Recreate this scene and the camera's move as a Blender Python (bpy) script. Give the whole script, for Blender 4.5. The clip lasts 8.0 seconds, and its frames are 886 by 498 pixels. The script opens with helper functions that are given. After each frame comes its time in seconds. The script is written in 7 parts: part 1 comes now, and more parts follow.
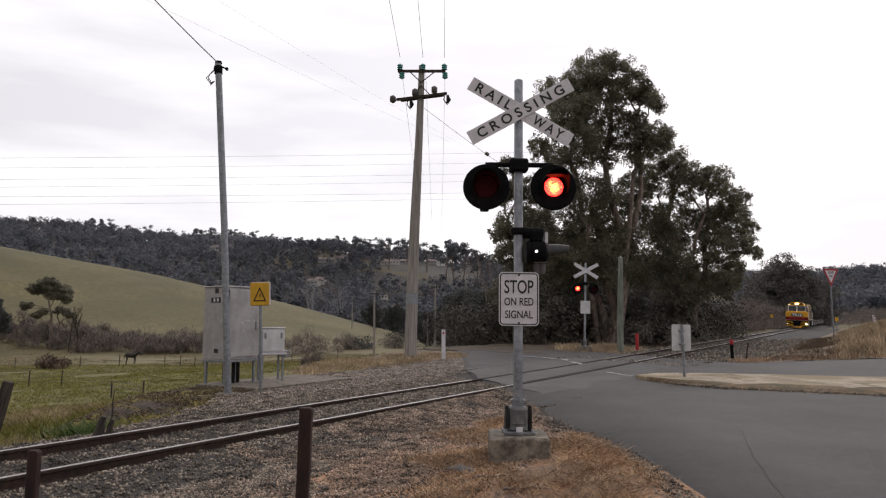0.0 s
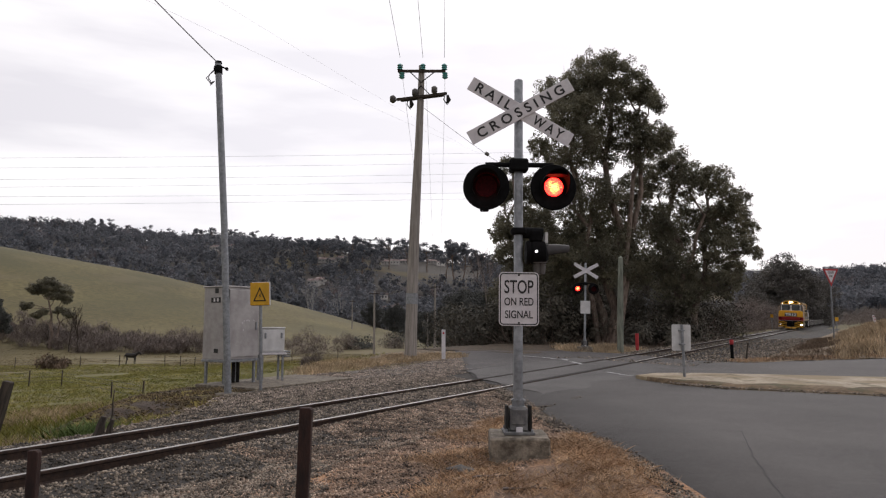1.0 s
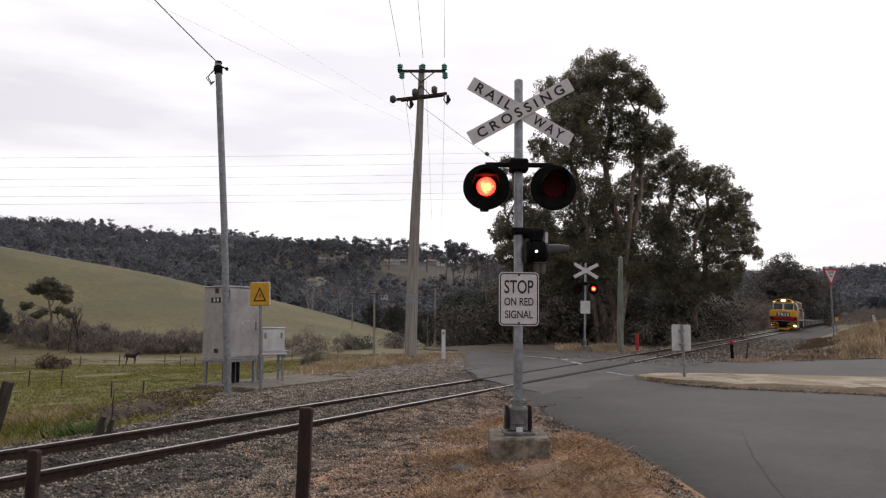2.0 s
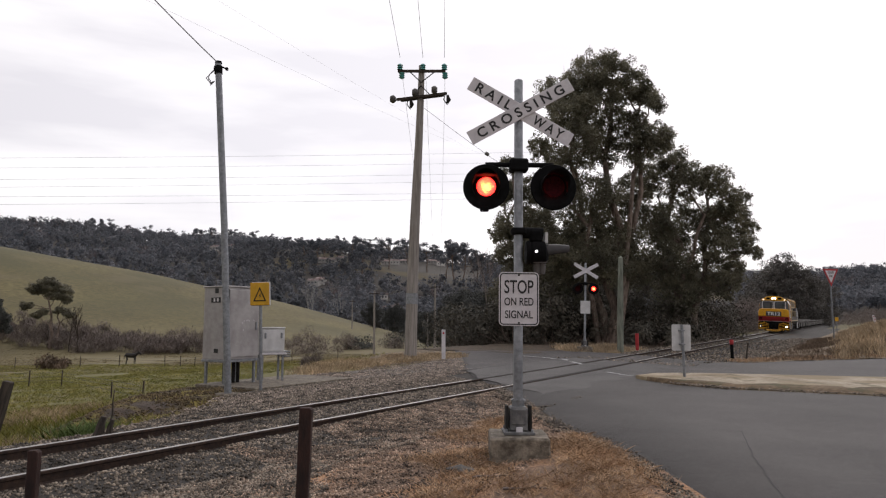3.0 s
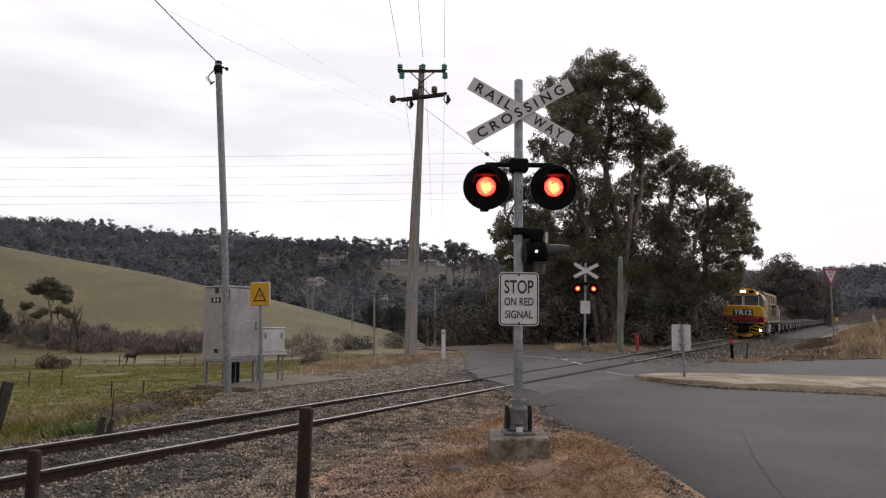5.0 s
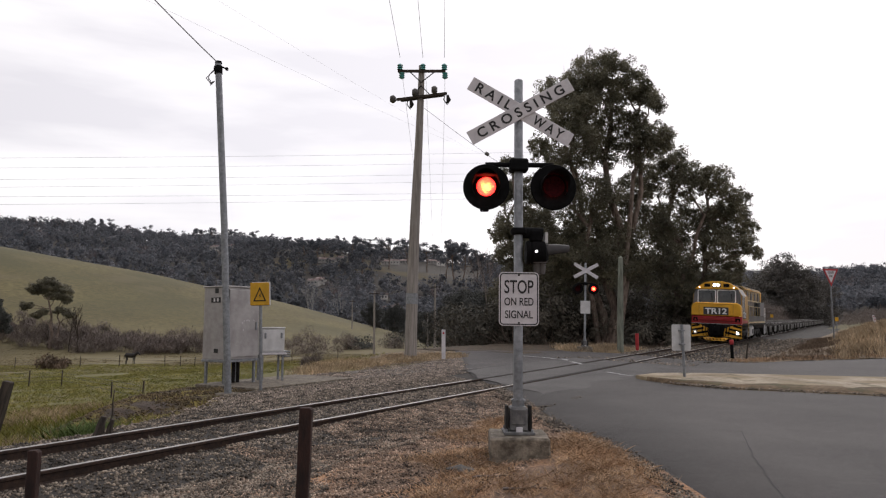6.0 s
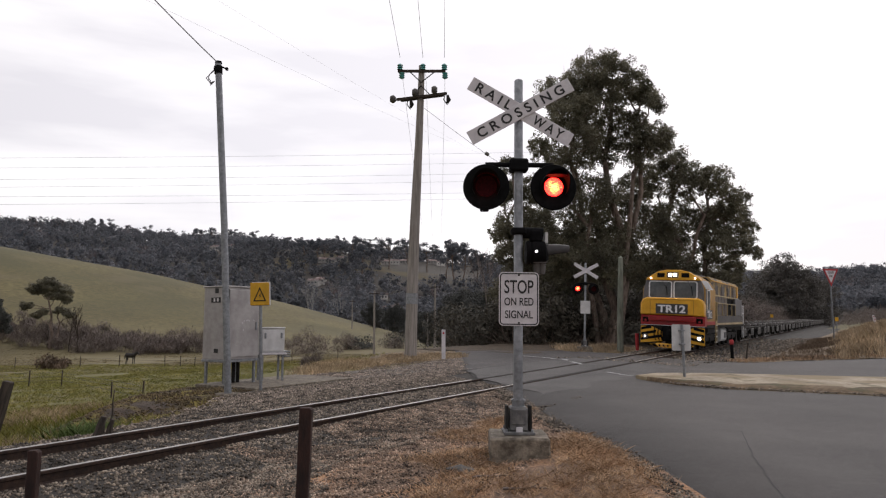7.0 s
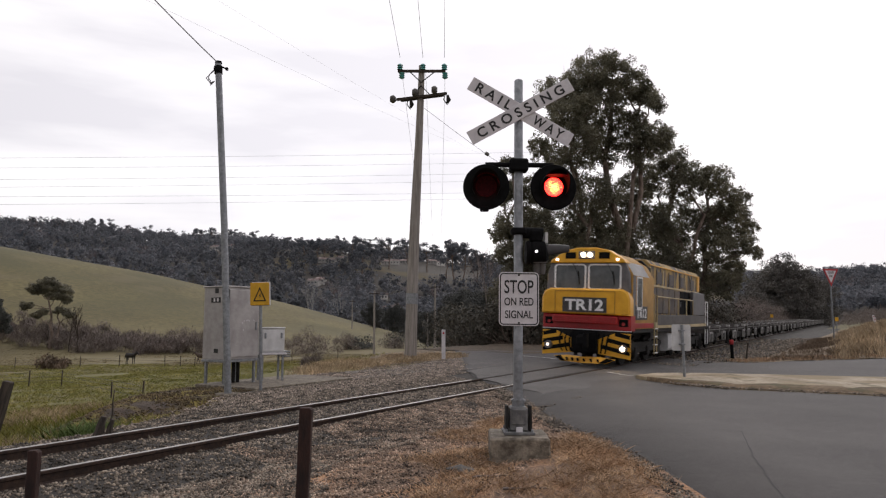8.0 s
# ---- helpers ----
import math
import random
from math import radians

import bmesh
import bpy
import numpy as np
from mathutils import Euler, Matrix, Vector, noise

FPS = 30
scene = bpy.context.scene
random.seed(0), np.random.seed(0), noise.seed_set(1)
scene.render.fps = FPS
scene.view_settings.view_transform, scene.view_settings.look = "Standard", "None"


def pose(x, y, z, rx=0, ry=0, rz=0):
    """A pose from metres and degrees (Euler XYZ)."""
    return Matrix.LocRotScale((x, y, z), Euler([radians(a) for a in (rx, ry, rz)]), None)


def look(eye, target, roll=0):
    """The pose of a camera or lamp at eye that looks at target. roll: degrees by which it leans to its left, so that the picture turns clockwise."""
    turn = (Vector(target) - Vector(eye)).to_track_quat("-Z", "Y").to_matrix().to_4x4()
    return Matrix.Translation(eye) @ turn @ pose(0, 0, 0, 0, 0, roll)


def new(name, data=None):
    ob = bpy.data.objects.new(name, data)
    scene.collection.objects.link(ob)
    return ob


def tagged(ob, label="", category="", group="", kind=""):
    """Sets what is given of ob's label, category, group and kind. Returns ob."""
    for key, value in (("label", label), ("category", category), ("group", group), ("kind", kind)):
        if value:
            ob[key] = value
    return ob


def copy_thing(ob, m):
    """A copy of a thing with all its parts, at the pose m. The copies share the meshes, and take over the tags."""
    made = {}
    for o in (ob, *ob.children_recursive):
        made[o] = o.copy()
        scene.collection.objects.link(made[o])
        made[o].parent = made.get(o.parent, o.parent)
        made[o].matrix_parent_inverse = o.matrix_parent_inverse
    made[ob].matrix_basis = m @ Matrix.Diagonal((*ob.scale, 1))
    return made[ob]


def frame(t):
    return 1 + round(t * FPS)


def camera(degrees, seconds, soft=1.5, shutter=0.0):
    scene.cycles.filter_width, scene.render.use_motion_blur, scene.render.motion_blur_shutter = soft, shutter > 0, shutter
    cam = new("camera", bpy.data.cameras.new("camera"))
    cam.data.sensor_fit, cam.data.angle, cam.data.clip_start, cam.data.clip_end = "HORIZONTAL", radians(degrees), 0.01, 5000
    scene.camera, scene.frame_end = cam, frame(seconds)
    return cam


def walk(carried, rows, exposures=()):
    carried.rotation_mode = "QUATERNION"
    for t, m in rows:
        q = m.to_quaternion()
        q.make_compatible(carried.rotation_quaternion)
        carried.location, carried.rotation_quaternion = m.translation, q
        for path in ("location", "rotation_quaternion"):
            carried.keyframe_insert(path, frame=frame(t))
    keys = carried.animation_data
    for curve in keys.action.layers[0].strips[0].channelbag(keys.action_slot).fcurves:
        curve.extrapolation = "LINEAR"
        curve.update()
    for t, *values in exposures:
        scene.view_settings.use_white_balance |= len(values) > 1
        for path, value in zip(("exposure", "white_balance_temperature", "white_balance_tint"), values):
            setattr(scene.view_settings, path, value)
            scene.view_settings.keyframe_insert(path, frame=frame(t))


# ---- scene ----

# ---- camera: stands still at the roadside, looking along the road ----
EYE = 1.45
cam = camera(66.3, 8.0, soft=1.2, shutter=0.3)
CAM = pose(0, 0, EYE, 90 + 5.947, 0, 0)
walk(cam, [(0.0, CAM), (8.0, CAM)], [(0.0, 0.0, 6500, 14), (8.0, 0.0, 6500, 14)])

# ---- light: bright overcast sky, weak wide sun ----
SUN_EL, SUN_AZ = radians(32), radians(20)
world = bpy.data.worlds.new("overcast_sky")
scene.world = world
world.use_nodes = True
wn, wl = world.node_tree.nodes, world.node_tree.links
wn.clear()
w_out = wn.new("ShaderNodeOutputWorld")
w_bg = wn.new("ShaderNodeBackground")
w_sky = wn.new("ShaderNodeTexSky")
w_sky.sky_type = "NISHITA"
w_sky.sun_disc = False
w_sky.sun_elevation, w_sky.sun_rotation = SUN_EL, SUN_AZ
w_tc = wn.new("ShaderNodeTexCoord")
w_map = wn.new("ShaderNodeMapping")
w_map.inputs["Scale"].default_value = (1.0, 1.0, 5.0)
w_noise = wn.new("ShaderNodeTexNoise")
w_noise.inputs["Scale"].default_value = 2.6
w_noise.inputs["Detail"].default_value = 5.0
w_noise.inputs["Roughness"].default_value = 0.5
w_ramp = wn.new("ShaderNodeValToRGB")
w_ramp.color_ramp.elements[0].position, w_ramp.color_ramp.elements[0].color = 0.36, (7.6, 7.5, 7.7, 1)
w_ramp.color_ramp.elements[1].position, w_ramp.color_ramp.elements[1].color = 0.62, (9.8, 9.7, 9.6, 1)
w_mix = wn.new("ShaderNodeMixRGB")
w_mix.inputs["Fac"].default_value = 0.93
wl.new(w_tc.outputs["Generated"], w_map.inputs["Vector"])
wl.new(w_map.outputs["Vector"], w_noise.inputs["Vector"])
wl.new(w_noise.outputs["Fac"], w_ramp.inputs["Fac"])
wl.new(w_sky.outputs["Color"], w_mix.inputs["Color1"])
wl.new(w_ramp.outputs["Color"], w_mix.inputs["Color2"])
# the cloud is brightest round the hidden sun and dims away from it
w_dot = wn.new("ShaderNodeVectorMath")
w_dot.operation = "DOT_PRODUCT"
w_dot.inputs[1].default_value = (math.sin(SUN_AZ) * math.cos(SUN_EL), math.cos(SUN_AZ) * math.cos(SUN_EL), math.sin(SUN_EL))
wl.new(w_tc.outputs["Generated"], w_dot.inputs[0])
w_range = wn.new("ShaderNodeMapRange")
w_range.inputs["From Min"].default_value, w_range.inputs["From Max"].default_value = -1.0, 1.0
w_range.inputs["To Min"].default_value, w_range.inputs["To Max"].default_value = 0.38, 1.22
wl.new(w_dot.outputs["Value"], w_range.inputs["Value"])
w_scale = wn.new("ShaderNodeVectorMath")
w_scale.operation = "SCALE"
wl.new(w_mix.outputs["Color"], w_scale.inputs[0])
wl.new(w_range.outputs["Result"], w_scale.inputs["Scale"])
wl.new(w_scale.outputs["Vector"], w_bg.inputs["Color"])
w_bg.inputs["Strength"].default_value = 0.105
wl.new(w_bg.outputs["Background"], w_out.inputs["Surface"])
sun = new("sun", bpy.data.lights.new("sun", "SUN"))
sun.data.energy, sun.data.angle, sun.data.color = 0.5, radians(25), (1.0, 0.96, 0.9)
sun.matrix_world = look((0, 0, 0), (-math.sin(SUN_AZ) * math.cos(SUN_EL), -math.cos(SUN_AZ) * math.cos(SUN_EL), -math.sin(SUN_EL)))

# ---- helpers ----
TH, TH_FAR = 0.560, 0.545       # heading of the track before and beyond the crossing, radians from +y towards +x
TX, TY = 3.60, 20.0             # a point on the track's centre line
GRADE = 0.0025                  # the line climbs gently beyond the crossing
AX, AX_FAR = (math.sin(TH), math.cos(TH)), (math.sin(TH_FAR), math.cos(TH_FAR))
NX, NX_FAR = (-math.cos(TH), math.sin(TH)), (-math.cos(TH_FAR), math.sin(TH_FAR))


def track(s, u=0.0, z=0.0):
    """s metres along the track away from the crossing, u metres to its field side."""
    a, n = (AX, NX) if s < 0 else (AX_FAR, NX_FAR)
    return Vector((TX + a[0] * s + n[0] * u, TY + a[1] * s + n[1] * u, z + GRADE * max(0.0, s)))


def track_su(x, y):
    dx, dy = x - TX, y - TY
    a, n = (AX, NX) if dx * AX[0] + dy * AX[1] < 0 else (AX_FAR, NX_FAR)
    return dx * a[0] + dy * a[1], dx * n[0] + dy * n[1]


def S(v, a=0.0, b=1.0):
    v = min(1.0, max(0.0, (v - a) / (b - a)))
    return v * v * (3 - 2 * v)


def mat(name, a, b, scale=6.0, rough=0.8, metal=0.0, bump=0.15, fine=60.0, stain=0.25, big=0.8, vary="", spread=0.4, low=0.38, high=0.62, stretch=(1, 1, 1)):
    m = bpy.data.materials.new(name)
    m.use_nodes = True
    n, l = m.node_tree.nodes, m.node_tree.links
    p = n["Principled BSDF"]
    p.inputs["Metallic"].default_value = metal
    tc = n.new("ShaderNodeTexCoord")
    mp = n.new("ShaderNodeMapping")
    mp.inputs["Scale"].default_value = stretch
    l.new(tc.outputs["Object"], mp.inputs["Vector"])
    n1 = n.new("ShaderNodeTexNoise")
    n1.inputs["Scale"].default_value, n1.inputs["Detail"].default_value = scale, 6
    n1.inputs["Roughness"].default_value = 0.62
    n2 = n.new("ShaderNodeTexNoise")
    n2.inputs["Scale"].default_value, n2.inputs["Detail"].default_value = big, 4
    n3 = n.new("ShaderNodeTexNoise")
    n3.inputs["Scale"].default_value, n3.inputs["Detail"].default_value = fine, 4
    for k in (n1, n2, n3):
        l.new(mp.outputs["Vector"], k.inputs["Vector"])
    r = n.new("ShaderNodeValToRGB")
    r.color_ramp.elements[0].position, r.color_ramp.elements[0].color = low, (*a, 1)
    r.color_ramp.elements[1].position, r.color_ramp.elements[1].color = high, (*b, 1)
    l.new(n1.outputs["Fac"], r.inputs["Fac"])
    mr = n.new("ShaderNodeMapRange")
    mr.inputs["From Min"].default_value, mr.inputs["From Max"].default_value = 0.3, 0.7
    mr.inputs["To Min"].default_value, mr.inputs["To Max"].default_value = 1 - stain, 1 + stain * 0.6
    l.new(n2.outputs["Fac"], mr.inputs["Value"])
    val = mr.outputs["Result"]
    if vary:
        src = n.new("ShaderNodeNewGeometry").outputs["Random Per Island"] if vary == "island" else n.new("ShaderNodeObjectInfo").outputs["Random"]
        m2 = n.new("ShaderNodeMapRange")
        m2.inputs["To Min"].default_value, m2.inputs["To Max"].default_value = 1 - spread, 1 + spread
        l.new(src, m2.inputs["Value"])
        mm = n.new("ShaderNodeMath")
        mm.operation = "MULTIPLY"
        l.new(val, mm.inputs[0])
        l.new(m2.outputs["Result"], mm.inputs[1])
        val = mm.outputs["Value"]
    mx = n.new("ShaderNodeVectorMath")
    mx.operation = "SCALE"
    l.new(r.outputs["Color"], mx.inputs[0])
    l.new(val, mx.inputs["Scale"])
    l.new(mx.outputs["Vector"], p.inputs["Base Color"])
    rr = n.new("ShaderNodeMapRange")
    rr.inputs["To Min"].default_value, rr.inputs["To Max"].default_value = max(0.05, rough - 0.12), min(1, rough + 0.12)
    l.new(n1.outputs["Fac"], rr.inputs["Value"])
    l.new(rr.outputs["Result"], p.inputs["Roughness"])
    if bump:
        bp = n.new("ShaderNodeBump")
        bp.inputs["Strength"].default_value, bp.inputs["Distance"].default_value = bump, 0.02
        l.new(n3.outputs["Fac"], bp.inputs["Height"])
        l.new(bp.outputs["Normal"], p.inputs["Normal"])
    return m


def overlay(m, color, lo, hi, coord="r", nscale=0.0, amount=1.0, nlo=0.45, nhi=0.6):
    """Lays a second soil or cover over a ground material between two distances from the origin, or in noisy patches."""
    n, l = m.node_tree.nodes, m.node_tree.links
    base = n["Principled BSDF"].inputs["Base Color"]
    old = base.links[0].from_socket
    tc = n.new("ShaderNodeTexCoord")
    mr = n.new("ShaderNodeMapRange")
    mr.inputs["From Min"].default_value, mr.inputs["From Max"].default_value = lo, hi
    mr.inputs["To Max"].default_value = amount
    ln = n.new("ShaderNodeVectorMath")
    ln.operation = "LENGTH"
    l.new(tc.outputs["Object"], ln.inputs[0])
    l.new(ln.outputs["Value"], mr.inputs["Value"])
    fac = mr.outputs["Result"]
    if nscale:
        nz = n.new("ShaderNodeTexNoise")
        nz.inputs["Scale"].default_value, nz.inputs["Detail"].default_value = nscale, 5
        l.new(tc.outputs["Object"], nz.inputs["Vector"])
        m2 = n.new("ShaderNodeMapRange")
        m2.inputs["From Min"].default_value, m2.inputs["From Max"].default_value = nlo, nhi
        l.new(nz.outputs["Fac"], m2.inputs["Value"])
        mu = n.new("ShaderNodeMath")
        mu.operation = "MULTIPLY"
        l.new(fac, mu.inputs[0])
        l.new(m2.outputs["Result"], mu.inputs[1])
        fac = mu.outputs["Value"]
    mx = n.new("ShaderNodeMixRGB")
    mx.inputs["Color2"].default_value = (*color, 1)
    l.new(fac, mx.inputs["Fac"])
    l.new(old, mx.inputs["Color1"])
    l.new(mx.outputs["Color"], base)
    return m


def leafy(m, share):
    """Lets part of the light through the blades, as leaves do."""
    n, l = m.node_tree.nodes, m.node_tree.links
    p = n["Principled BSDF"]
    tr = n.new("ShaderNodeBsdfTranslucent")
    l.new(p.inputs["Base Color"].links[0].from_socket, tr.inputs["Color"])
    mx = n.new("ShaderNodeMixShader")
    mx.inputs["Fac"].default_value = share
    l.new(p.outputs["BSDF"], mx.inputs[1])
    l.new(tr.outputs["BSDF"], mx.inputs[2])
    l.new(mx.outputs["Shader"], n["Material Output"].inputs["Surface"])
    return m


def glow(name, color, strength):
    m = bpy.data.materials.new(name)
    m.use_nodes = True
    p = m.node_tree.nodes["Principled BSDF"]
    p.inputs["Base Color"].default_value = (*color, 1)
    p.inputs["Emission Color"].default_value = (*color, 1)
    p.inputs["Emission Strength"].default_value = strength
    return m


def mesh_of(name, bm, material, angle=35):
    me = bpy.data.meshes.new(name)
    bm.normal_update()
    bm.to_mesh(me)
    bm.free()
    for k in (material if isinstance(material, (list, tuple)) else [material]):
        me.materials.append(k)
    if angle:
        me.polygons.foreach_set("use_smooth", [True] * len(me.polygons))
        me.set_sharp_from_angle(angle=radians(angle))
    return me


def part(name, bm, material, parent, label=""):
    ob = new(name, mesh_of(name, bm, material))
    ob.parent = parent
    return tagged(ob, label=label)


def thing(name, label, category, m=None, group="", kind=""):
    ob = new(name)
    ob.empty_display_size = 0.2
    ob.matrix_basis = m or Matrix()
    return tagged(ob, label, category, group, kind)


def solid(name, bm, material, label, category, m=None, group="", kind=""):
    ob = new(name, mesh_of(name, bm, material))
    ob.matrix_basis = m or Matrix()
    return tagged(ob, label, category, group, kind)


def box(bm, x0, x1, y0, y1, z0, z1, bevel=0.0, m=None, seg=1):
    v = [bm.verts.new((x, y, z)) for x in (x0, x1) for y in (y0, y1) for z in (z0, z1)]
    f = [bm.faces.new([v[i] for i in q]) for q in ((0, 1, 3, 2), (4, 6, 7, 5), (0, 4, 5, 1), (2, 3, 7, 6), (0, 2, 6, 4), (1, 5, 7, 3))]
    if bevel:
        edges = list({e for q in f for e in q.edges})
        res = bmesh.ops.bevel(bm, geom=edges, offset=bevel, segments=seg, affect="EDGES", profile=0.5)
        v = list({k for q in res["faces"] for k in q.verts} | {k for k in v if k.is_valid})
    if m:
        for k in v:
            k.co = m @ k.co
    return bm


def tube(bm, pts, radii, seg=10, caps=True):
    """A round tapering tube through points."""
    rings = []
    n = len(pts)
    pts = [Vector(p) for p in pts]
    if not isinstance(radii, (list, tuple)):
        radii = [radii] * n
    for i, p in enumerate(pts):
        d = (pts[min(i + 1, n - 1)] - pts[max(i - 1, 0)]).normalized()
        a = d.cross(Vector((0, 0, 1)) if abs(d.z) < 0.9 else Vector((1, 0, 0))).normalized()
        b = d.cross(a)
        rings.append([bm.verts.new(p + (a * math.cos(t) + b * math.sin(t)) * radii[i]) for t in (2 * math.pi * k / seg for k in range(seg))])
    for r0, r1 in zip(rings, rings[1:]):
        for k in range(seg):
            bm.faces.new((r0[k], r0[(k + 1) % seg], r1[(k + 1) % seg], r1[k]))
    if caps:
        bm.faces.new(list(reversed(rings[0])))
        bm.faces.new(rings[-1])
    return bm


def prism(bm, outline, y0, y1, bevel=0.0, m=None):
    """An outline in x, z given thickness along y."""
    a = [bm.verts.new((x, y0, z)) for x, z in outline]
    b = [bm.verts.new((x, y1, z)) for x, z in outline]
    n = len(a)
    f = [bm.faces.new(a), bm.faces.new(list(reversed(b)))]
    for k in range(n):
        f.append(bm.faces.new((a[(k + 1) % n], a[k], b[k], b[(k + 1) % n])))
    vs = set(a + b)
    if bevel:
        e = [e for q in f[:2] for e in q.edges]
        res = bmesh.ops.bevel(bm, geom=e, offset=bevel, segments=1, affect="EDGES")
        vs = {k for q in res["faces"] for k in q.verts} | {k for k in vs if k.is_valid}
    if m:
        for k in vs:
            k.co = m @ k.co
    bmesh.ops.recalc_face_normals(bm, faces=[q for q in bm.faces if q.is_valid])
    return bm


def B():
    return bmesh.new()


def mesh_from(name, verts, faces, material, smooth=False):
    me = bpy.data.meshes.new(name)
    me.from_pydata(verts, [], faces)
    me.update()
    me.materials.append(material)
    if smooth:
        me.polygons.foreach_set("use_smooth", [True] * len(me.polygons))
    return me


def lettering(name, text, width, height, material, parent, m, depth=0.0015, bold=0.0, label=""):
    """Raised letters in the local x, z plane, facing -y, fitted to width and height round the pose m."""
    cu = bpy.data.curves.new(name, "FONT")
    cu.body, cu.align_x, cu.align_y, cu.extrude, cu.offset = text, "CENTER", "CENTER", 0.01, bold
    ob = bpy.data.objects.new(name, cu)
    scene.collection.objects.link(ob)
    me = bpy.data.meshes.new_from_object(ob.evaluated_get(bpy.context.evaluated_depsgraph_get()))
    bpy.data.objects.remove(ob)
    co = np.empty(len(me.vertices) * 3)
    me.vertices.foreach_get("co", co)
    co = co.reshape(-1, 3)
    lo, hi = co.min(0), co.max(0)
    c = (co - (lo + hi) / 2) / (hi - lo) * (width, height, depth)
    co = np.stack([c[:, 0], -c[:, 2], c[:, 1]], 1)
    me.vertices.foreach_set("co", co.ravel())
    me.update()
    me.name = name
    me.materials.clear()
    me.materials.append(material)
    o = new(name, me)
    o.parent = parent
    o.matrix_basis = m
    return tagged(o, label=label)

# ---- materials ----
M_GROUND = mat("meadow", (0.098, 0.083, 0.031), (0.168, 0.137, 0.057), scale=0.9, rough=0.95, bump=0.9, fine=9.0, stain=0.2, big=0.05)
overlay(M_GROUND, (0.084, 0.079, 0.034), 150, 200, nscale=0.022, amount=0.8, nlo=0.45, nhi=0.62)
overlay(M_GROUND, (0.17, 0.135, 0.075), 150, 200, nscale=0.07, amount=0.45, nlo=0.56, nhi=0.68)
overlay(M_GROUND, (0.185, 0.152, 0.078), 170, 118, amount=0.8)
overlay(M_GROUND, (0.125, 0.120, 0.028), 110, 70, nscale=0.12, amount=0.9, nlo=0.3, nhi=0.55)
overlay(M_GROUND, (0.058, 0.05, 0.042), 330, 420)
overlay(M_GROUND, (0.12, 0.095, 0.045), 380, 420, nscale=0.009, amount=0.8, nlo=0.6, nhi=0.66)
# Near-black bed: the shade between loose stones is put into its colour.
M_GAP_GRAVEL = mat("gap_shade_gravel", (0.012, 0.010, 0.0085), (0.062, 0.052, 0.044), scale=26.0, rough=0.9, bump=1.0, fine=34.0, stain=0.3, big=0.9)
M_GRAVEL2 = mat("shoulder_gravel", (0.055, 0.046, 0.039), (0.25, 0.21, 0.175), scale=22.0, rough=0.9, bump=1.0, fine=34.0, stain=0.3, big=0.9)
M_DIRT = mat("dry_verge", (0.10, 0.066, 0.036), (0.21, 0.145, 0.085), scale=9.0, rough=0.95, bump=1.0, fine=40.0, stain=0.4, big=0.8)
overlay(M_DIRT, (0.075, 0.072, 0.03), 0, 1, nscale=1.4, amount=0.85, nlo=0.48, nhi=0.6)
M_VERGE = mat("stony_dry_verge", (0.21, 0.134, 0.089), (0.51, 0.282, 0.148), scale=1.15, rough=0.95, bump=1.0, fine=42.0, stain=0.65, big=32.0, low=0.46, high=0.66)
M_ASPHALT = mat("asphalt", (0.051, 0.0455, 0.044), (0.090, 0.080, 0.077), scale=90.0, rough=0.75, bump=0.6, fine=150.0, stain=0.3, big=0.5)
overlay(M_ASPHALT, (0.097, 0.087, 0.084), 0, 1, nscale=0.33, amount=0.7, nlo=0.5, nhi=0.68)
overlay(M_ASPHALT, (0.058, 0.051, 0.049), 0, 1, nscale=1.3, amount=0.5, nlo=0.5, nhi=0.64)
overlay(M_ASPHALT, (0.115, 0.103, 0.098), 0, 1, nscale=16.0, amount=0.45, nlo=0.55, nhi=0.68)
M_PALE_ASPHALT = mat("worn_asphalt", (0.082, 0.076, 0.073), (0.135, 0.127, 0.122), scale=60.0, rough=0.85, bump=0.5, fine=120.0, stain=0.25, big=0.7)
M_STEEL = mat("galvanised_steel", (0.20, 0.21, 0.225), (0.32, 0.33, 0.35), scale=14.0, rough=0.5, metal=0.55, bump=0.05, stain=0.2, big=2.0)
M_RAILTOP = mat("polished_rail_head", (0.30, 0.28, 0.27), (0.48, 0.46, 0.44), scale=20.0, rough=0.42, metal=1.0, bump=0.02, stain=0.1)
M_RUST = mat("rusty_rail_web", (0.022, 0.012, 0.009), (0.060, 0.034, 0.023), scale=14.0, rough=0.85, metal=0.1, bump=0.3, stain=0.2)
M_BLACK = mat("black_paint", (0.004, 0.004, 0.0045), (0.009, 0.009, 0.01), scale=10.0, rough=0.85, bump=0.05, stain=0.2)
M_BLACK.node_tree.nodes["Principled BSDF"].inputs["Specular IOR Level"].default_value = 0.12
M_WHITE = mat("white_sign_face", (0.60, 0.57, 0.60), (0.72, 0.69, 0.71), scale=7.0, rough=0.55, bump=0.02, stain=0.12, big=1.5)
M_LETTER = mat("black_letter_film", (0.012, 0.012, 0.014), (0.03, 0.03, 0.03), scale=20.0, rough=0.6, bump=0.0)
M_SIGNBACK = mat("bare_aluminium_sign_back", (0.56, 0.55, 0.55), (0.68, 0.67, 0.67), scale=5.0, rough=0.6, metal=0.05, bump=0.02, stain=0.15, big=2.0)
M_CONCRETE = mat("weathered_concrete", (0.10, 0.082, 0.062), (0.26, 0.222, 0.175), scale=11.0, rough=0.92, bump=0.5, fine=50.0, stain=0.35, big=2.5)
M_KERB = mat("pale_island_concrete", (0.30, 0.24, 0.17), (0.46, 0.39, 0.30), scale=7.0, rough=0.92, bump=0.5, fine=60.0, stain=0.3, big=1.0)
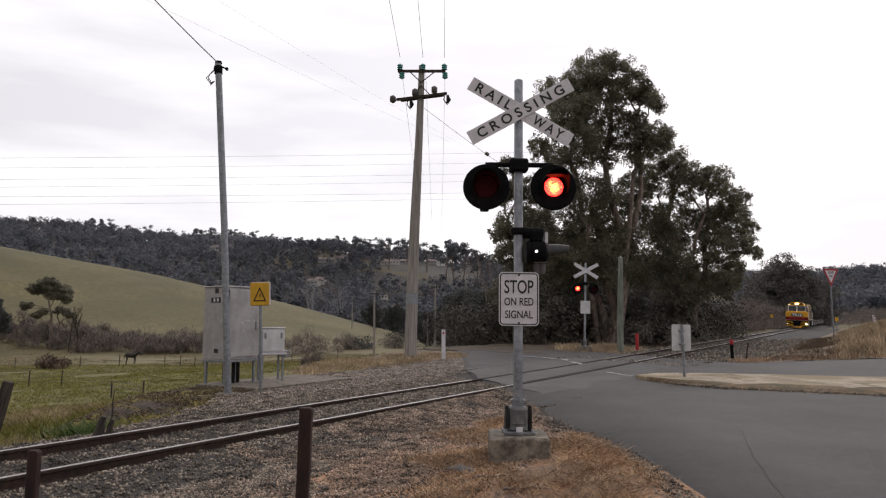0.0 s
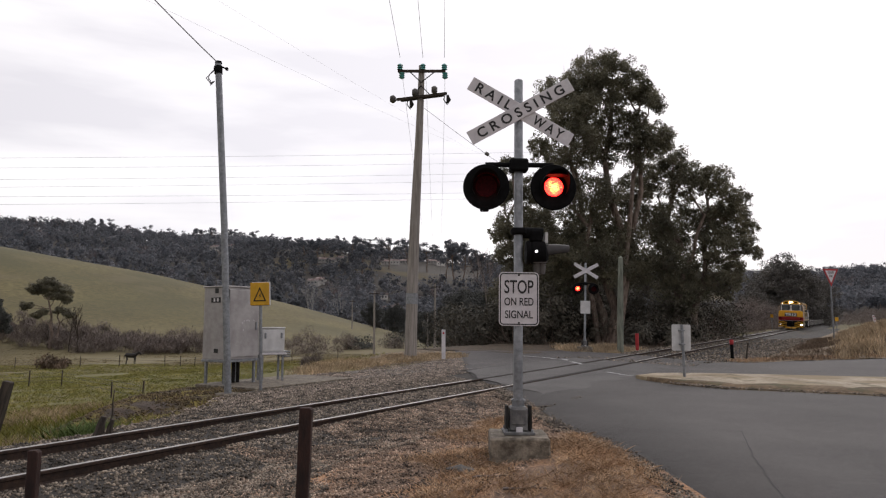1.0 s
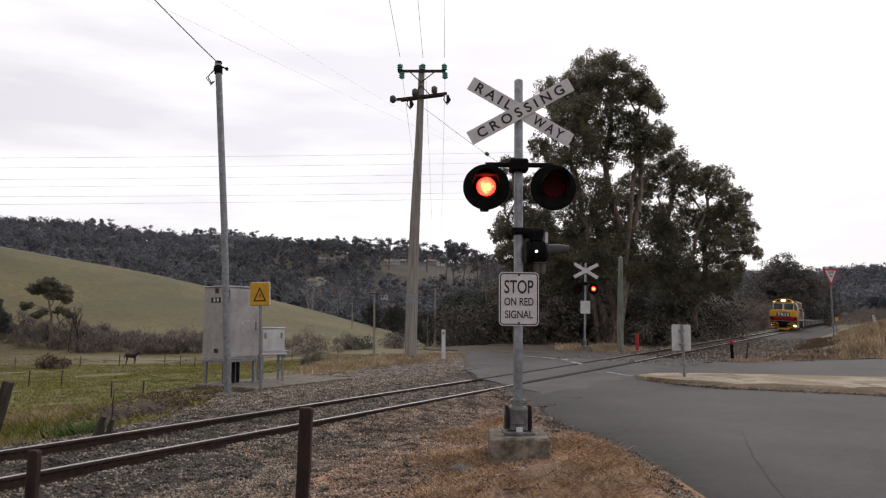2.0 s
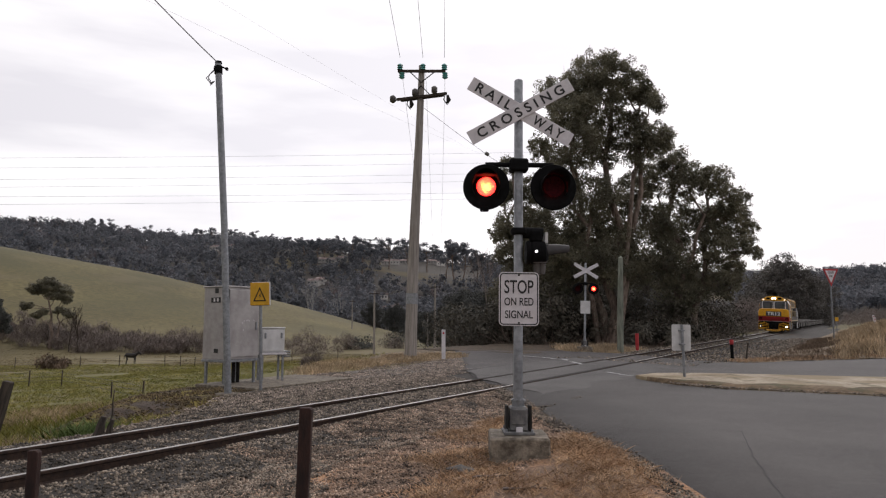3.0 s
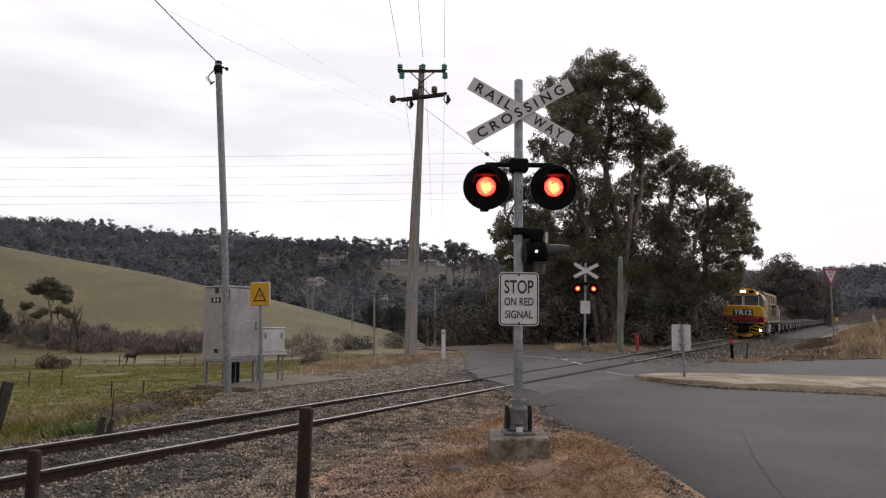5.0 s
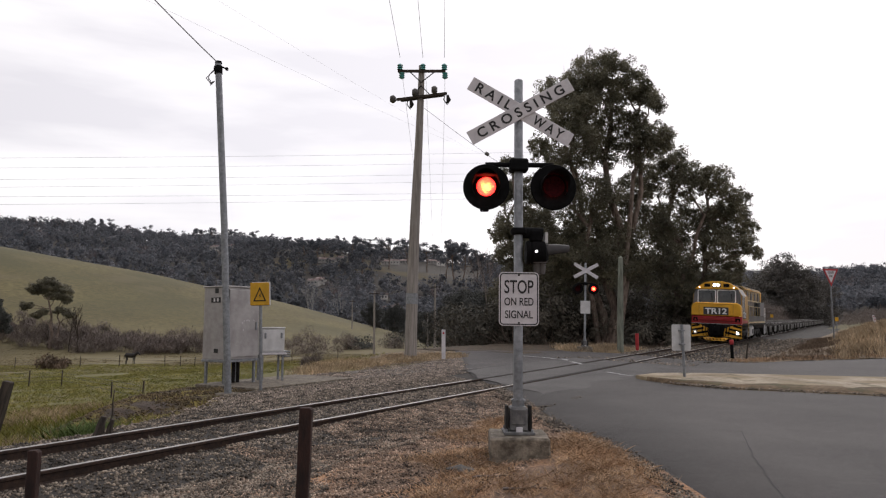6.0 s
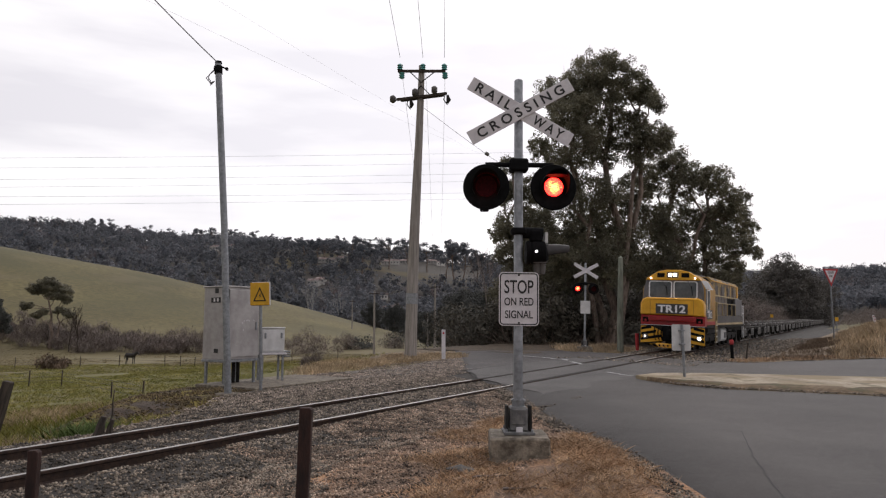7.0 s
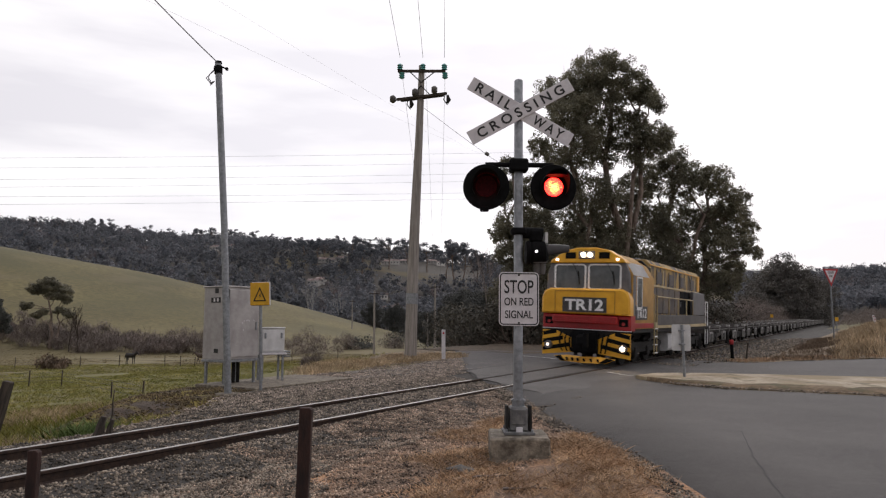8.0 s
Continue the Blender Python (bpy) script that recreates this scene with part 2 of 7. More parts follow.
overlay(M_KERB, (0.22, 0.165, 0.085), 0, 1, nscale=0.7, amount=0.75, nlo=0.45, nhi=0.6)
overlay(M_KERB, (0.085, 0.075, 0.035), 0, 1, nscale=1.6, amount=0.7, nlo=0.58, nhi=0.66)
M_CABINET = mat("grey_cabinet_paint", (0.33, 0.305, 0.30), (0.43, 0.405, 0.40), scale=4.0, rough=0.5, metal=0.1, bump=0.03, stain=0.14, big=1.6)
M_POLEWOOD = mat("grey_pole_timber", (0.21, 0.185, 0.165), (0.36, 0.325, 0.30), scale=16.0, rough=0.9, bump=0.5, fine=30.0, stain=0.25, stretch=(1, 1, 0.06))
M_OLDWOOD = mat("dark_weathered_post", (0.025, 0.019, 0.016), (0.085, 0.065, 0.052), scale=20.0, rough=0.9, bump=0.6, fine=40.0, stain=0.3, stretch=(1, 1, 0.12))
M_RUSTPOST = mat("rusty_post_iron", (0.018, 0.009, 0.008), (0.055, 0.025, 0.019), scale=12.0, rough=0.85, metal=0.15, bump=0.4, stain=0.3, stretch=(1, 1, 0.3))
M_YELLOW = mat("yellow_sign_paint", (0.62, 0.32, 0.01), (0.72, 0.40, 0.02), scale=5.0, rough=0.5, bump=0.02, stain=0.12, big=3.0)
M_LOCO = mat("loco_yellow_paint", (0.70, 0.34, 0.012), (0.80, 0.41, 0.02), scale=3.0, rough=0.38, bump=0.03, stain=0.14, big=0.9)
M_LOCOGREY = mat("loco_grey_paint", (0.10, 0.095, 0.10), (0.16, 0.15, 0.155), scale=5.0, rough=0.5, bump=0.04, stain=0.2)
M_LOCORED = mat("loco_red_paint", (0.30, 0.010, 0.014), (0.40, 0.016, 0.02), scale=4.0, rough=0.4, bump=0.03, stain=0.2)
M_LOCOPALE = mat("loco_pale_frame", (0.74, 0.73, 0.74), (0.84, 0.83, 0.84), scale=6.0, rough=0.45, bump=0.02, stain=0.1)
M_CREAM = mat("loco_cream_panel", (0.42, 0.31, 0.15), (0.58, 0.46, 0.26), scale=2.0, rough=0.5, bump=0.05, stain=0.25, big=1.3)
M_LOCOSIDE = mat("loco_amber_side", (0.33, 0.175, 0.035), (0.44, 0.245, 0.06), scale=3.0, rough=0.7, bump=0.04, stain=0.2, big=1.2)
M_LOCOSEAM = mat("panel_seam", (0.40, 0.19, 0.01), (0.5, 0.25, 0.015), scale=4.0, rough=0.5, bump=0.0)
M_LOCOGREY2 = mat("loco_mid_grey", (0.085, 0.076, 0.072), (0.13, 0.118, 0.112), scale=3.0, rough=0.7, bump=0.04, stain=0.2)
M_LOCODOOR = mat("loco_hood_door", (0.055, 0.046, 0.052), (0.17, 0.125, 0.085), scale=1.5, rough=0.55, bump=0.05, stain=0.3)
M_LOCOSTRIPE = mat("loco_faded_livery", (0.045, 0.045, 0.062), (0.42, 0.27, 0.085), scale=1.5, rough=0.7, bump=0.04, stain=0.25, big=0.9, low=0.44, high=0.56, stretch=(0.6, 1.5, 0.45))
M_WAGONPALE = mat("wagon_pale_steel", (0.19, 0.182, 0.172), (0.36, 0.345, 0.33), scale=4.0, rough=0.7, bump=0.1, stain=0.3)
M_LOCOPLATE = mat("number_board_grey", (0.035, 0.033, 0.034), (0.06, 0.056, 0.058), scale=5.0, rough=0.6, bump=0.0)
M_UNDER = mat("dirty_running_gear", (0.008, 0.007, 0.006), (0.024, 0.020, 0.018), scale=9.0, rough=0.85, metal=0.1, bump=0.3, stain=0.3)
M_WAGON = mat("wagon_grey_steel", (0.05, 0.044, 0.042), (0.12, 0.108, 0.10), scale=5.0, rough=0.75, metal=0.1, bump=0.2, stain=0.3)
M_CABGLASS = mat("dark_cab_glass", (0.06, 0.066, 0.072), (0.11, 0.118, 0.125), scale=2.0, rough=0.2, bump=0.0, stain=0.05)
M_LEAF = leafy(mat("eucalypt_leaf", (0.130, 0.123, 0.084), (0.250, 0.230, 0.158), scale=0.5, rough=0.42, bump=0.0, stain=0.3, big=0.12, vary="island", spread=0.2), 0.5)
# Canopy shade is put into this darker leaf colour.
M_SHADED_LEAF = mat("canopy_shaded_leaf", (0.055, 0.050, 0.039), (0.112, 0.098, 0.074), scale=0.5, rough=0.8, bump=0.0, stain=0.3, big=0.12, vary="island", spread=0.12)
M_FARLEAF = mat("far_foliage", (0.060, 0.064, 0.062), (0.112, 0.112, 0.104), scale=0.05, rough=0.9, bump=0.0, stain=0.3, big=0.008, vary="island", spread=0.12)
# Distance haze is put into the leaf colour as a pale bluish grey.
M_HAZED_WOODS = mat("hazed_slope_foliage", (0.112, 0.124, 0.145), (0.238, 0.237, 0.250), scale=0.055, rough=0.95, bump=0.0, stain=0.35, big=0.007, vary="island", spread=0.16, low=0.34, high=0.7)
overlay(M_HAZED_WOODS, (0.20, 0.15, 0.14), 0, 1, nscale=0.018, amount=0.7, nlo=0.6, nhi=0.68)
leafy(M_HAZED_WOODS, 0.3)
M_LINELEAF = mat("olive_lineside_leaf", (0.098, 0.092, 0.086), (0.175, 0.162, 0.148), scale=0.3, rough=0.8, bump=0.0, stain=0.3, big=0.08, vary="island", spread=0.15)
M_BRUSH = mat("brown_brushwood", (0.11, 0.078, 0.055), (0.22, 0.158, 0.112), scale=0.8, rough=0.9, bump=0.0, stain=0.3, vary="island")
M_BARK = mat("grey_brown_bark", (0.10, 0.070, 0.055), (0.29, 0.225, 0.185), scale=5.0, rough=0.9, bump=0.5, fine=20.0, stain=0.3, stretch=(1, 1, 0.3))
M_TWIG = mat("bare_scrub_twig", (0.128, 0.103, 0.092), (0.255, 0.21, 0.188), scale=0.6, rough=0.9, bump=0.0, stain=0.3, vary="island")
M_DRYGRASS = mat("dry_grass", (0.36, 0.262, 0.155), (0.64, 0.50, 0.34), scale=1.2, rough=0.9, bump=0.0, stain=0.3, big=0.4, vary="island")
M_GREENGRASS = mat("green_grass", (0.158, 0.168, 0.027), (0.325, 0.278, 0.075), scale=1.0, rough=0.85, bump=0.0, stain=0.3, big=0.3, vary="island")
M_EARTH = mat("dark_ballast_spoil", (0.035, 0.024, 0.018), (0.088, 0.062, 0.045), scale=6.0, rough=0.95, bump=1.0, fine=30.0, stain=0.3, big=1.0)
overlay(M_EARTH, (0.20, 0.155, 0.022), 0, 1, nscale=0.8, amount=0.9, nlo=0.41, nhi=0.52)
M_PASTURE = mat("winter_pasture_grass", (0.17, 0.14, 0.075), (0.34, 0.28, 0.16), scale=2.2, rough=0.95, bump=0.0, stain=0.25, big=0.5)
M_BANK = mat("dead_grass_bank", (0.125, 0.092, 0.058), (0.27, 0.20, 0.128), scale=2.2, rough=0.95, bump=1.0, fine=22.0, stain=0.35, big=0.5)
# Litter brown, with the trees' shade put into it as well.
M_SHADED_LITTER = mat("shaded_leaf_litter", (0.045, 0.033, 0.024), (0.13, 0.092, 0.058), scale=7.0, rough=0.95, bump=1.0, fine=25.0, stain=0.35, big=0.6)
M_STRAW = mat("dead_verge_grass", (0.39, 0.245, 0.14), (0.64, 0.44, 0.275), scale=2.0, rough=0.9, bump=0.0, stain=0.3, big=0.6, vary="island")
M_DEADWOOD = mat("bleached_dead_wood", (0.25, 0.24, 0.23), (0.4, 0.39, 0.37), scale=1.0, rough=0.9, bump=0.0)
M_STONE = mat("ballast_stone", (0.045, 0.037, 0.030), (0.34, 0.278, 0.218), scale=5.0, rough=0.9, bump=0.2, stain=0.2, big=1.5, vary="island", spread=0.66)
M_CHIP = mat("grey_stone_chip", (0.10, 0.081, 0.067), (0.54, 0.44, 0.365), scale=4.0, rough=0.9, bump=0.1, vary="island", spread=0.55)
M_PEBBLE = mat("brown_pebble", (0.085, 0.060, 0.046), (0.48, 0.350, 0.26), scale=4.0, rough=0.9, bump=0.1, vary="island", spread=0.74)
M_SPOIL = mat("spoil_clod", (0.05, 0.036, 0.022), (0.17, 0.12, 0.06), scale=4.0, rough=0.95, bump=0.2, vary="island")
M_ROCK = mat("grey_rock", (0.07, 0.065, 0.06), (0.16, 0.15, 0.14), scale=9.0, rough=0.9, bump=0.6, stain=0.3)
M_LUSH = mat("lush_weed", (0.07, 0.115, 0.025), (0.14, 0.20, 0.06), scale=1.0, rough=0.7, bump=0.0, vary="island")
M_REDPAINT = mat("red_marker_paint", (0.36, 0.018, 0.022), (0.48, 0.03, 0.035), scale=6.0, rough=0.6, bump=0.05, stain=0.2)
M_HORSE = mat("dark_horse_coat", (0.012, 0.010, 0.009), (0.03, 0.024, 0.02), scale=3.0, rough=0.7, bump=0.0)
M_BAY = mat("bay_horse_coat", (0.05, 0.032, 0.022), (0.09, 0.06, 0.042), scale=3.0, rough=0.7, bump=0.0)
M_PAINTLINE = mat("worn_white_road_paint", (0.16, 0.16, 0.16), (0.58, 0.57, 0.57), scale=5.0, rough=0.8, bump=0.2, stain=0.2, low=0.35, high=0.55)
M_TEAL = mat("teal_glazed_insulator", (0.09, 0.33, 0.32), (0.20, 0.52, 0.50), scale=6.0, rough=0.2, bump=0.0)
M_WIRE = mat("weathered_wire", (0.10, 0.10, 0.11), (0.16, 0.16, 0.17), scale=4.0, rough=0.6, bump=0.0)
M_WALLFAR = mat("pale_house_wall", (0.38, 0.36, 0.34), (0.55, 0.53, 0.5), scale=0.5, rough=0.8, bump=0.0, vary="object")
M_ROOFFAR = mat("house_roof", (0.16, 0.10, 0.09), (0.32, 0.28, 0.27), scale=0.3, rough=0.8, bump=0.0, vary="object")
M_UNLIT_COVER = mat("unlit_lens_cover", (0.030, 0.004, 0.006), (0.060, 0.006, 0.009), scale=30.0, rough=0.8, bump=0.1, fine=120.0)
M_CASTING = mat("grey_cast_iron", (0.12, 0.12, 0.125), (0.22, 0.215, 0.21), scale=12.0, rough=0.6, metal=0.3, bump=0.2, stain=0.3, big=5.0)
M_MOSSPOLE = mat("mossy_pole_timber", (0.13, 0.145, 0.115), (0.26, 0.275, 0.225), scale=8.0, rough=0.9, bump=0.4, stain=0.3, stretch=(1, 1, 0.15))
M_TAR = mat("tar_crack", (0.015, 0.015, 0.016), (0.04, 0.04, 0.04), scale=20.0, rough=0.8, bump=0.2)
M_UNLIT_COVER.node_tree.nodes["Principled BSDF"].inputs["Specular IOR Level"].default_value = 0.1


def diode_glow():
    """A red lens lit from its middle, with the grain of many small diodes."""
    m = glow("red_signal_glow", (1.0, 0.06, 0.03), 8.0)
    n, l = m.node_tree.nodes, m.node_tree.links
    tc = n.new("ShaderNodeTexCoord")
    v = n.new("ShaderNodeTexVoronoi")
    v.inputs["Scale"].default_value = 95.0
    d = n.new("ShaderNodeVectorMath")
    d.operation = "LENGTH"
    l.new(tc.outputs["Object"], d.inputs[0])
    a = n.new("ShaderNodeMath")
    a.operation = "MULTIPLY_ADD"
    a.inputs[1].default_value = 6.0
    l.new(d.outputs["Value"], a.inputs[0])
    l.new(v.outputs["Distance"], a.inputs[2])
    r = n.new("ShaderNodeValToRGB")
    r.color_ramp.elements[0].position, r.color_ramp.elements[0].color = 0.66, (1.0, 0.32, 0.075, 1)
    r.color_ramp.elements[1].position, r.color_ramp.elements[1].color = 0.92, (1.0, 0.012, 0.012, 1)
    l.new(tc.outputs["Object"], v.inputs["Vector"])
    l.new(a.outputs["Value"], r.inputs["Fac"])
    l.new(r.outputs["Color"], n["Principled BSDF"].inputs["Emission Color"])
    return m


G_RED = diode_glow()
G_PEEP = glow("white_peep_glow", (1.0, 1.0, 1.0), 2.5)
G_HEAD = glow("headlight_glow", (1.0, 0.74, 0.42), 160.0)
G_MARK = glow("marker_light_glow", (1.0, 0.88, 0.74), 2.5)

# ---- terrain ----
def interp(v, xs, ys):
    return float(np.interp(v, xs, ys))


RIDGE_B = (-50, -33.2, -27, -19, -14, -9, -4, 2, 8, 16, 24, 30, 33, 50)
RIDGE_Z = (108, 108, 105, 101, 97, 94, 84, 75, 66, 56, 48, 46, 46, 46)
HILL_B = (-50, -33.2, -27.9, -22, -19, -14.2, -8.7, -5, -2, 0, 60)
HILL_Z = (31, 29.5, 23.5, 17.5, 14, 9, 2.4, -2.5, -6.0, -6.5, -6.5)


def land(x, y):
    """The height of the ground."""
    s, u = track_su(x, y)
    r = math.hypot(x, y)
    bear = math.degrees(math.atan2(x, y))
    # the field falls away on the far side of the track, the road runs on a low bank
    ue = u - 7.0 * S(x, -7.5, -1.5) * S(y, 12, 22) - 3.0 * S(s, -13.5, -9)
    left = -0.16 - 0.75 * S(ue, 2.6, 5.6) - 2.2 * S(ue, 5, 22) - 1.5 * S(ue, 20, 80)
    # right of the track: verge, then a grassy bank beyond the side road
    bank = 1.2 * S(-u, 4.6, 10.0) * S(y - interp(x, (6, 11, 20, 30, 80), (22.5, 24.6, 28.2, 27.25, 22.5)), 0.3, 6.5) * (1 - 0.55 * S(r, 80, 160))
    right = -0.16 + bank
    z = left if u > 0 else right
    z -= 0.2 * S(u, 4.2, 3.4) * S(u, -2.6, -1.8)
    z -= 0.045 * S(u, 3.4, 4.2) * S(u, 8.0, 6.6) * S(s, -11.5, -10) * S(s, -0.5, -2.5)
    ditch = -0.06 * S(abs(u), 1.6, 3.0) * S(x, 1.5, 0.5) * S(y, 15, 12)
    z += ditch
    if abs(bear) < 100 and r > 90:
        k = S(r, 120, 262)
        crest = interp(bear, HILL_B, HILL_Z) * math.cos(radians(bear))
        hill = (crest - z) * k * (1 - S(r, 275, 400)) if u > 0 else 0.0
        z += hill + (-7.0 - z) * 0.7 * S(r, 280, 380) * S(u, 5, 60)
        far = interp(bear, RIDGE_B, RIDGE_Z)
        z += (far + 6) * S(r, 330, 980) * (0.55 + 0.45 * S(r, 330, 620))
        z += 7 * noise.noise((x * 0.008, y * 0.008, 0.3)) * S(r, 350, 600)
    if r > 30:
        z += 0.35 * noise.noise((x * 0.05, y * 0.05, 1.7)) * S(abs(u), 8, 25)
    if r > 6:
        z += 0.05 * noise.noise((x * 0.6, y * 0.6, 4.1)) * S(abs(u), 2.2, 4.0) * (1.0 if u > 0 else 0.25)
    return z


def make_ground():
    angs = list(np.arange(-180, -40, 5.0)) + list(np.arange(-40, 40, 0.3)) + list(np.arange(40, 180, 5.0))
    rad = [0.0] + list(np.geomspace(2.0, 130, 130)) + list(np.geomspace(136, 1300, 70)) + [1600, 2200, 3200, 4500]
    verts, faces = [], []
    n = len(angs)
    for r in rad:
        for a in angs:
            x, y = r * math.sin(radians(a)), r * math.cos(radians(a))
            verts.append((x, y, land(x, y)))
    for i in range(len(rad) - 1):
        for j in range(n):
            k = (j + 1) % n
            faces.append((i * n + j, i * n + k, (i + 1) * n + k, (i + 1) * n + j))
    ob = new("ground", mesh_from("ground", verts, faces, M_GROUND, True))
    tagged(ob, "rolling pasture with wet green and brown winter grass", "ground", kind="structure")


make_ground()


def sheet(name, edge_a, edge_b, z, material, label, n=40, cross=8, bumpy=0.0, lift=None, kind="structure", category="road", skirt=0.0, flip=False):
    """A strip of ground between two polylines of equal length."""
    verts, faces = [], []
    ta = np.linspace(0, len(edge_a) - 1, n)
    for t in ta:
        i = min(int(t), len(edge_a) - 2)
        w = t - i
        a = Vector(edge_a[i]).lerp(Vector(edge_a[i + 1]), w)
        b = Vector(edge_b[i]).lerp(Vector(edge_b[i + 1]), w)
        for k in range(cross + 1):
            p = a.lerp(b, k / cross)
            zz = (lift(p.x, p.y) if lift else 0) + z + bumpy * noise.noise((p.x * 1.3, p.y * 1.3, 0.5))
            if k == 0 and skirt:
                verts.append((p.x, p.y, zz - skirt))
            verts.append((p.x, p.y, zz))
    w = cross + 1 + (1 if skirt else 0)
    for i in range(n - 1):
        for k in range(w - 1):
            o = i * w + k
            faces.append((o, o + w, o + w + 1, o + 1) if flip else (o, o + 1, o + w + 1, o + w))
    ob = new(name, mesh_from(name, verts, faces, material, True))
    return tagged(ob, label, category, kind=kind)


# main road over the crossing, from beside the camera to the crest beyond
def road_z(x, y):
    s, u = track_su(x, y)
    return -0.03 + 0.045 * max(-1.6, min(1.6, u)) * (1 - S(abs(u), 1.6, 6)) - 0.055 * S(abs(u), 1.0, 6.0) - 1.9 * S(y, 33, 60)


road_left = [(2.6, -12), (2.45, 3), (2.15, 5.5), (2.08, 7.0), (1.95, 8.6), (1.72, 10.2), (1.52, 12.8), (1.3, 15.0), (0.75, 17.6), (0.65, 20.5), (0.8, 26), (0.75, 32), (0.2, 40), (-3, 60)]
road_right = [(80, -12), (80, -4), (80, 0), (80, 4), (80, 8), (80, 12), (80, 16), (80, 20), (80, 22.5), (20, 28.2), (11.0, 24.6), (6.7, 30.0), (6.0, 40), (4, 60)]
ob = sheet("road", road_left, road_right, 0.0, M_ASPHALT, "worn grey asphalt road at a level crossing junction", n=120, cross=40, lift=road_z, skirt=0.25)

# ---- railway ----
def cant(u):
    return 0.045 * max(-1.6, min(1.6, u))


def make_track():
    a, b = -40, 420
    for side in (1, -1):
        r = thing("rail", "steel rail with a polished head and rusty web", "rail", group="rails of the track", kind="structure")
        for nm, prof, m in (("rail_head", ((-0.027, -0.0035), (-0.024, -0.006), (0.024, -0.006), (0.027, -0.0035), (0.02, 0.0), (-0.02, 0.0)), M_RAILTOP),
                            ("rail_web", ((-0.025, -0.004), (-0.034, -0.014), (-0.034, -0.0345), (-0.01, -0.05), (-0.01, -0.115), (-0.06, -0.13), (-0.06, -0.14), (0.06, -0.14), (0.06, -0.13), (0.01, -0.115), (0.01, -0.05), (0.034, -0.0345), (0.034, -0.014), (0.025, -0.004)), M_RUST)):
            stretches = [(list(range(a, 80, 4)) + list(range(80, b, 20)), m)]
            if nm == "rail_head":
                stretches = [(list(range(a, -4, 4)) + [-4.6], m), ([-4.6, -2, 0, 2, 5.1], M_TAR), ([5.1] + list(range(8, 80, 4)) + list(range(80, b, 20)), m)]
            for stops, m in stretches:
                bm = B()
                rows = []
                for s in stops:
                    rows.append([bm.verts.new(track(s, side * 0.567 + x, z + cant(side * 0.567))) for x, z in prof])
                k = len(prof)
                for p, q in zip(rows, rows[1:]):
                    for i in range(k):
                        bm.faces.new((p[i], p[(i + 1) % k], q[(i + 1) % k], q[i]))
                bmesh.ops.recalc_face_normals(bm, faces=bm.faces[:])
                part(nm, bm, m, r)


make_track()


def ballast_z(x, y):
    s, u = track_su(x, y)
    au = abs(u)
    z = -0.122 + 0.03 * S(au, 0.62, 0.85) + cant(u) * (1 - S(au, 1.2, 2.2))
    z -= 0.045 * S(au, 0.85, 1.5) + 0.05 * S(au, 1.5, 2.6)
    z += GRADE * max(0.0, s) * (1 - S(au, 1.9, 2.5))
    z += 0.02 * noise.noise((x * 8, y * 8, 0)) + 0.03 * noise.noise((x * 1.7, y * 1.7, 3))
    # the stone lies level with the road where the line meets the crossing
    w = S(s, -15.0, -7.5) * S(u, -1.9, -1.1) if s < 0 else S(s, 8.5, 5.2)
    return z + (road_z(x, y) - 0.028 + 0.01 * noise.noise((x * 8, y * 8, 0)) - z) * w


def ballast_edge(s):
    """How far the ballast reaches on the field side."""
    return interp(s, (-13.5, -10.5, -9.0), (1.35, 2.5, 3.6))


def strip(name, s0, s1, us, zf, material, label, step=0.25, kind="structure", category="ground", edge=None):
    ss = np.arange(s0, s1 + step, step)
    verts, faces = [], []
    m = len(us)
    for s in ss:
        for u in us:
            p = track(s, u if not edge or u < 0 else u * edge(s) / us[-1])
            verts.append((p.x, p.y, zf(p.x, p.y)))
    for i in range(len(ss) - 1):
        for k in range(m - 1):
            o = i * m + k
            faces.append((o, o + m, o + m + 1, o + 1))
    return tagged(new(name, mesh_from(name, verts, faces, material, True)), label, category, kind=kind)


strip("ballast_bed", -40, -1.6, np.linspace(-2.1, 3.6, 60), ballast_z, M_GAP_GRAVEL, "grey crushed stone ballast under the rails", step=0.12, edge=ballast_edge)
strip("ballast_bed_far", 4.9, 300, np.linspace(-2.9, 2.6, 18), ballast_z, M_GAP_GRAVEL, "grey crushed stone ballast under the rails", step=0.8)


def verge_z(x, y):
    s, u = track_su(x, y)
    z = land(x, y) + 0.035 + 0.05 * noise.noise((x * 0.9, y * 0.9, 7)) + 0.02 * noise.noise((x * 5, y * 5, 2))
    z += 0.16 * math.exp(-((x - 0.7) ** 2 / 3.0 + (y - 7.3) ** 2 / 7.0))
    z -= 0.09 * math.exp(-((x - 0.42) ** 2 / 0.06 + (y - 7.15) ** 2 / 0.12))
    z = max(z, -0.16 + 0.03 * noise.noise((x * 2, y * 2, 1))) if u < 0 else z
    return z - 0.16 * S(u, -2.0, -1.35)


def apron_z(x, y):
    """Gravel that ramps up to the road and to the crossing deck."""
    s, u = track_su(x, y)
    w = max(S(x, -2.4, 0.1), S(u, 5.0, 2.6) * S(s, -8.0, -3.6))
    low = max(land(x, y), -0.25) + 0.03
    return low + (road_z(x, y) - 0.015 - low) * w + 0.012 * noise.noise((x * 4, y * 4, 2))


